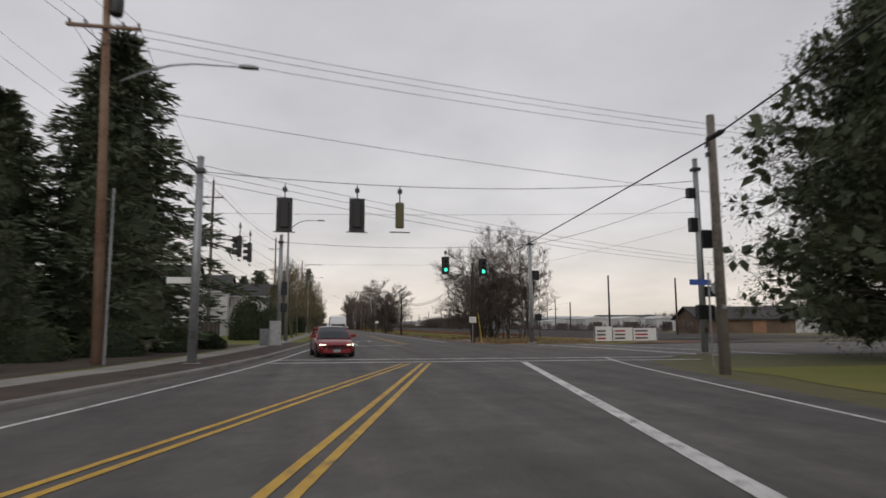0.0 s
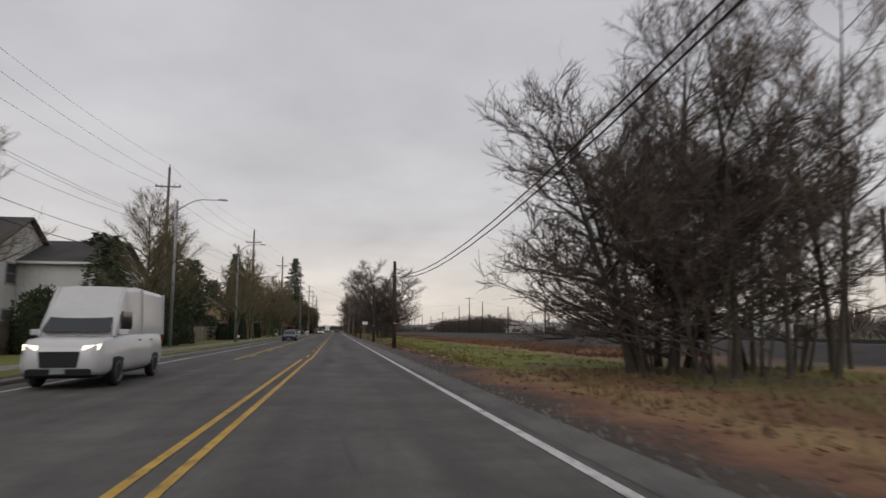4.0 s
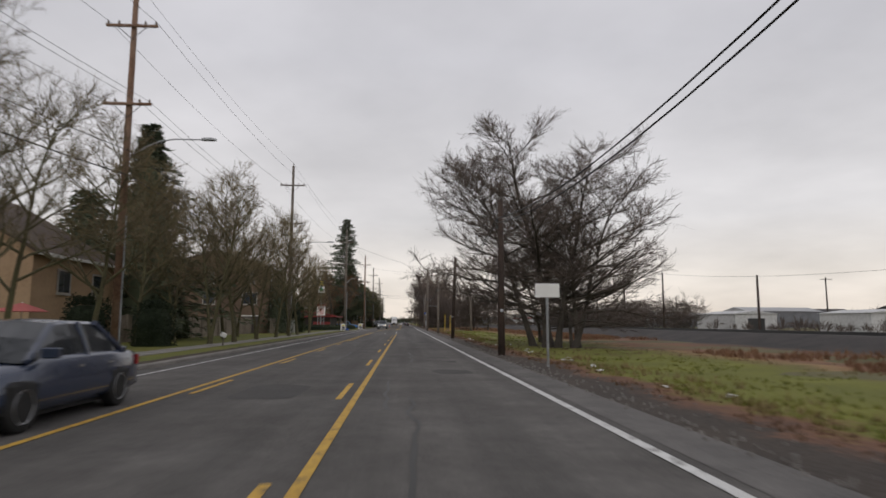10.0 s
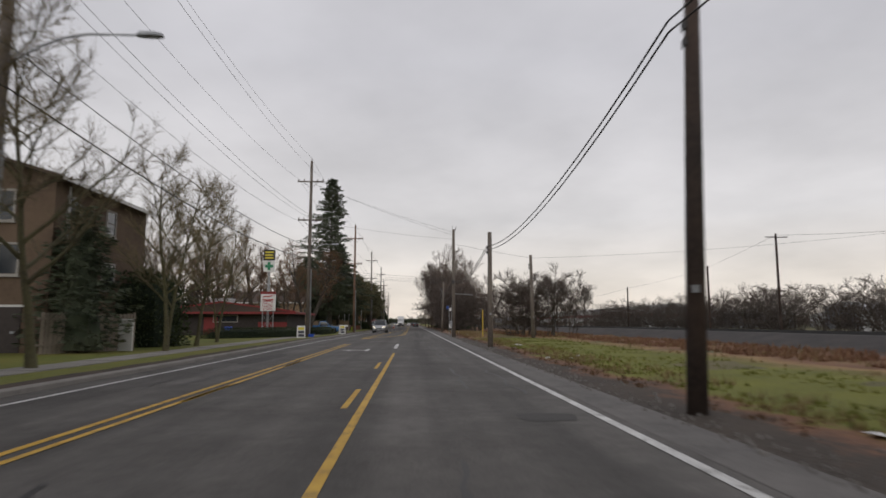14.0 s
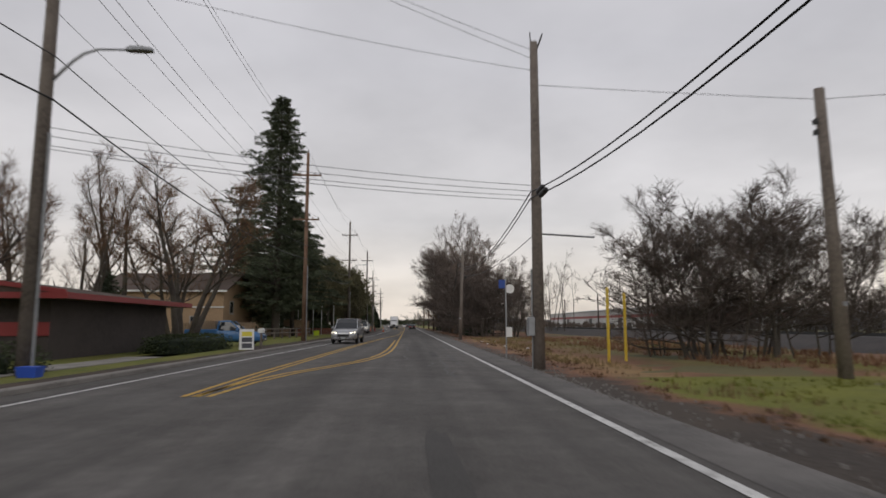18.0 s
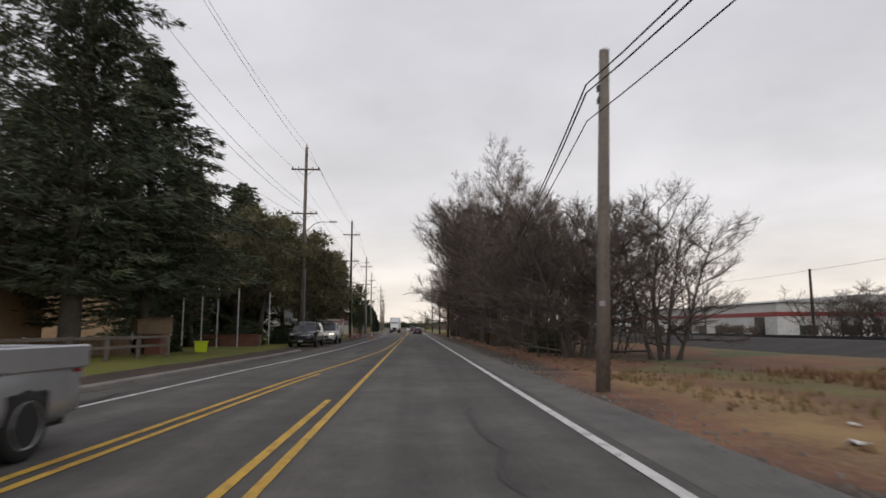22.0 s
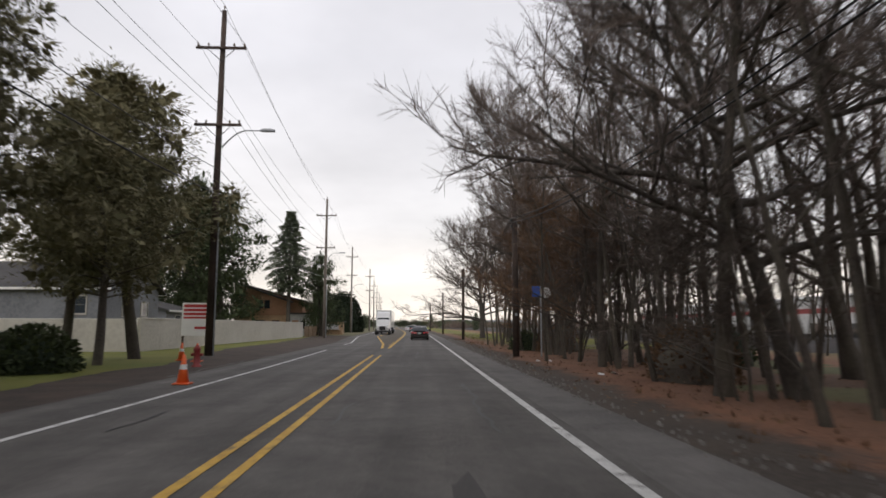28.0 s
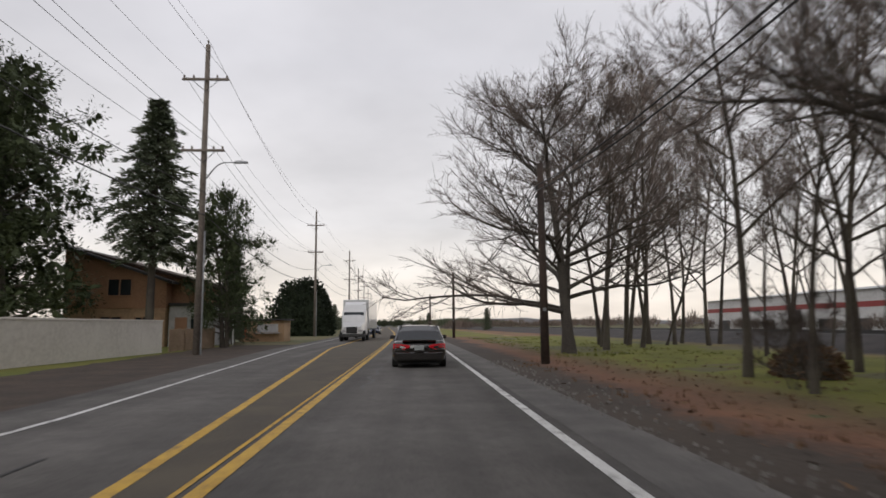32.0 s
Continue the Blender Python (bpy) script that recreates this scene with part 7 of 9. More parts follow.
board_fence([(-16.2, 126.5), (-16.4, 82.0)], 1.85, M_fence, "dark weathered board fence along the pavement", 0.2)
board_fence([(-19.5, 80.0), (-20.5, 46.0)], 1.9, M_fence, "weathered brown board fence beside the lawn", 0.25)
board_fence([(-15.4, 152.0), (-15.2, 128.0)], 1.75, M_fencel, "pale board fence between clipped hedges", 0.2)
board_fence([(-16.6, 203.5), (-17.0, 170.0)], 1.75, M_fencel, "pale weathered board fence behind the street trees", 0.2)
board_fence([(-12.6, 208.3), (-14.6, 204.0)], 1.75, M_fencel, "pale board fence beside the brown house", 0.2)
board_fence([(-14.6, 284.5), (-22.5, 283.5)], 1.6, M_stepw, "plain wooden board fence before the brown house", 0.25, z=0.0)

single("leaning_board", Shape().box(-13.5, 207.6, 0, -12.3, 207.72, 1.6, 0.02), M_trim, "white leaning sheet panel beside the fence", "board")
# low rail fence by the firs
lr = thing("rail_fence", "low grey post and rail fence", "fence", "", (0, 0, 0))
for k in range(9):
    part("post", Shape().box(-13.6 + k * 0.35, 277 + k * 2.2, -0.2, -13.45 + k * 0.35, 277.15 + k * 2.2, 1.05, 0.01), M_pole, lr)
for zz in (0.5, 0.9):
    part("rail", Shape().rings([[(-13.55, 277, zz), (-13.47, 277, zz), (-13.47, 277, zz + 0.12), (-13.55, 277, zz + 0.12)], [(-10.7, 294.8, zz), (-10.62, 294.8, zz), (-10.62, 294.8, zz + 0.12), (-10.7, 294.8, zz + 0.12)]]), M_pole, lr)

# long cream wall
cw = thing("garden_wall", "long cream painted garden wall with a flat coping", "wall")
pts = [(-13.6, 362.0), (-13.2, 385.5), (-12.7, 406.5)]
for (xa, ya), (xb, yb) in zip(pts[:-1], pts[1:]):
    n = int(math.hypot(xb - xa, yb - ya) / 2.4)
    for i in range(n):
        a, b = i / n, (i + 1) / n
        x0, y0, x1, y1 = xa + (xb - xa) * a, ya + (yb - ya) * a, xa + (xb - xa) * b, ya + (yb - ya) * b
        part("panel", Shape().rings([[(x0 - 0.1, y0 + 0.006, -0.2), (x0 + 0.1, y0 + 0.006, -0.2), (x1 + 0.1, y1 - 0.006, -0.2), (x1 - 0.1, y1 - 0.006, -0.2)], [(x0 - 0.1, y0 + 0.006, 1.78), (x0 + 0.1, y0 + 0.006, 1.78), (x1 + 0.1, y1 - 0.006, 1.78), (x1 - 0.1, y1 - 0.006, 1.78)]]), M_wallw, cw)
        part("coping", Shape().rings([[(x0 - 0.14, y0, 1.78), (x0 + 0.14, y0, 1.78), (x1 + 0.14, y1, 1.78), (x1 - 0.14, y1, 1.78)], [(x0 - 0.12, y0, 1.86), (x0 + 0.12, y0, 1.86), (x1 + 0.12, y1, 1.86), (x1 - 0.12, y1, 1.86)]]), M_wallw, cw)
board_fence([(-12.2, 414.5), (-12.6, 407.5)], 1.35, M_stepw, "low brown board fence past the cream wall", 0.25, z=0.0)
# return of the wall at the drive
single("garden_wall_end", Shape().box(-30, 361.9, -0.2, -13.6, 362.1, 1.8, 0.02), M_wallw, "cream painted wall along the drive", "wall")

# low brick wall beside the firs, laid brick by brick
bw = thing("brick_wall", "low red brick garden wall with a drive opening", "wall")
bx0, bx1, by = -19.5, -10.0, 310.6
part("mortar_core", Shape().box(bx0, by + 0.015, -0.2, bx1, by + 0.2, 0.80), M_mortar, bw)
bm_ = Shape().box(0, 0, 0, 0.30, 0.11, 0.085, 0.008).mesh("brick", M_brick)
for j in range(8):
    for i in range(31):
        xx = bx0 + i * 0.31 + (0.155 if j % 2 else 0)
        if xx + 0.3 > bx1:
            continue
        o = new("brick", bm_)
        o.parent = bw
        o.location = (xx, by - 0.005 + 0.006 * math.sin(i * 3.1 + j), 0.02 + j * 0.098)
part("coping", Shape().box(bx0 - 0.05, by - 0.05, 0.80, bx1 + 0.05, by + 0.26, 0.88, 0.01), M_brick, bw)
wb = thing("garden_sign", "weathered tan wooden board on two short posts", "sign", "", (-11.9, 296.2, 0), 8)
part("board", Shape().box(-0.85, -0.04, 1.05, 0.85, 0.04, 1.75, 0.02), M_stepw, wb)
part("cap", Shape().box(-0.92, -0.07, 1.755, 0.92, 0.07, 1.82, 0.01), M_stepw, wb)
for k in (-0.7, 0.7):
    part("post", Shape().box(k - 0.06, -0.045, -0.2, k + 0.06, 0.075, 1.045, 0.01), M_stepw, wb)
gp = thing("gate_pier", "square red brick gate pier beside the drive", "pier", "", (-12.3, 297.4, 0))
part("shaft", Shape().box(-0.4, -0.4, -0.2, 0.4, 0.4, 1.05, 0.02), M_brick, gp)
part("cap", Shape().box(-0.46, -0.46, 1.05, 0.46, 0.46, 1.15, 0.02), M_brick, gp)
single("retaining_wall", Shape().box(-18.5, 296.2, -0.2, -13.2, 296.6, 0.85, 0.02), M_stepw, "low tan plank retaining wall by the drive", "wall")

# hedges
def hedge(x, y, ax, ay, az, label, turn=0, mat=M_cedar, count=2600, size=0.13, group="clipped hedges"):
    return shrub("hedge", (x, y, 0.08), ax, ay, az, label, mat, count, size, 6.0, turn, "hedge", group)


hedge(-12.35, 145.4, 1.08, 0.9, 3.4, "tall clipped box-shaped dark hedge")
hedge(-13.4, 149.8, 0.8, 0.8, 1.85, "clipped box-shaped dark hedge")
hedge(-13.6, 141.5, 0.8, 1.0, 2.0, "clipped box-shaped dark hedge")
hedge(-12.6, 165.6, 0.9, 0.9, 2.3, "tall clipped box-shaped dark hedge")
hedge(-14.4, 161.9, 0.8, 1.0, 2.4, "tall clipped box-shaped dark hedge")
hedge(-12.9, 234.0, 0.7, 5.5, 0.85, "long low clipped hedge before the restaurant", -38, M_shrub, 4200, 0.11)
hedge(-9.9, 251.8, 0.8, 3.2, 0.8, "low clipped hedge beside the drive", -12, M_shrub, 2600, 0.11)
hedge(-14.5, 213.5, 2.2, 2.0, 4.0, "big rounded dark evergreen beside the brown house", 0, M_shrub, 4200, 0.2)
for x, y, a, b, c in ((-16.5, 31, 1.4, 1.2, 1.5), (-14.9, 36, 1.1, 1.2, 1.0), (-13.8, 40.5, 0.9, 1.1, 0.8), (-18.3, 27.2, 1.5, 1.2, 1.6), (-17.2, 49.0, 1.3, 1.1, 1.0), (-16.3, 53.5, 1.2, 1.0, 0.9), (-17.8, 20.4, 1.2, 1.3, 1.1)):
    shrub("shrub", (x, y, 0.1), a, b, c, "rounded dark evergreen garden shrub", M_shrub, 1500, 0.13, 2.2, group="garden shrubs")
for x, y, a, c in ((-14.5, 66, 1.5, 3.8), (-15.5, 71, 1.5, 4.2), (-15.2, 93, 1.7, 3.6), (-13.8, 110, 1.8, 4.0), (-14.2, 118, 1.8, 3.6), (-17.5, 152.5, 1.6, 3.4), (-18.0, 182, 1.6, 3.0)):
    shrub("evergreen_shrub", (x, y, 0.1), a, a, c, "tall dark evergreen screening shrub", M_shrub, 2600, 0.2, 2.3, group="screening evergreens")
for x, y, a, c in ((-13.5, 300.5, 1.2, 1.0), (-16, 312.5, 2.2, 2.1), (-12.2, 313.5, 1.6, 1.9), (-10.6, 327, 1.3, 1.6), (-10.2, 320, 1.3, 1.5), (-10.0, 346.5, 1.2, 1.3)):
    shrub("evergreen_shrub", (x, y, 0.0), a, a * 1.2, c, "dark undergrowth shrub below the pines", M_shrub, 1700, 0.18, 2.2, group="undergrowth")
for x, y, a, c in ((9.2, 300, 1.3, 1.5), (8.4, 311.5, 1.1, 1.3), (10.2, 327, 1.4, 1.7), (9.0, 343, 1.1, 1.4), (9.6, 361, 1.2, 1.5), (8.2, 364, 0.9, 1.1), (13.6, 336, 1.5, 1.9), (12.5, 316, 1.4, 1.7), (12.0, 385.3, 0.8, 0.8), (13.0, 350, 1.4, 1.7)):
    shrub("bramble", (x, y, 0.0), a, a * 1.2, c, "brown and green bramble under the bare trees", M_brownleaf if int(x * 10) % 3 == 0 else M_shrub, 1100, 0.13, 2.1, group="brambles")

# ---------------------------------------------------------------- vehicles
M_tyre = material("tyre_rubber", (0.018, 0.018, 0.018), 0.85, scale=20)
M_rim = paint("alloy_rim", (0.32, 0.32, 0.33), 0.35, 0.7)
M_cglass = glass_dark("car_glass", (0.02, 0.024, 0.028))
M_headl = glow("lit_headlamp", (1.0, 0.86, 0.62), 3.0)
M_headoff = paint("headlamp_glass", (0.5, 0.5, 0.5), 0.15, 0.2)
M_tail = paint("red_tail_lamp", (0.30, 0.012, 0.012), 0.2, 0, 0.3)
M_taill = glow("lit_brake_lamp", (0.30, 0.006, 0.012), 0.3)
M_plate = paint("number_plate", (0.26, 0.28, 0.28), 0.5)
M_under = paint("black_underbody", (0.01, 0.01, 0.01), 0.8)
M_chrome = paint("chrome_trim", (0.45, 0.45, 0.46), 0.2, 0.9)


def section(w, zb, zt, y, tuck=0.9):
    half = [(0.0, zb), (w * 0.86, zb), (w * 0.97, zb + 0.10), (w, zb + 0.26), (w * 0.985, (zb + zt) / 2 + 0.08), (w * 0.95, zt - 0.07), (w * tuck, zt - 0.01), (w * 0.5, zt + 0.012)]
    left = [(-x, z) for x, z in reversed(half[1:])]
    return [(x, y, z) for x, z in half[1:] + [(0, zt + 0.018)] + left]


def wheel(root, x, y, r, w=0.21, rim=M_rim):
    s, n = Shape(), 20
    rings_ = []
    for dx, rr in ((-w / 2, r * 0.72), (-w / 2, r * 0.93), (-w * 0.36, r), (w * 0.36, r), (w / 2, r * 0.93), (w / 2, r * 0.72)):
        rings_.append([(x + dx, y + rr * math.cos(2 * math.pi * i / n), r + rr * math.sin(2 * math.pi * i / n)) for i in range(n)])
    s.rings(rings_)
    wh = part("tyre", s, M_tyre, root, smooth=True)
    sx = 1 if x > 0 else -1
    q = Shape()
    xo = x + sx * w * 0.42
    q.rings([[(xo + sx * d, y + rr * math.cos(2 * math.pi * i / n), r + rr * math.sin(2 * math.pi * i / n)) for i in range(n)] for d, rr in ((0.0, r * 0.70), (0.025, r * 0.66), (0.01, r * 0.60))], cap=False)
    for k in range(5):
        a = 2 * math.pi * k / 5
        u, v = Vector((0, math.cos(a), math.sin(a))), Vector((0, -math.sin(a), math.cos(a)))
        c = Vector((xo + sx * 0.012, y, r))
        q.quad(c + v * 0.05, c + u * r * 0.64 + v * 0.03, c + u * r * 0.64 - v * 0.03, c - v * 0.05)
    part("rim", q, rim, wh)
    return wh


def car(label, x, y, paint_m, L=4.6, W=1.8, H=1.45, kind="sedan", heading=180, lit=False, brake=False, category="car", group="", z=0.0, name=None):
    """A car with its middle at x, y; heading 0 drives on up the road."""
    root = thing(name or kind, label, category, group, (x + bend(y), y, z), heading)
    h, hl = W / 2, L / 2
    r = 0.33 if kind not in ("pickup", "van", "suv") else 0.38
    zb = 0.2 if r < 0.36 else 0.32
    belt = H * (0.64 if kind != "pickup" else 0.60)
    if kind == "van":
        belt = H * 0.5
    hood = belt - (0.10 if kind in ("sedan", "hatch", "wagon") else 0.04)
    tail = belt - (0.02 if kind == "sedan" else -0.02)
    st = [(-hl, 0.80, zb + 0.16, tail - 0.18), (-hl + 0.10, 0.92, zb + 0.04, tail - 0.05), (-hl + 0.45, 0.985, zb, tail), (-hl * 0.45, 1.0, zb, belt), (0.0, 1.0, zb, belt), (hl * 0.36, 1.0, zb, belt - 0.01), (hl * 0.50, 0.99, zb, hood), (hl - 0.42, 0.95, zb, hood - 0.08), (hl - 0.12, 0.87, zb + 0.03, hood - 0.2), (hl, 0.74, zb + 0.12, hood - 0.34)]
    part("body", Shape().rings([section(h * k, a, b, yy) for yy, k, a, b in st]), paint_m, root, smooth=True)
    # cabin: dark glass under a painted roof
    if kind == "sedan":
        cab = [(-hl * 0.70, 0.84, belt - 0.03), (-hl * 0.36, 0.70, H - 0.05), (0.02, 0.72, H - 0.035), (hl * 0.18, 0.70, H - 0.07), (hl * 0.52, 0.84, belt - 0.06)]
    elif kind in ("hatch", "wagon", "suv"):
        cab = [(-hl * 0.96, 0.84, belt - 0.02), (-hl * 0.78, 0.72, H - 0.08), (-0.1, 0.74, H - 0.035), (hl * 0.16, 0.72, H - 0.06), (hl * 0.50, 0.85, belt - 0.06)]
    elif kind == "van":
        cab = [(-hl * 0.985, 0.93, belt), (-hl * 0.97, 0.86, H - 0.04), (0, 0.88, H), (hl * 0.36, 0.84, H - 0.06), (hl * 0.66, 0.9, belt + 0.05)]
    else:
        cab = [(-hl * 0.16, 0.86, belt - 0.02), (-hl * 0.12, 0.78, H - 0.05), (hl * 0.02, 0.78, H - 0.03), (hl * 0.16, 0.77, H - 0.05), (hl * 0.46, 0.87, belt - 0.04)]
    stn = [(cab[0][0], 0.885, cab[0][1] * 0.98, belt - 0.04)]
    stn.append((cab[0][0] * 0.52 + cab[1][0] * 0.48, 0.895, (cab[0][1] + cab[1][1]) * 0.5, belt + (cab[1][2] - belt) * 0.62))
    stn += [(cab[1][0], 0.90, cab[1][1], cab[1][2]), (cab[2][0], 0.905, cab[2][1], cab[2][2]), (cab[3][0], 0.90, cab[3][1], cab[3][2])]
    stn.append((cab[3][0] * 0.46 + cab[4][0] * 0.54, 0.88, (cab[3][1] + cab[4][1]) * 0.5, belt + (cab[3][2] - belt) * 0.52))
    stn.append((cab[4][0], 0.865, cab[4][1] * 0.98, belt - 0.07))
    arch = []
    for yy, kb_, kt_, zt_ in stn:
        zl = min(belt - 0.05, zt_ - 0.01)
        half = [(kb_ * h, zl), ((kb_ * 0.55 + kt_ * 0.45) * h, zl + (zt_ - zl) * 0.5), (kt_ * h, zl + (zt_ - zl) * 0.9), (kt_ * 0.9 * h, zt_ - 0.012), (kt_ * 0.5 * h, zt_ + 0.012)]
        arch.append([(x_, yy, z_) for x_, z_ in half] + [(0, yy, zt_ + 0.018)] + [(-x_, yy, z_) for x_, z_ in reversed(half)])
    gl, rf = Shape(), Shape()
    for i_ in range(6):
        for j_ in range(10):
            top_ = i_ in (2, 3) and 2 <= j_ <= 7
            (rf if top_ else gl).quad(arch[i_][j_], arch[i_][j_ + 1], arch[i_ + 1][j_ + 1], arch[i_ + 1][j_])
    part("window_glass", gl, paint_m if kind == "van" else M_cglass, root, "dark tinted glass" if kind != "van" else "", smooth=True)
    part("roof", rf, paint_m, root, smooth=True)
    for sx in (-1, 1):
        P_ = Vector
        for a, b, wd in (((sx * h * 0.87, cab[-1][0], belt - 0.06), (sx * h * cab[3][1], cab[3][0], cab[3][2] - 0.03), 0.045), ((sx * h * 0.885, cab[0][0], belt - 0.05), (sx * h * cab[1][1], cab[1][0], cab[1][2] - 0.03), 0.06), ((sx * h * 0.905, -0.08 * L, belt - 0.05), (sx * h * cab[2][1], -0.06 * L, cab[2][2] - 0.03), 0.04)):
            part("pillar", Shape().tube([a, b], wd, 5), paint_m, root)
        part("side_mirror", Shape().box(min(sx * h * 0.92, sx * (h + 0.17)), cab[-1][0] - 0.32, belt - 0.03, max(sx * h * 0.92, sx * (h + 0.17)), cab[-1][0] - 0.2, belt + 0.12, 0.02), paint_m, root)
        part("headlamp", Shape().rings([[(sx * h * a, yy, zz) for a, yy, zz in ((0.5, hl - 0.07, hood - 0.33), (0.84, hl - 0.17, hood - 0.33), (0.86, hl - 0.2, hood - 0.20), (0.52, hl - 0.1, hood - 0.24))], [(sx * h * a, yy, zz) for a, yy, zz in ((0.5, hl + 0.015, hood - 0.34), (0.83, hl - 0.10, hood - 0.34), (0.85, hl - 0.14, hood - 0.21), (0.52, hl - 0.03, hood - 0.25))]]), M_headl if lit else M_headoff, root, "lit headlamp" if lit else "clear headlamp")
        lamp_o = [(0.95, -hl + 0.16, tail - 0.10), (0.95, -hl + 0.16, tail - 0.27), (0.60, -hl - 0.01, tail - 0.29), (0.36, -hl - 0.02, tail - 0.22), (0.34, -hl - 0.02, tail - 0.15), (0.70, -hl + 0.0, tail - 0.105)]
        part("tail_lamp", Shape().rings([[(sx * h * u_, yy + dy_, zz) for u_, yy, zz in lamp_o] for dy_ in (0.12, -0.015)]), M_taill if brake else M_tail, root, "glowing red tail lamp" if brake else "red tail lamp")
        part("tail_lamp", Shape().box(min(sx * h * 0.70, sx * h * 0.86), -hl - 0.03, tail - 0.24, max(sx * h * 0.70, sx * h * 0.86), -hl + 0.05, tail - 0.17, 0.01), M_tail, root, "dark red inner lens")
        part("wheel_arch", Shape().box(min(sx * (h - 0.24), sx * (h + 0.004)), hl * 0.60 - r * 1.12, zb - 0.02, max(sx * (h - 0.24), sx * (h + 0.004)), hl * 0.60 + r * 1.12, r * 2.06, 0.08), M_under, root)
        part("wheel_arch", Shape().box(min(sx * (h - 0.24), sx * (h + 0.004)), -hl * 0.58 - r * 1.12, zb - 0.02, max(sx * (h - 0.24), sx * (h + 0.004)), -hl * 0.58 + r * 1.12, r * 2.06, 0.08), M_under, root)
        wheel(root, sx * (h - 0.10), hl * 0.60, r)
        wheel(root, sx * (h - 0.10), -hl * 0.58, r)
        for yy in (0.02, -0.2 * L):
            part("door_handle", Shape().box(min(sx * h * 0.985, sx * (h + 0.012)), yy - 0.1, belt - 0.2, max(sx * h * 0.985, sx * (h + 0.012)), yy + 0.06, belt - 0.165), M_chrome if kind != "van" else M_black, root)
    part("grille", Shape().rings([[(a * h, hl - 0.05, zz) for a, zz in ((-0.42, zb + 0.2), (0.42, zb + 0.2), (0.48, hood - 0.36), (-0.48, hood - 0.36))], [(a * h, hl + 0.02, zz) for a, zz in ((-0.40, zb + 0.21), (0.40, zb + 0.21), (0.46, hood - 0.38), (-0.46, hood - 0.38))]]), M_black, root, "black front grille")
    part("front_bumper", Shape().box(-h * 0.72, hl - 0.12, zb + 0.0, h * 0.72, hl + 0.03, zb + 0.18, 0.03), M_under if kind == "van" else (paint_m if kind != "pickup" else M_chrome), root)
    part("rear_bumper", Shape().box(-h * 0.86, -hl - 0.04, zb + 0.06, h * 0.86, -hl + 0.25, zb + 0.34, 0.04), paint_m if kind != "pickup" else M_chrome, root)
    part("number_plate", Shape().box(-0.16, -hl - 0.055, zb + 0.40, 0.16, -hl - 0.005, zb + 0.55), M_plate, root, "plain number plate")
    part("number_plate", Shape().box(-0.16, hl + 0.02, zb + 0.06, 0.16, hl + 0.045, zb + 0.19), M_plate, root, "plain number plate")
    part("underbody", Shape().box(-h * 0.8, -hl + 0.2, zb - 0.06, h * 0.8, hl - 0.2, zb + 0.1), M_under, root)
    if kind == "sedan":
        part("boot_trim", Shape().box(-h * 0.55, -hl - 0.03, zb + 0.27, h * 0.55, -hl - 0.0, zb + 0.31), M_chrome, root, "chrome strip across the boot")
        part("boot_lip", Shape().box(-h * 0.62, -hl - 0.01, tail - 0.03, h * 0.62, -hl + 0.22, tail + 0.045, 0.02), paint_m, root, "small boot spoiler")
    if kind == "pickup":
        part("bed_side", Shape().box(-h, -hl + 0.05, belt - 0.2, -h + 0.1, -hl * 0.16, belt + 0.08, 0.02), paint_m, root)
        part("bed_side", Shape().box(h - 0.1, -hl + 0.05, belt - 0.2, h, -hl * 0.16, belt + 0.08, 0.02), paint_m, root)
        part("tailgate", Shape().box(-h + 0.08, -hl + 0.02, belt - 0.35, h - 0.08, -hl + 0.1, belt + 0.07, 0.02), paint_m, root)
    if kind == "van":
        s = Shape().rings([[(-h * 0.80, hl * 0.70, belt + 0.06), (h * 0.80, hl * 0.70, belt + 0.06), (h * 0.72, hl * 0.47, H * 0.76), (-h * 0.72, hl * 0.47, H * 0.76)], [(-h * 0.80, hl * 0.60, belt + 0.06), (h * 0.80, hl * 0.60, belt + 0.06), (h * 0.72, hl * 0.40, H * 0.76), (-h * 0.72, hl * 0.40, H * 0.76)]])
        part("windscreen", s, M_cglass, root, "dark sloping windscreen")
        for sx in (-1, 1):
            part("side_window", Shape().box(min(sx * h * 0.8, sx * h * 0.93), hl * 0.2, belt + 0.1, max(sx * h * 0.8, sx * h * 0.93), hl * 0.5, belt + 0.6, 0.02), M_cglass, root)
    return root


P_red = paint("red_car_paint", (0.22, 0.012, 0.015), 0.25, 0.1, 0.6)
P_white = paint("white_car_paint", (0.62, 0.62, 0.62), 0.3, 0, 0.5)
P_silver = paint("silver_car_paint", (0.36, 0.37, 0.385), 0.3, 0.5, 0.5)
P_blue = paint("dark_blue_car_paint", (0.028, 0.04, 0.075), 0.25, 0.2, 0.6)
P_black = paint("black_car_paint", (0.012, 0.012, 0.013), 0.18, 0.1, 0.7)
P_maroon = paint("dark_maroon_car_paint", (0.014, 0.012, 0.011), 0.15, 0.1, 0.8)
P_sky = paint("faded_blue_truck_paint", (0.05, 0.16, 0.36), 0.4, 0, 0.2)
G_on = "cars on the road"
car("dark red hatchback with lit headlamps and bright rims", -6.6, 31.6, P_red, 4.45, 1.8, 1.47, "hatch", 186, True, group=G_on)
car("tall white cargo van with a dark windscreen", -5.4, 73.6, P_white, 5.9, 2.0, 2.65, "van", 181, True, category="van", group=G_on)
car("dark blue sedan with a chromed grille", -4.85, 140.6, P_blue, 4.6, 1.8, 1.48, "sedan", 180, False, group=G_on)
car("silver pickup truck with a crew cab", -3.75, 268.8, P_silver, 5.7, 1.95, 1.88, "pickup", 178, True, category="pickup truck", group=G_on)
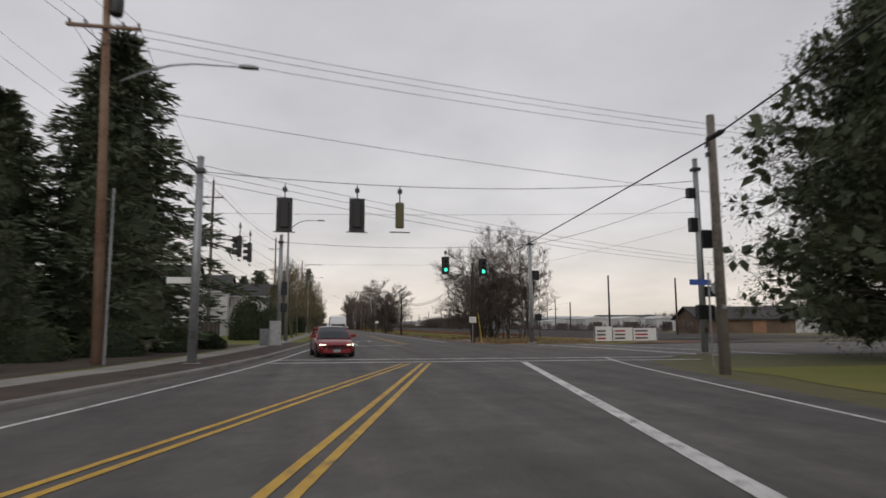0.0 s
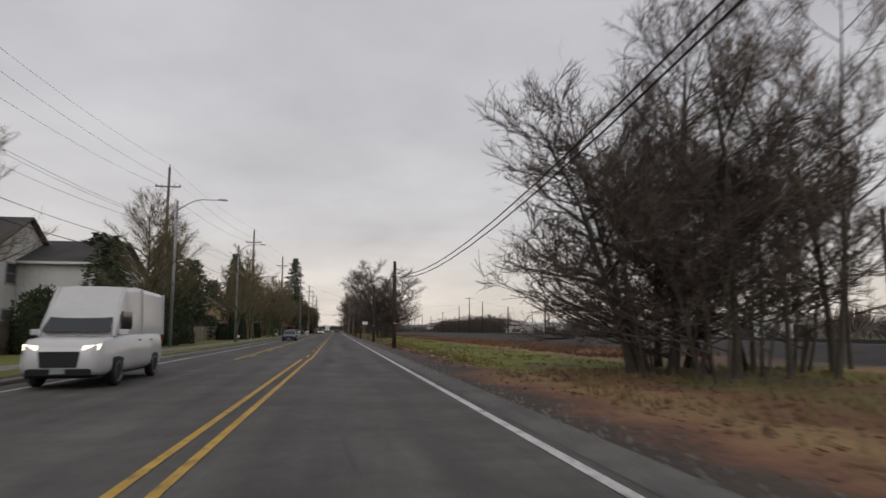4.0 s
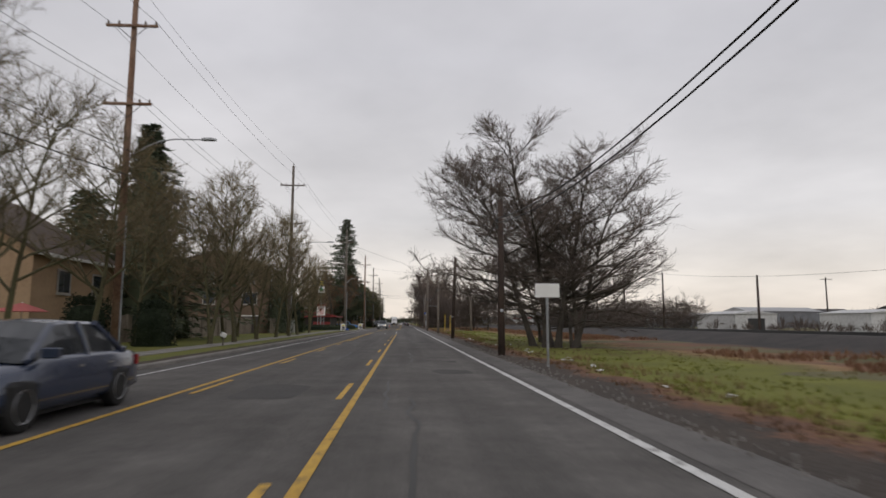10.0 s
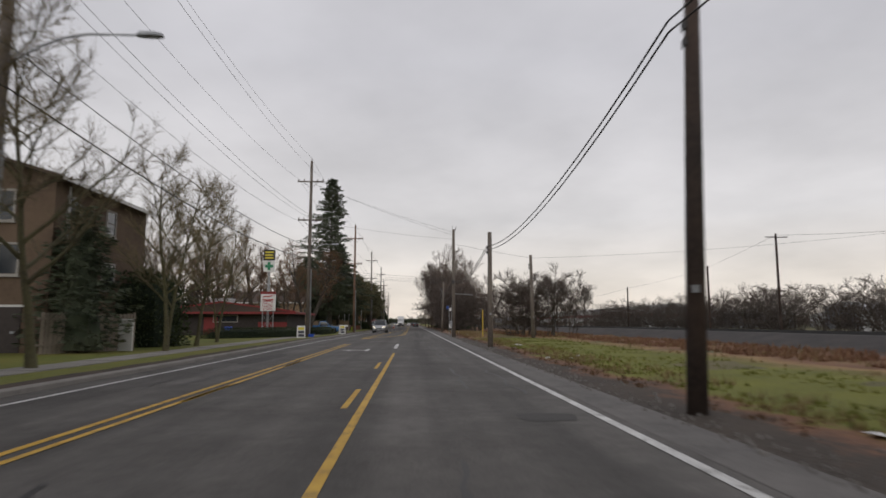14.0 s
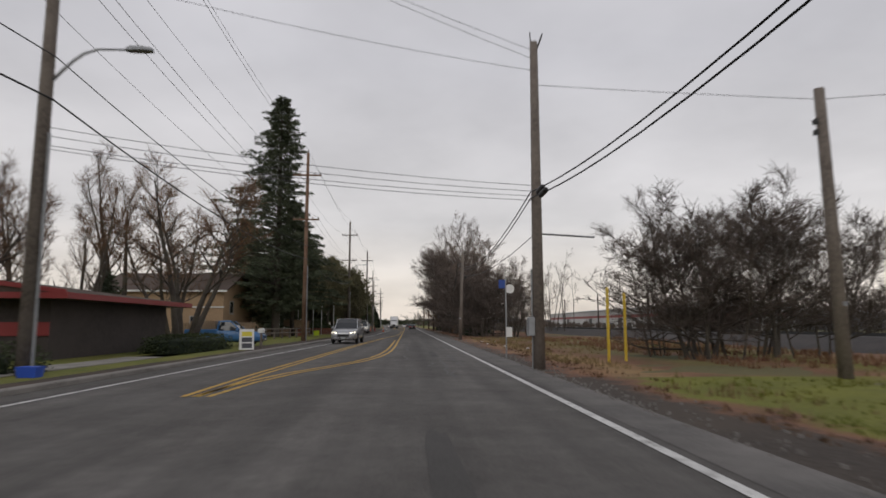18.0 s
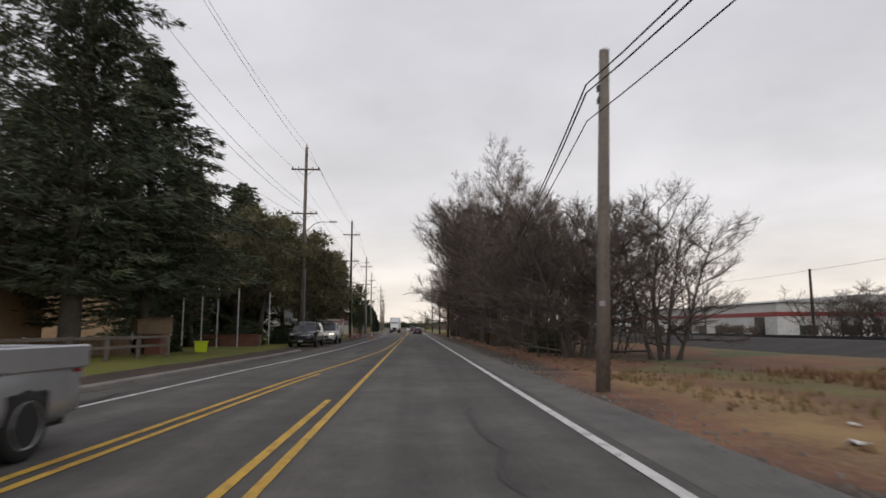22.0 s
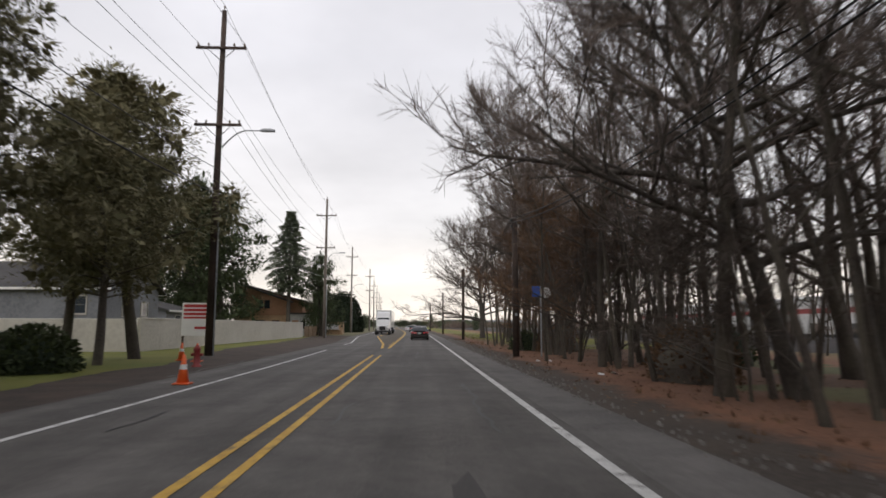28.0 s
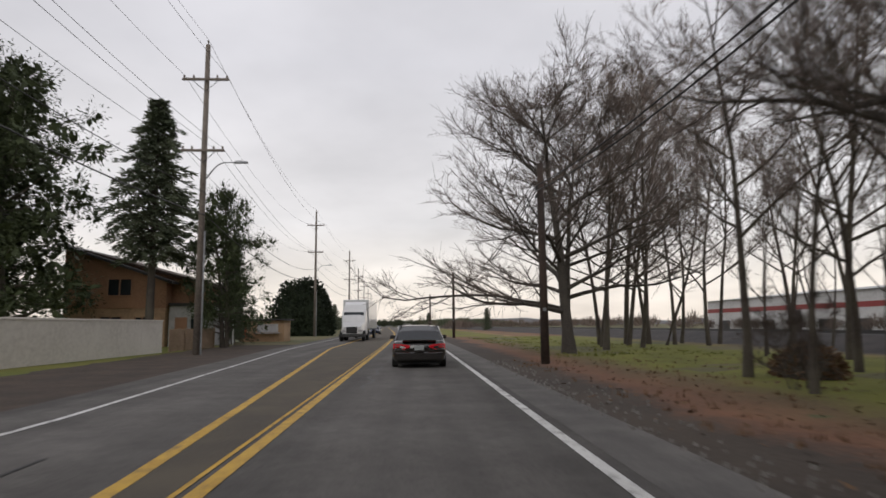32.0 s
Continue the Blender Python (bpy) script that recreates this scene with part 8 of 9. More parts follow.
car("black full-size estate truck parked off the edge of the road", -6.7, 311.3, P_black, 5.5, 2.0, 1.9, "suv", 180, False, category="truck", group="parked vehicles")
car("dark blue sedan far off in the opposite lane", -3.4, 478.0, P_blue, 4.7, 1.82, 1.45, "sedan", 180, False, group=G_on)
car("black sedan ahead with glowing red tail lamps", 2.05, 393.0, P_maroon, 4.85, 1.85, 1.46, "sedan", 0, False, True, group=G_on)
car("dark sport utility vehicle far ahead in the lane", 1.9, 470.0, P_black, 4.7, 1.85, 1.7, "suv", 0, False, True, group=G_on)
car("white sedan far ahead in the lane", 1.9, 520.0, P_white, 4.6, 1.8, 1.45, "sedan", 0, False, True, group=G_on)
car("silver car far off in the opposite lane", -4.6, 540.0, P_silver, 4.6, 1.8, 1.5, "sedan", 180, True, group=G_on)
car("white car parked behind the fence", -18.3, 211.0, P_white, 4.5, 1.8, 1.5, "wagon", 120, False, group="parked vehicles")
# white utility truck: pickup cab with a tool body and rack
ut = car("white utility truck with tool bins and a ladder rack", -6.4, 320.6, P_white, 5.9, 1.98, 1.9, "pickup", 180, True, category="utility truck", group="parked vehicles", name="utility_truck")
part("tool_bin", Shape().box(-1.0, -2.9, 0.75, -0.62, -0.45, 1.5, 0.02), P_white, ut)
part("tool_bin", Shape().box(0.62, -2.9, 0.75, 1.0, -0.45, 1.5, 0.02), P_white, ut)
for yy in (-2.7, -0.6):
    part("rack_post", Shape().tube([(-0.85, yy, 1.5), (-0.85, yy, 2.05), (0.85, yy, 2.05), (0.85, yy, 1.5)], 0.03, 5), M_steel, ut)
part("rack_rail", Shape().tube([(-0.8, -2.8, 2.08), (-0.8, 1.2, 2.08)], 0.03, 5), M_steel, ut)
part("rack_rail", Shape().tube([(0.8, -2.8, 2.08), (0.8, 1.2, 2.08)], 0.03, 5), M_steel, ut)
part("ladder", Shape().box(-0.45, -2.8, 2.1, -0.38, 1.0, 2.16).box(-0.05, -2.8, 2.1, 0.02, 1.0, 2.16), M_chrome, ut)
# old blue flatbed pickup with boxes on it
bp_ = car("old faded blue flatbed pickup parked on the drive", -11.2, 262.6, P_sky, 5.0, 1.75, 1.7, "pickup", -88, False, category="pickup truck", group="parked vehicles")
part("load", Shape().rings([[(-0.75, -2.3, 0.95), (0.75, -2.3, 0.95), (0.75, -0.5, 0.95), (-0.75, -0.5, 0.95)], [(-0.7, -2.1, 1.65), (0.7, -2.1, 1.65), (0.7, -0.6, 1.65), (-0.7, -0.6, 1.65)]]), M_stepw, bp_, "stacked brown boards")
# white lorry far up the road
tr = thing("lorry", "white articulated lorry coming down the road", "lorry", G_on, (-3.6 + bend(432), 432.0, 0), 180)
part("cab", Shape().rings([section(1.2, 0.5, 2.7, 0.0, 0.94), section(1.22, 0.5, 2.9, 0.6, 0.94), section(1.2, 0.5, 2.85, 1.6, 0.94), section(1.1, 0.5, 1.75, 2.4, 0.9), section(0.95, 0.55, 1.6, 3.6, 0.88), section(0.85, 0.6, 1.35, 3.9, 0.85)]), P_white, tr)
part("roof_fairing", Shape().rings([[(-1.1, 0.0, 2.8), (1.1, 0.0, 2.8), (1.0, 0.0, 3.8), (-1.0, 0.0, 3.8)], [(-1.1, 1.5, 2.8), (1.1, 1.5, 2.8), (0.95, 0.8, 3.5), (-0.95, 0.8, 3.5)]]), P_white, tr)
part("windscreen", Shape().rings([[(-0.98, 1.62, 1.85), (0.98, 1.62, 1.85), (0.95, 1.3, 2.72), (-0.95, 1.3, 2.72)], [(-0.98, 2.2, 1.80), (0.98, 2.2, 1.80), (0.95, 1.75, 2.75), (-0.95, 1.75, 2.75)]]), M_cglass, tr, "dark windscreen")
part("grille", Shape().box(-0.5, 3.88, 0.75, 0.5, 3.95, 1.35), M_black, tr, "black grille")
part("bumper", Shape().box(-1.2, 3.75, 0.4, 1.2, 4.0, 0.7, 0.05), M_bolt, tr, "dark bumper")
part("trailer", Shape().box(-1.28, -14.5, 1.15, 1.28, -0.4, 4.05, 0.04), P_white, tr, "long white box trailer")
for sx in (-1, 1):
    part("headlamp", Shape().box(min(sx * 0.6, sx * 1.0), 3.84, 0.85, max(sx * 0.6, sx * 1.0), 3.93, 1.08, 0.02), M_headoff, tr)
    for yy in (2.9, -0.6, -1.8, -12.0, -13.2):
        wheel(tr, sx * 1.05, yy, 0.5, 0.3)

# ---------------------------------------------------------------- signs and small things


M_greyp = paint("grey_print", (0.28, 0.28, 0.30), 0.6)


def sheet_sign(name, x, y, z0, w, h, label, post_h=None, turn=0, mat=M_sign_w, posts=1, bars=(), barm=M_bar, post_m=M_steel, group="", pr=0.035):
    root = thing(name, label, "sign", group, (x + bend(y), y, 0), turn)
    top = post_h or z0 + h
    for k in range(posts):
        px_ = 0 if posts == 1 else (-w / 2 + 0.08 + k * (w - 0.16) / (posts - 1))
        part("post", Shape().box(px_ - pr, 0.0, -0.3, px_ + pr, 2 * pr, top, 0.006), post_m, root)
    bd = part("panel", Shape().box(-w / 2, -0.03, z0, w / 2, -0.004, z0 + h, 0.006), mat, root)
    for u0, v0, u1, v1 in bars:
        part("print_bar", Shape().box(-w / 2 + u0 * w, -0.036, z0 + v0 * h, -w / 2 + u1 * w, -0.03, z0 + v1 * h), barm, bd)
    return root


sheet_sign("blank_sign", 5.58, 150.9, 2.25, 0.80, 0.45, "blank pale sign seen from behind on one post", 2.6, 0, M_sign_w)
sheet_sign("small_sign", 5.62, 52.45, 1.72, 0.62, 0.5, "small white notice on the wooden pole", 1.8, 0, M_sign_w, bars=((0.12, 0.68, 0.4, 0.78), (0.46, 0.62, 0.56, 0.86), (0.12, 0.46, 0.88, 0.51), (0.12, 0.3, 0.8, 0.35), (0.12, 0.16, 0.84, 0.21)), barm=M_greyp)
sheet_sign("board_sign", -13.7, 300.2, 1.15, 2.2, 0.85, "wide weathered tan board sign on two posts", 2.1, 14, M_stepw, 2, post_m=M_trim, pr=0.06)
sheet_sign("board_sign", -10.6, 362.6, 0.85, 1.75, 1.85, "tall white board sign with red and blue printing", 2.7, 6, M_sign_w, 2, bars=((0.05, 0.86, 0.95, 0.95), (0.05, 0.74, 0.95, 0.82), (0.05, 0.62, 0.9, 0.70), (0.05, 0.52, 0.85, 0.58), (0.4, 0.2, 0.9, 0.28)), barm=M_barr, post_m=M_poled, pr=0.05)
for (x, y, t) in ((-9.0, 233.6, 14), (-7.6, 253.6, 20)):
    root = thing("sandwich_board", "white folding pavement sign with dark panels", "sign", "folding pavement signs", (x, y, 0.02), t)
    for sgn in (-1, 1):
        s = Shape().rings([[(-0.36, sgn * 0.32, 0.0), (0.36, sgn * 0.32, 0.0), (0.36, sgn * 0.35, 0.0), (-0.36, sgn * 0.35, 0.0)], [(-0.36, sgn * 0.02, 1.15), (0.36, sgn * 0.02, 1.15), (0.36, sgn * 0.05, 1.15), (-0.36, sgn * 0.05, 1.15)]])
        lf = part("leaf", s, M_trim, root)
        for k in range(3):
            za, zb_ = 0.18 + k * 0.3, 0.42 + k * 0.3
            ya, yb = sgn * (0.356 - 0.30 * za / 1.15), sgn * (0.356 - 0.30 * zb_ / 1.15)
            part("print_bar", Shape().quad((-0.26, ya, za), (0.26, ya, za), (0.26, yb, zb_), (-0.26, yb, zb_)), M_yprint if k == 2 else M_bar, lf)
# bus stop flag and round disc
bs = thing("bus_stop", "slim bus stop pole with a blue flag and pale disc", "bus stop", "", (4.92, 246.2, 0))
part("post", Shape().tube([(0, 0, -0.2), (0, 0, 3.35)], 0.03, 8), M_steel, bs)
part("flag", Shape().box(-0.3, -0.02, 2.92, -0.03, 0.02, 3.28, 0.01), M_sign_blue, bs, "blue flag sign")
part("disc", Shape().tube([(0.17, -0.02, 2.9), (0.17, 0.02, 2.9)], 0.19, 20), M_sign_w, bs, "pale round disc")
part("timetable", Shape().box(-0.02, -0.08, 0.9, 0.24, -0.03, 1.3, 0.01), M_sign_w, bs, "white timetable case")
bs2 = thing("street_sign", "blue street name sign and round disc on a post", "sign", "", (6.6, 20.2, 0))
part("post", Shape().tube([(0, 0, -0.2), (0, 0, 3.3)], 0.035, 8), M_steel, bs2)
part("name_blade", Shape().box(-0.75, -0.015, 2.85, 0.1, 0.015, 3.05), M_sign_blue, bs2, "blue name blade")
part("disc", Shape().tube([(0.32, -0.02, 2.75), (0.32, 0.02, 2.75)], 0.24, 20), M_steel, bs2, "back of a round sign")
bs3 = thing("bus_stop", "blue and white bus stop sign at the edge of the wood", "bus stop", "", (7.6, 356.0, 0))
part("post", Shape().tube([(0, 0, -0.2), (0, 0, 3.3)], 0.035, 8), M_steel, bs3)
part("flag", Shape().box(-0.4, -0.02, 2.8, 0.0, 0.02, 3.3, 0.01), M_sign_blue, bs3, "blue flag sign")
part("disc", Shape().tube([(0.25, -0.02, 3.0), (0.25, 0.02, 3.0)], 0.25, 20), M_sign_w, bs3, "pale round disc")
# street name blades on the corner steel pole
single("name_blade", Shape().box(-12.75, 24.55, 3.05, -11.85, 24.58, 3.28, 0.005), M_sign_w, "white street name sign on the signal pole", "sign")
# yellow guy guards and gate posts
for x, y, t, hh in ((6.3, 51.9, -8, 2.5), (14.9, 17.4, -12, 3.2)):
    single("guy_guard", Shape().tube([(0, 0, -0.1), (math.sin(radians(t)) * hh, 0, hh)], 0.028, 8), paint("yellow_guard", (0.62, 0.42, 0.03), 0.5) if x < 10 else M_pole, "slanting guy wire guard tube", "guy guard", at=(x, y, 0))
M_gate = paint("yellow_gate_paint", (0.55, 0.38, 0.03), 0.5)
for x, y, hh in ((8.3, 243.3, 2.75), (9.3, 244.3, 2.6)):
    single("gate_post", Shape().tube([(0, 0, -0.3), (0, 0, hh), (0, 0, hh + 0.05)], [0.055, 0.055, 0.03], 10), M_gate, "tall yellow steel gate post", "post", "yellow gate posts", at=(x, y, 0))
# cabinets and bins
def cabinet(x, y, w, d, h, label, turn=0, mat=M_steel):
    root = thing("utility_cabinet", label, "cabinet", "utility cabinets", (x, y, 0.1), turn)
    part("plinth", Shape().box(-w / 2 - 0.06, -d / 2 - 0.06, -0.2, w / 2 + 0.06, d / 2 + 0.06, 0.06), M_conc, root)
    part("body", Shape().box(-w / 2, -d / 2, 0.06, w / 2, d / 2, h, 0.025), mat, root)
    part("door", Shape().box(-w / 2 + 0.05, -d / 2 - 0.015, 0.14, w / 2 - 0.05, -d / 2 + 0.005, h - 0.1), mat, root)
    part("door_handle", Shape().box(w / 2 - 0.16, -d / 2 - 0.04, h * 0.5, w / 2 - 0.12, -d / 2 - 0.01, h * 0.5 + 0.14), M_bolt, root)
cabinet(-10.3, 45.0, 0.75, 0.55, 1.75, "tall pale grey signal control cabinet", 10, M_wareh)
cabinet(-11.2, 47.0, 0.6, 0.5, 1.2, "grey utility cabinet beside the signal pole", 10)
single("recycling_bin", Shape().box(-0.3, -0.35, 0, 0.3, 0.35, 0.95, 0.05), M_bluep, "blue plastic recycling bin by the restaurant", "bin", at=(-17.2, 240.0, 0.1))
single("recycling_bin", Shape().rings([[(-0.2, -0.15, 0), (0.2, -0.15, 0), (0.2, 0.15, 0), (-0.2, 0.15, 0)], [(-0.26, -0.2, 0.36), (0.26, -0.2, 0.36), (0.26, 0.2, 0.36), (-0.26, 0.2, 0.36)]]), M_bluep, "blue plastic crate at the foot of the pole", "crate", at=(-8.55, 236.5, 0.02))
for x, y in ((7.9, 314.6), (8.5, 315.2)):
    single("plastic_crate", Shape().rings([[(-0.22, -0.16, 0), (0.22, -0.16, 0), (0.22, 0.16, 0), (-0.22, 0.16, 0)], [(-0.27, -0.2, 0.34), (0.27, -0.2, 0.34), (0.27, 0.2, 0.34), (-0.27, 0.2, 0.34)]]), M_bluep, "discarded blue plastic crate in the leaves", "crate", "blue crates", at=(x, y, 0.0), turn=30)
mb = thing("mailbox", "white metal mailbox on a wooden post", "mailbox", "", (-7.3, 255.6, 0))
part("post", Shape().box(-0.06, -0.06, -0.3, 0.06, 0.06, 0.95, 0.01), M_pole, mb)
part("box", Shape().rings([[(-0.1 * k, -0.28, 0.95), (0.1 * k, -0.28, 0.95), (0.12 * k, -0.28, 1.12), (0.06 * k, -0.28, 1.2), (-0.06 * k, -0.28, 1.2), (-0.12 * k, -0.28, 1.12)] for k in (1.2,)] + [[(-0.12, 0.28, 0.95), (0.12, 0.28, 0.95), (0.144, 0.28, 1.12), (0.072, 0.28, 1.2), (-0.072, 0.28, 1.2), (-0.144, 0.28, 1.12)]]), M_trim, mb)
for x, y, t in ((-9.0, 165.8, 20), (-9.6, 127.2, 0)):
    mb = thing("mailbox", "small white mailbox tilted on its post", "mailbox", "roadside mailboxes", (x, y, 0.1), t)
    part("post", Shape().tube([(0, 0, -0.2), (0.05, 0, 0.55)], 0.04, 6), M_pole, mb)
    part("box", Shape().box(-0.12, -0.25, 0.5, 0.18, 0.25, 0.75, 0.03).turned((0, 0, 0.6), 25, "Y"), M_trim, mb)
def cone(x, y):
    root = thing("traffic_cone", "orange traffic cone with a square base", "traffic cone", "traffic cones", (x, y, 0))
    part("base", Shape().box(-0.19, -0.19, 0, 0.19, 0.19, 0.04, 0.01), M_orange, root)
    part("shell", Shape().tube([(0, 0, 0.03), (0, 0, 0.4), (0, 0, 0.72)], [0.145, 0.08, 0.03], 14), M_orange, root, smooth=True)
    part("band", Shape().tube([(0, 0, 0.36), (0, 0, 0.48)], [0.096, 0.076], 14), M_trim, root, "white reflective band")
cone(-3.95, 342.4)
cone(-7.9, 353.0)
cone(-7.0, 352.2)
lm = thing("litter_bin", "lime green plastic tub lying on the verge", "tub", "", (-10.6, 299.4, 0), 20)
part("tub", Shape().rings([[(-0.3, -0.2, 0.02), (0.3, -0.2, 0.02), (0.3, 0.2, 0.02), (-0.3, 0.2, 0.02)], [(-0.36, -0.25, 0.6), (0.36, -0.25, 0.6), (0.36, 0.25, 0.6), (-0.36, 0.25, 0.6)]]), M_lime, lm)
part("rim", Shape().box(-0.39, -0.28, 0.58, 0.39, 0.28, 0.64, 0.01), M_lime, lm)
hy = thing("fire_hydrant", "red fire hydrant on the verge", "fire hydrant", "", (-5.9, 349.0, 0))
part("barrel", Shape().tube([(0, 0, -0.1), (0, 0, 0.05), (0, 0, 0.08), (0, 0, 0.55), (0, 0, 0.6), (0, 0, 0.75)], [0.16, 0.16, 0.11, 0.11, 0.14, 0.04], 14), M_red, hy, smooth=True)
part("outlet", Shape().tube([(-0.2, 0, 0.42), (0.2, 0, 0.42)], 0.055, 10), M_red, hy)
# posts of the tall net behind the brick wall
for x, y in ((-14.0, 305.8), (-13.0, 306.5), (-12.2, 307.3), (-11.3, 309.1), (-16.5, 306.0), (-10.2, 314.0)):
    single("net_post", Shape().tube([(0, 0, -0.2), (0, 0, 4.2)], 0.05, 8), M_wareh, "slim pale metal post behind the wall", "post", "pale metal posts", at=(x, y, 0))
# garden umbrella behind the boards
gu = thing("garden_umbrella", "faded red garden umbrella behind low boards", "umbrella", "", (-16.3, 160.0, 0.1))
part("pole", Shape().tube([(0, 0, 0), (0, 0, 2.2)], 0.025, 6), M_trim, gu)
part("canopy", Shape().tube([(0, 0, 1.75), (0, 0, 1.76), (0, 0, 2.15)], [1.15, 1.15, 0.05], 8), M_pink, gu)
single("low_boards", Shape().box(-19.5, 158.0, 0, -14.6, 158.12, 1.35, 0.02), M_pink, "low reddish painted board screen", "screen")
# banners on the side road fence
bn = thing("banner_fence", "printed vinyl banners tied to a low fence", "banner", "", (0, 0, 0))
for k in range(6):
    part("post", Shape().tube([(14.9 + k * 1.25, 48.45 + k * 0.2, -0.2), (14.9 + k * 1.25, 48.45 + k * 0.2, 1.35)], 0.03, 6), M_steel, bn)
for i, (xa, xb, zz) in enumerate(((15.0, 16.6, 1.35), (16.7, 18.6, 1.25), (18.7, 21.0, 1.2))):
    ya, yb = 48.4 + (xa - 14.9) * 0.16, 48.4 + (xb - 14.9) * 0.16
    v = part("banner", Shape().rings([[(xa, ya - 0.05, 0.15), (xb, yb - 0.05, 0.15), (xb, yb - 0.03, 0.15), (xa, ya - 0.03, 0.15)], [(xa, ya - 0.05, zz), (xb, yb - 0.05, zz), (xb, yb - 0.03, zz), (xa, ya - 0.03, zz)]]), M_sign_w, bn, "white printed banner")
    for k in range(3):
        z0 = 0.3 + k * 0.3
        part("print_bar", Shape().quad((xa + 0.15, ya - 0.055, z0), (xb - 0.15, yb - 0.058, z0), (xb - 0.15, yb - 0.058, z0 + 0.14), (xa + 0.15, ya - 0.055, z0 + 0.14)), (M_barr, M_bar, M_brownleaf)[(i + k) % 3], v)

# ---------------------------------------------------------------- across the field
barn = thing("barn", "low red-brown barn with a dark roof", "barn", "", (58, 100, 0), -6)
part("wall", Shape().rings([[(0, 0, -0.2), (0, 9, -0.2), (0, 9, 2.6), (0, 4.5, 4.6), (0, 0, 2.6)], [(18, 0, -0.2), (18, 9, -0.2), (18, 9, 2.6), (18, 4.5, 4.6), (18, 0, 2.6)]]), M_sidb, barn)
part("roof", Shape().rings([[(-0.6, -0.7, 2.35), (-0.6, 4.5, 4.65), (-0.6, 4.5, 4.85), (-0.6, -0.7, 2.55)], [(18.6, -0.7, 2.35), (18.6, 4.5, 4.65), (18.6, 4.5, 4.85), (18.6, -0.7, 2.55)]]).rings([[(-0.6, 9.7, 2.35), (-0.6, 4.5, 4.65), (-0.6, 4.5, 4.85), (-0.6, 9.7, 2.55)], [(18.6, 9.7, 2.35), (18.6, 4.5, 4.65), (18.6, 4.5, 4.85), (18.6, 9.7, 2.55)]]), M_roof, barn)
part("door", Shape().box(10, -0.06, 0, 12.5, 0.02, 2.2), M_sido, barn, "wide plank door")
part("lean_to", Shape().box(18, 1, -0.2, 30, 8, 2.6).box(17.8, 0.6, 2.6, 30.4, 8.4, 2.85), M_wareh, barn, "pale lean-to shed")
wh = thing("warehouse", "long white warehouse with a red stripe and dark doors", "warehouse", "", (66, 372, 0), 0)
part("wall", Shape().box(0, 0, -0.2, 34, 130, 6.0), M_wareh, wh)
part("roof", Shape().rings([[(-0.5, y, 6.0), (34.5, y, 6.0), (17, y, 7.6)] for y in (-0.6, 130.6)]), M_wroof, wh, "shallow metal roof")
part("stripe", Shape().box(-0.06, 0, 3.5, 0, 130, 4.3).box(0, -0.06, 3.5, 34, 0, 4.3), M_red, wh, "red painted stripe")
for k in range(16):
    part("dock_door", Shape().box(-0.08, 4 + k * 7.8, 0.2, 0.02, 7.4 + k * 7.8, 1.9 if k % 4 else 3.4), M_bolt, wh, "dark loading door")
for k in range(4):
    part("dock_door", Shape().box(4 + k * 7.8, -0.08, 0.2, 7.4 + k * 7.8, 0.02, 1.9), M_bolt, wh, "dark loading door")
fr2 = random.Random(21)
for k in range(14):
    x, y = 95 + fr2.random() * 120, 110 + k * 26 + fr2.random() * 10
    w, d, hh = fr2.uniform(12, 30), fr2.uniform(10, 22), fr2.uniform(3, 5.5)
    root = thing("shed", "distant pale industrial shed beyond the railway", "shed", "distant sheds", (x, y, 0), fr2.uniform(-8, 8))
    part("wall", Shape().box(0, 0, -0.2, w, d, hh), M_wareh if k % 2 else M_sidg, root)
    part("roof", Shape().rings([[(-0.4, -0.4, hh), (-0.4, d + 0.4, hh), (-0.4, d / 2, hh + 1.4)], [(w + 0.4, -0.4, hh), (w + 0.4, d + 0.4, hh), (w + 0.4, d / 2, hh + 1.4)]]), M_wroof if k % 3 else M_roof, root)
    part("door", Shape().box(-0.06, d * 0.3, 0, 0.02, d * 0.6, hh * 0.7), M_bolt, root)
for x, y, w, d in ((64, 162, 7, 9), (73, 160, 8, 9), (83, 158, 7, 9), (66, 250, 9, 14), (80, 232, 10, 12)):
    root = thing("shed", "low white shed beyond the railway", "shed", "distant sheds", (x, y, 0), 4)
    part("wall", Shape().box(0, 0, -0.2, w, d, 3.3), M_wareh, root)
    part("roof", Shape().rings([[(-0.3, -0.3, 3.3), (w + 0.3, -0.3, 3.3), (w / 2, -0.3, 4.0)], [(-0.3, d + 0.3, 3.3), (w + 0.3, d + 0.3, 3.3), (w / 2, d + 0.3, 4.0)]]), M_wareh, root)
    part("door", Shape().box(w * 0.3, -0.05, 0, w * 0.7, 0.02, 2.4), M_bolt, root)
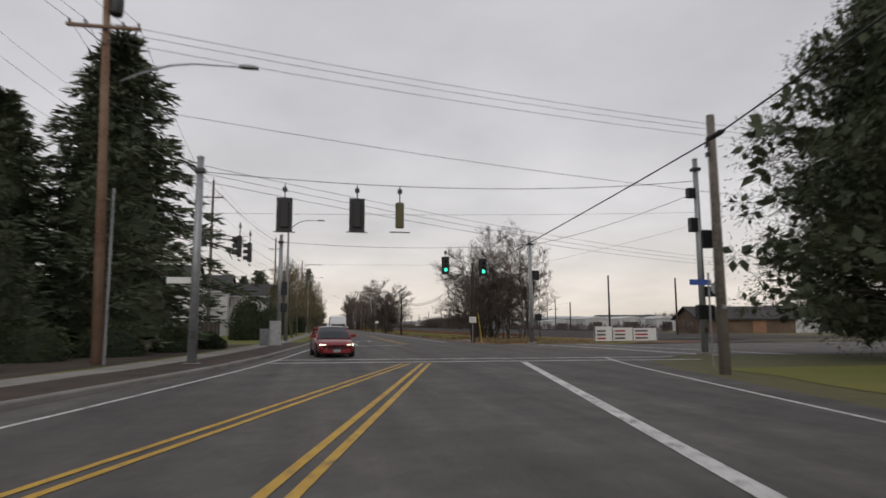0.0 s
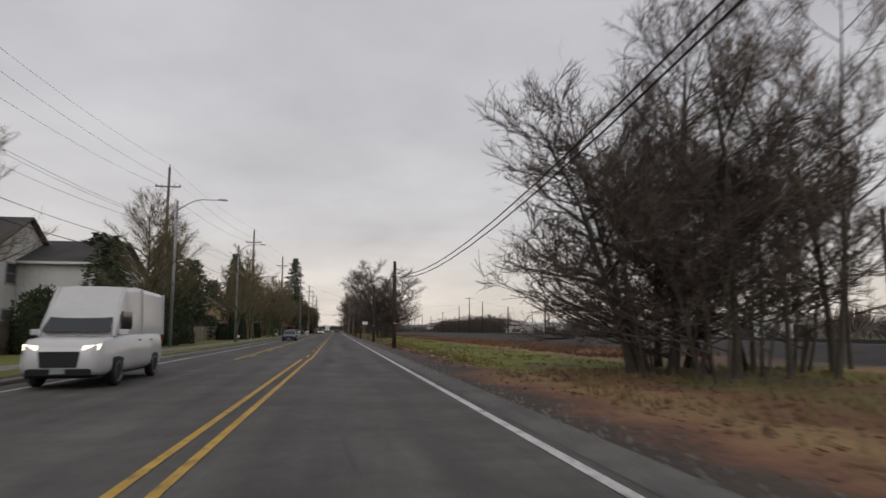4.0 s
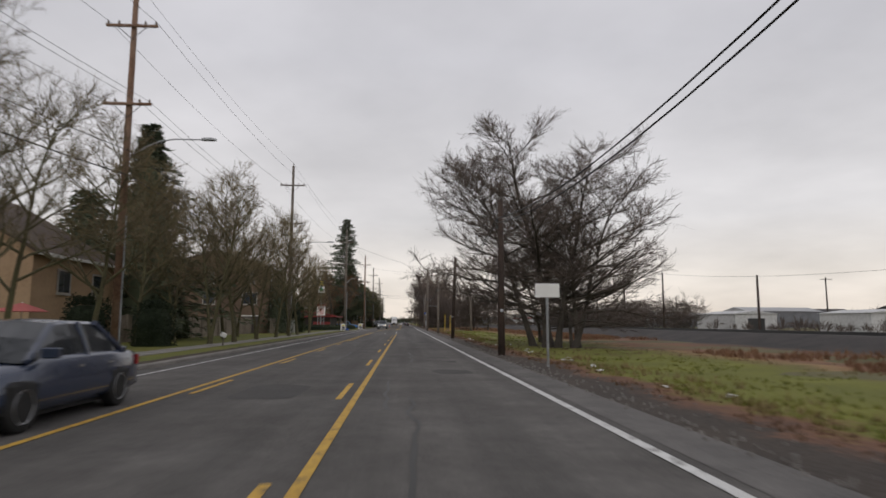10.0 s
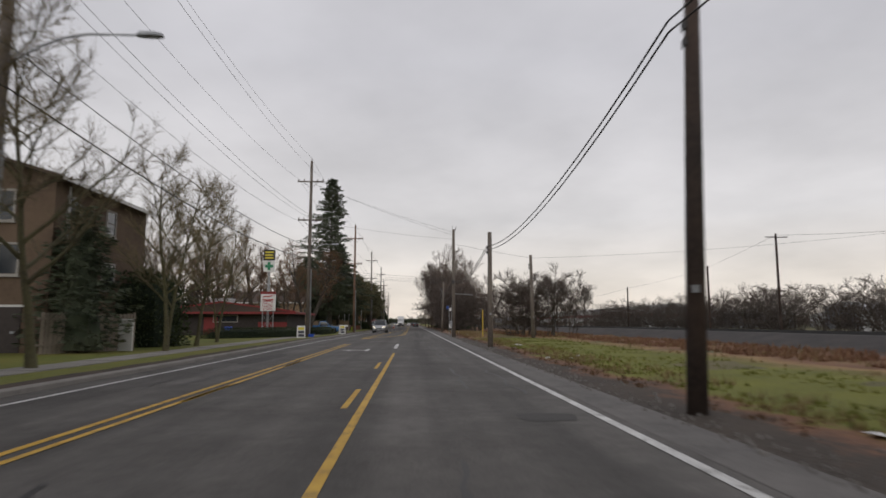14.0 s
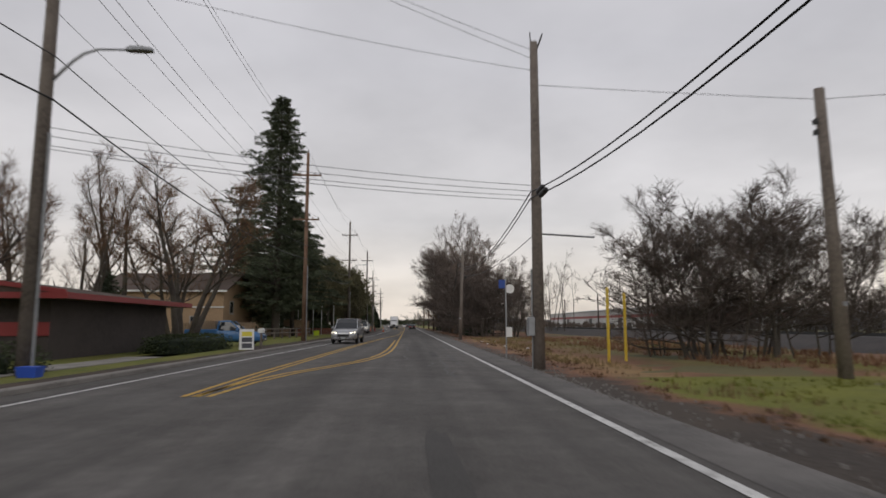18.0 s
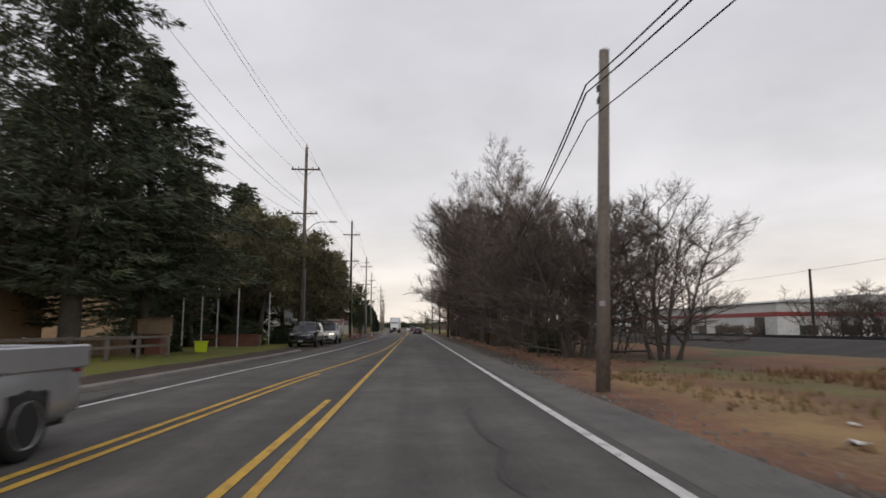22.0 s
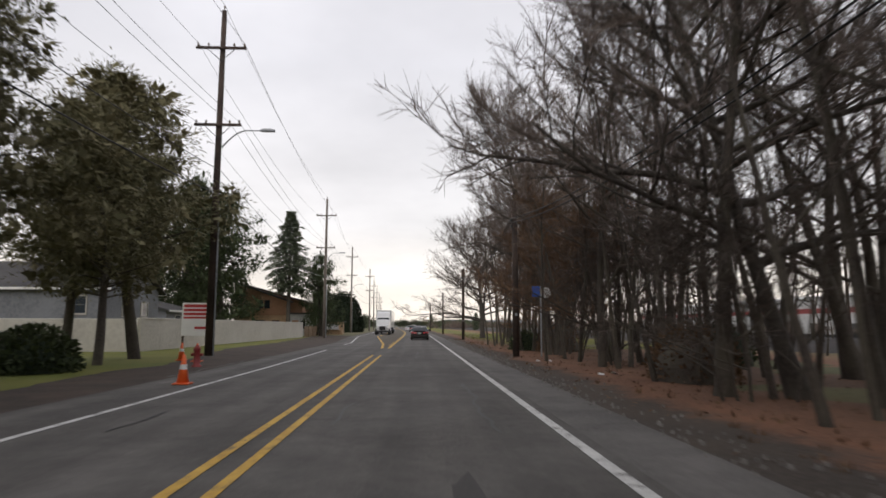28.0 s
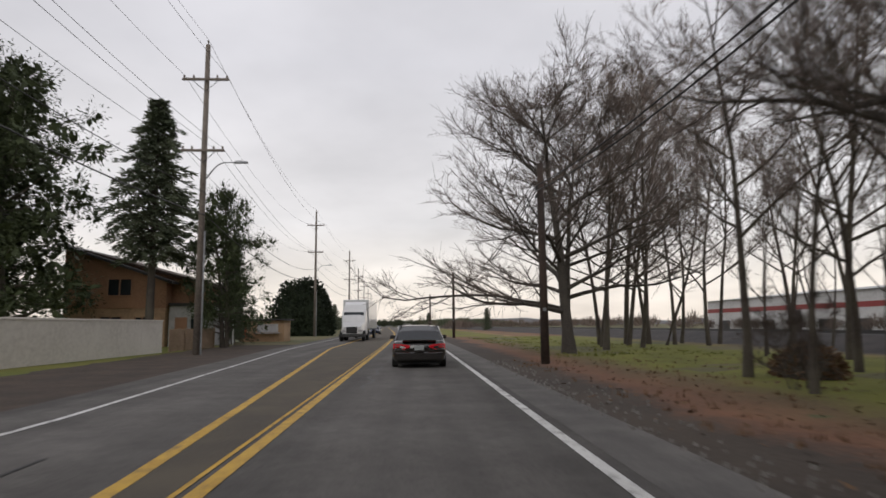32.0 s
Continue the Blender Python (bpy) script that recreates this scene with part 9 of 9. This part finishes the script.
# woods beyond the railway and hills
def far_wood(name, x0, y0, x1, y1, n, hmin, hmax, seed, mat, label):
    rg, s = random.Random(seed), Shape()
    for i in range(n):
        t = (i + rg.random()) / n
        x, y = x0 + (x1 - x0) * t + rg.uniform(-6, 6), y0 + (y1 - y0) * t + rg.uniform(-6, 6)
        hh, ww = rg.uniform(hmin, hmax), rg.uniform(0.45, 0.75)
        for _ in range(130 if seed in (1, 11) else 60):
            a, q = rg.uniform(0, 6.283), rg.random() ** 0.6
            o = Vector((x + math.cos(a) * hh * ww * 0.35 * q, y + math.sin(a) * hh * ww * 0.35 * q, hh * rg.uniform(-0.02, 0.5)))
            e = Vector((x + math.cos(a) * hh * ww * q * 1.2, y + math.sin(a) * hh * ww * q * 1.2, hh * (1 - 0.55 * q * q) * rg.uniform(0.6, 1.0)))
            m_ = o.lerp(e, 0.55) + Vector((rg.uniform(-1, 1), rg.uniform(-1, 1), rg.uniform(-0.3, 0.6))) * hh * 0.06
            u = Vector((rg.uniform(-1, 1), rg.uniform(-1, 1), rg.uniform(-0.4, 0.4))).normalized() * hh * (0.04 if mat is M_fir else (0.013 if seed in (1, 11) else 0.02))
            s.quad(o, m_ + u, e, m_ - u)
    return single(name, s, mat, label, "woods", kind="stuff")


scrub_bush = open_tree(251, tuple((0.5 * math.cos(a), 0.5 * math.sin(a), 0.34 * math.cos(a), 0.34 * math.sin(a), hh, 0.06) for a, hh in ((0.4, 4.6), (1.7, 5.6), (2.9, 4.2), (4.2, 5.2), (5.4, 4.8))), 2.2, first=0.1, limbs=7, subs=4, twigs=4, fine=3, flat=0.5, rise=0.6, twig=M_twig_dark, name="railway_scrub", label="brown leafless scrub beyond the railway")
scrub_bush.matrix_basis = pose(48, 238, 0)
tagged(scrub_bush, group="scrub beyond the railway")
sr = random.Random(61)
for k in range(62):
    q = sr.uniform(0.8, 1.15)
    plant(scrub_bush, sr.uniform(45.5, 52), 234 + k * 1.6 + sr.uniform(-1, 1), sr.uniform(0, 360), q * 1.25, sz=q, group="scrub beyond the railway")
far_wood("far_woods", 95, 80, 240, 600, 260, 5, 9, 2, M_twig, "leafless woods behind the distant sheds")
far_wood("far_woods", 10, 560, 60, 640, 60, 2.5, 5, 12, M_twig, "leafless trees where the road fades out")
far_wood("far_woods", 52, 96, 58, 232, 90, 1.4, 3.2, 14, M_twig_dark, "low leafless scrub beyond the railway")
far_wood("far_woods", 63.6, 372, 65, 500, 70, 1.6, 3.4, 11, M_twig, "leafless scrub in front of the warehouse")
far_wood("far_woods", 68, 505, 110, 900, 110, 3, 6, 3, M_twig, "leafless woods at the end of the field")
far_wood("far_woods", 16, 640, 120, 1100, 110, 4, 7, 4, M_fir, "dark far woods beside the road")
far_wood("far_woods", -24, 620, -110, 1100, 130, 5, 9, 5, M_fir, "dark far woods beside the road")
far_wood("far_woods", -36, 60, -42, 400, 220, 5, 9, 6, M_twig, "leafless garden trees behind the houses")
far_wood("far_woods", -46, -40, -40, 80, 90, 7, 11, 7, M_fir, "dark garden trees behind the corner")
far_wood("far_woods", -130, 1120, 70, 1090, 130, 7, 12, 13, M_fir, "dark woods where the road fades out")
# distance haze is painted into the hills' pale blue-grey base colour
M_hill = material("haze_tinted_hill_woods", (0.24, 0.245, 0.27), 1.0, scale=0.02, big=0.004)
hl_ = Shape()
for j, (rad, base, amp) in enumerate(((1900, 16, 16),)):
    prev = None
    for i in range(0, 91):
        a = radians(-10 + i * 1.6)
        zz = base + amp * noise.noise(Vector((i * 0.13, j, 2.2))) + 6 * noise.noise(Vector((i * 0.9, j, 7.0)))
        if i > 55:
            zz *= max(0.25, 1 - (i - 55) / 40)
        cur = (rad * math.sin(radians(100) - a), rad * math.cos(radians(100) - a) + 150, zz)
        if prev:
            hl_.quad((prev[0], prev[1], -1), (cur[0], cur[1], -1), cur, prev)
        prev = cur
single("backdrop_hills", hl_, M_hill, "low wooded hills on the horizon, haze painted into their colour", "hills", kind="structure")

# --- two-storey house and kiosk past the cream wall
hs = thing("house", "tan and brown two-storey house with a single-pitch roof", "house", "", (-24.5 + bend(418), 418, 0))
M_tanr = material("tan_render", (0.46, 0.31, 0.19), 0.9, scale=4, big=0.5)
M_brnr = material("brown_boards", (0.34, 0.19, 0.115), 0.85, scale=9, big=0.4)
part("wall", Shape().rings([[(0, 0, -0.2), (7.6, 0, -0.2), (7.6, 0, 2.9), (0, 0, 2.9)], [(0, 9, -0.2), (7.6, 9, -0.2), (7.6, 9, 2.9), (0, 9, 2.9)]]), M_tanr, hs, "tan rendered ground floor")
part("upper_wall", Shape().rings([[(0, -0.06, 2.9), (7.66, -0.06, 2.9), (7.66, -0.06, 4.9), (0, -0.06, 7.5)], [(0, 9, 2.9), (7.66, 9, 2.9), (7.66, 9, 4.9), (0, 9, 7.5)]]), M_brnr, hs, "brown boarded upper floor")
part("roof", Shape().rings([[(-0.5, -0.5, 7.7), (8.2, -0.5, 4.73), (8.2, -0.5, 4.93), (-0.5, -0.5, 7.9)], [(-0.5, 9.4, 7.7), (8.2, 9.4, 4.73), (8.2, 9.4, 4.93), (-0.5, 9.4, 7.9)]]), M_roof, hs, "dark sloping roof")
for xa, xb, za, zb, yy in ((3.3, 5.1, 3.9, 5.1, -0.06), (2.8, 4.4, 1.4, 2.25, 0), (5.4, 6.5, 1.4, 2.2, 0)):
    wn = part("window", Shape().box(xa, yy - 0.05, za, xb, yy + 0.02, zb), M_cglass, hs)
    for q in (xa, (xa + xb) / 2, xb):
        part("window_frame", Shape().box(q - 0.05, yy - 0.1, za - 0.05, q + 0.05, yy - 0.04, zb + 0.05), M_brnr, wn)
    part("sill", Shape().box(xa - 0.1, yy - 0.14, za - 0.1, xb + 0.1, yy - 0.02, za - 0.03), M_brnr, wn)
part("porch_wall", Shape().box(7.7, 0.5, -0.2, 10.4, 8, 3.1), M_wareh, hs, "white porch wall")
part("porch_roof", Shape().box(7.75, 0.2, 3.1, 10.7, 8.2, 3.3, 0.02), M_roof, hs)
part("door", Shape().box(8.2, 0.44, 0, 9.1, 0.52, 2.2), M_brnr, hs, "brown front door")
part("window", Shape().box(9.4, 0.46, 1.0, 10.1, 0.52, 2.1), M_cglass, hs)
kb = thing("kiosk", "small pale roadside kiosk with an awning frame", "kiosk", "", (-14.6 + bend(431), 431, 0))
part("wall", Shape().box(0, 0, -0.1, 4.2, 3.0, 2.0), M_tanr, kb)
part("roof", Shape().box(-0.3, -0.3, 2.0, 4.5, 3.3, 2.18, 0.02), M_roof, kb)
part("hatch", Shape().box(1.6, -0.05, 0.9, 3.6, 0.02, 1.7), M_wareh, kb, "white serving hatch")
part("counter", Shape().box(1.4, -0.4, 0.78, 3.8, 0.0, 0.86), M_wareh, kb)
fr_ = thing("awning_frame", "white tubular awning frame beside the drive", "frame", "", (-17.4 + bend(429), 429, 0))
for q in (0, 1.4, 2.8):
    part("post", Shape().tube([(q, 0, -0.1), (q, 0, 2.6)], 0.05, 6), M_wareh, fr_)
part("rail", Shape().tube([(0, 0, 2.6), (2.8, 0, 2.6)], 0.05, 6), M_wareh, fr_)
part("rail", Shape().tube([(0, 0, 2.0), (2.8, 0, 2.0)], 0.04, 6), M_wareh, fr_)
M_orange_b = paint("orange_banner", (0.62, 0.12, 0.05), 0.6)
bn_ = thing("feather_banner", "upright orange banner on a pole by the drive", "banner", "", (-13.9 + bend(429), 429, 0))
part("pole", Shape().tube([(0, 0, -0.1), (0, 0, 2.6)], 0.025, 6), M_steel, bn_)
part("banner_cloth", Shape().box(0.02, -0.012, 0.4, 0.42, 0.012, 2.5, 0.01), M_orange_b, bn_, "orange cloth")
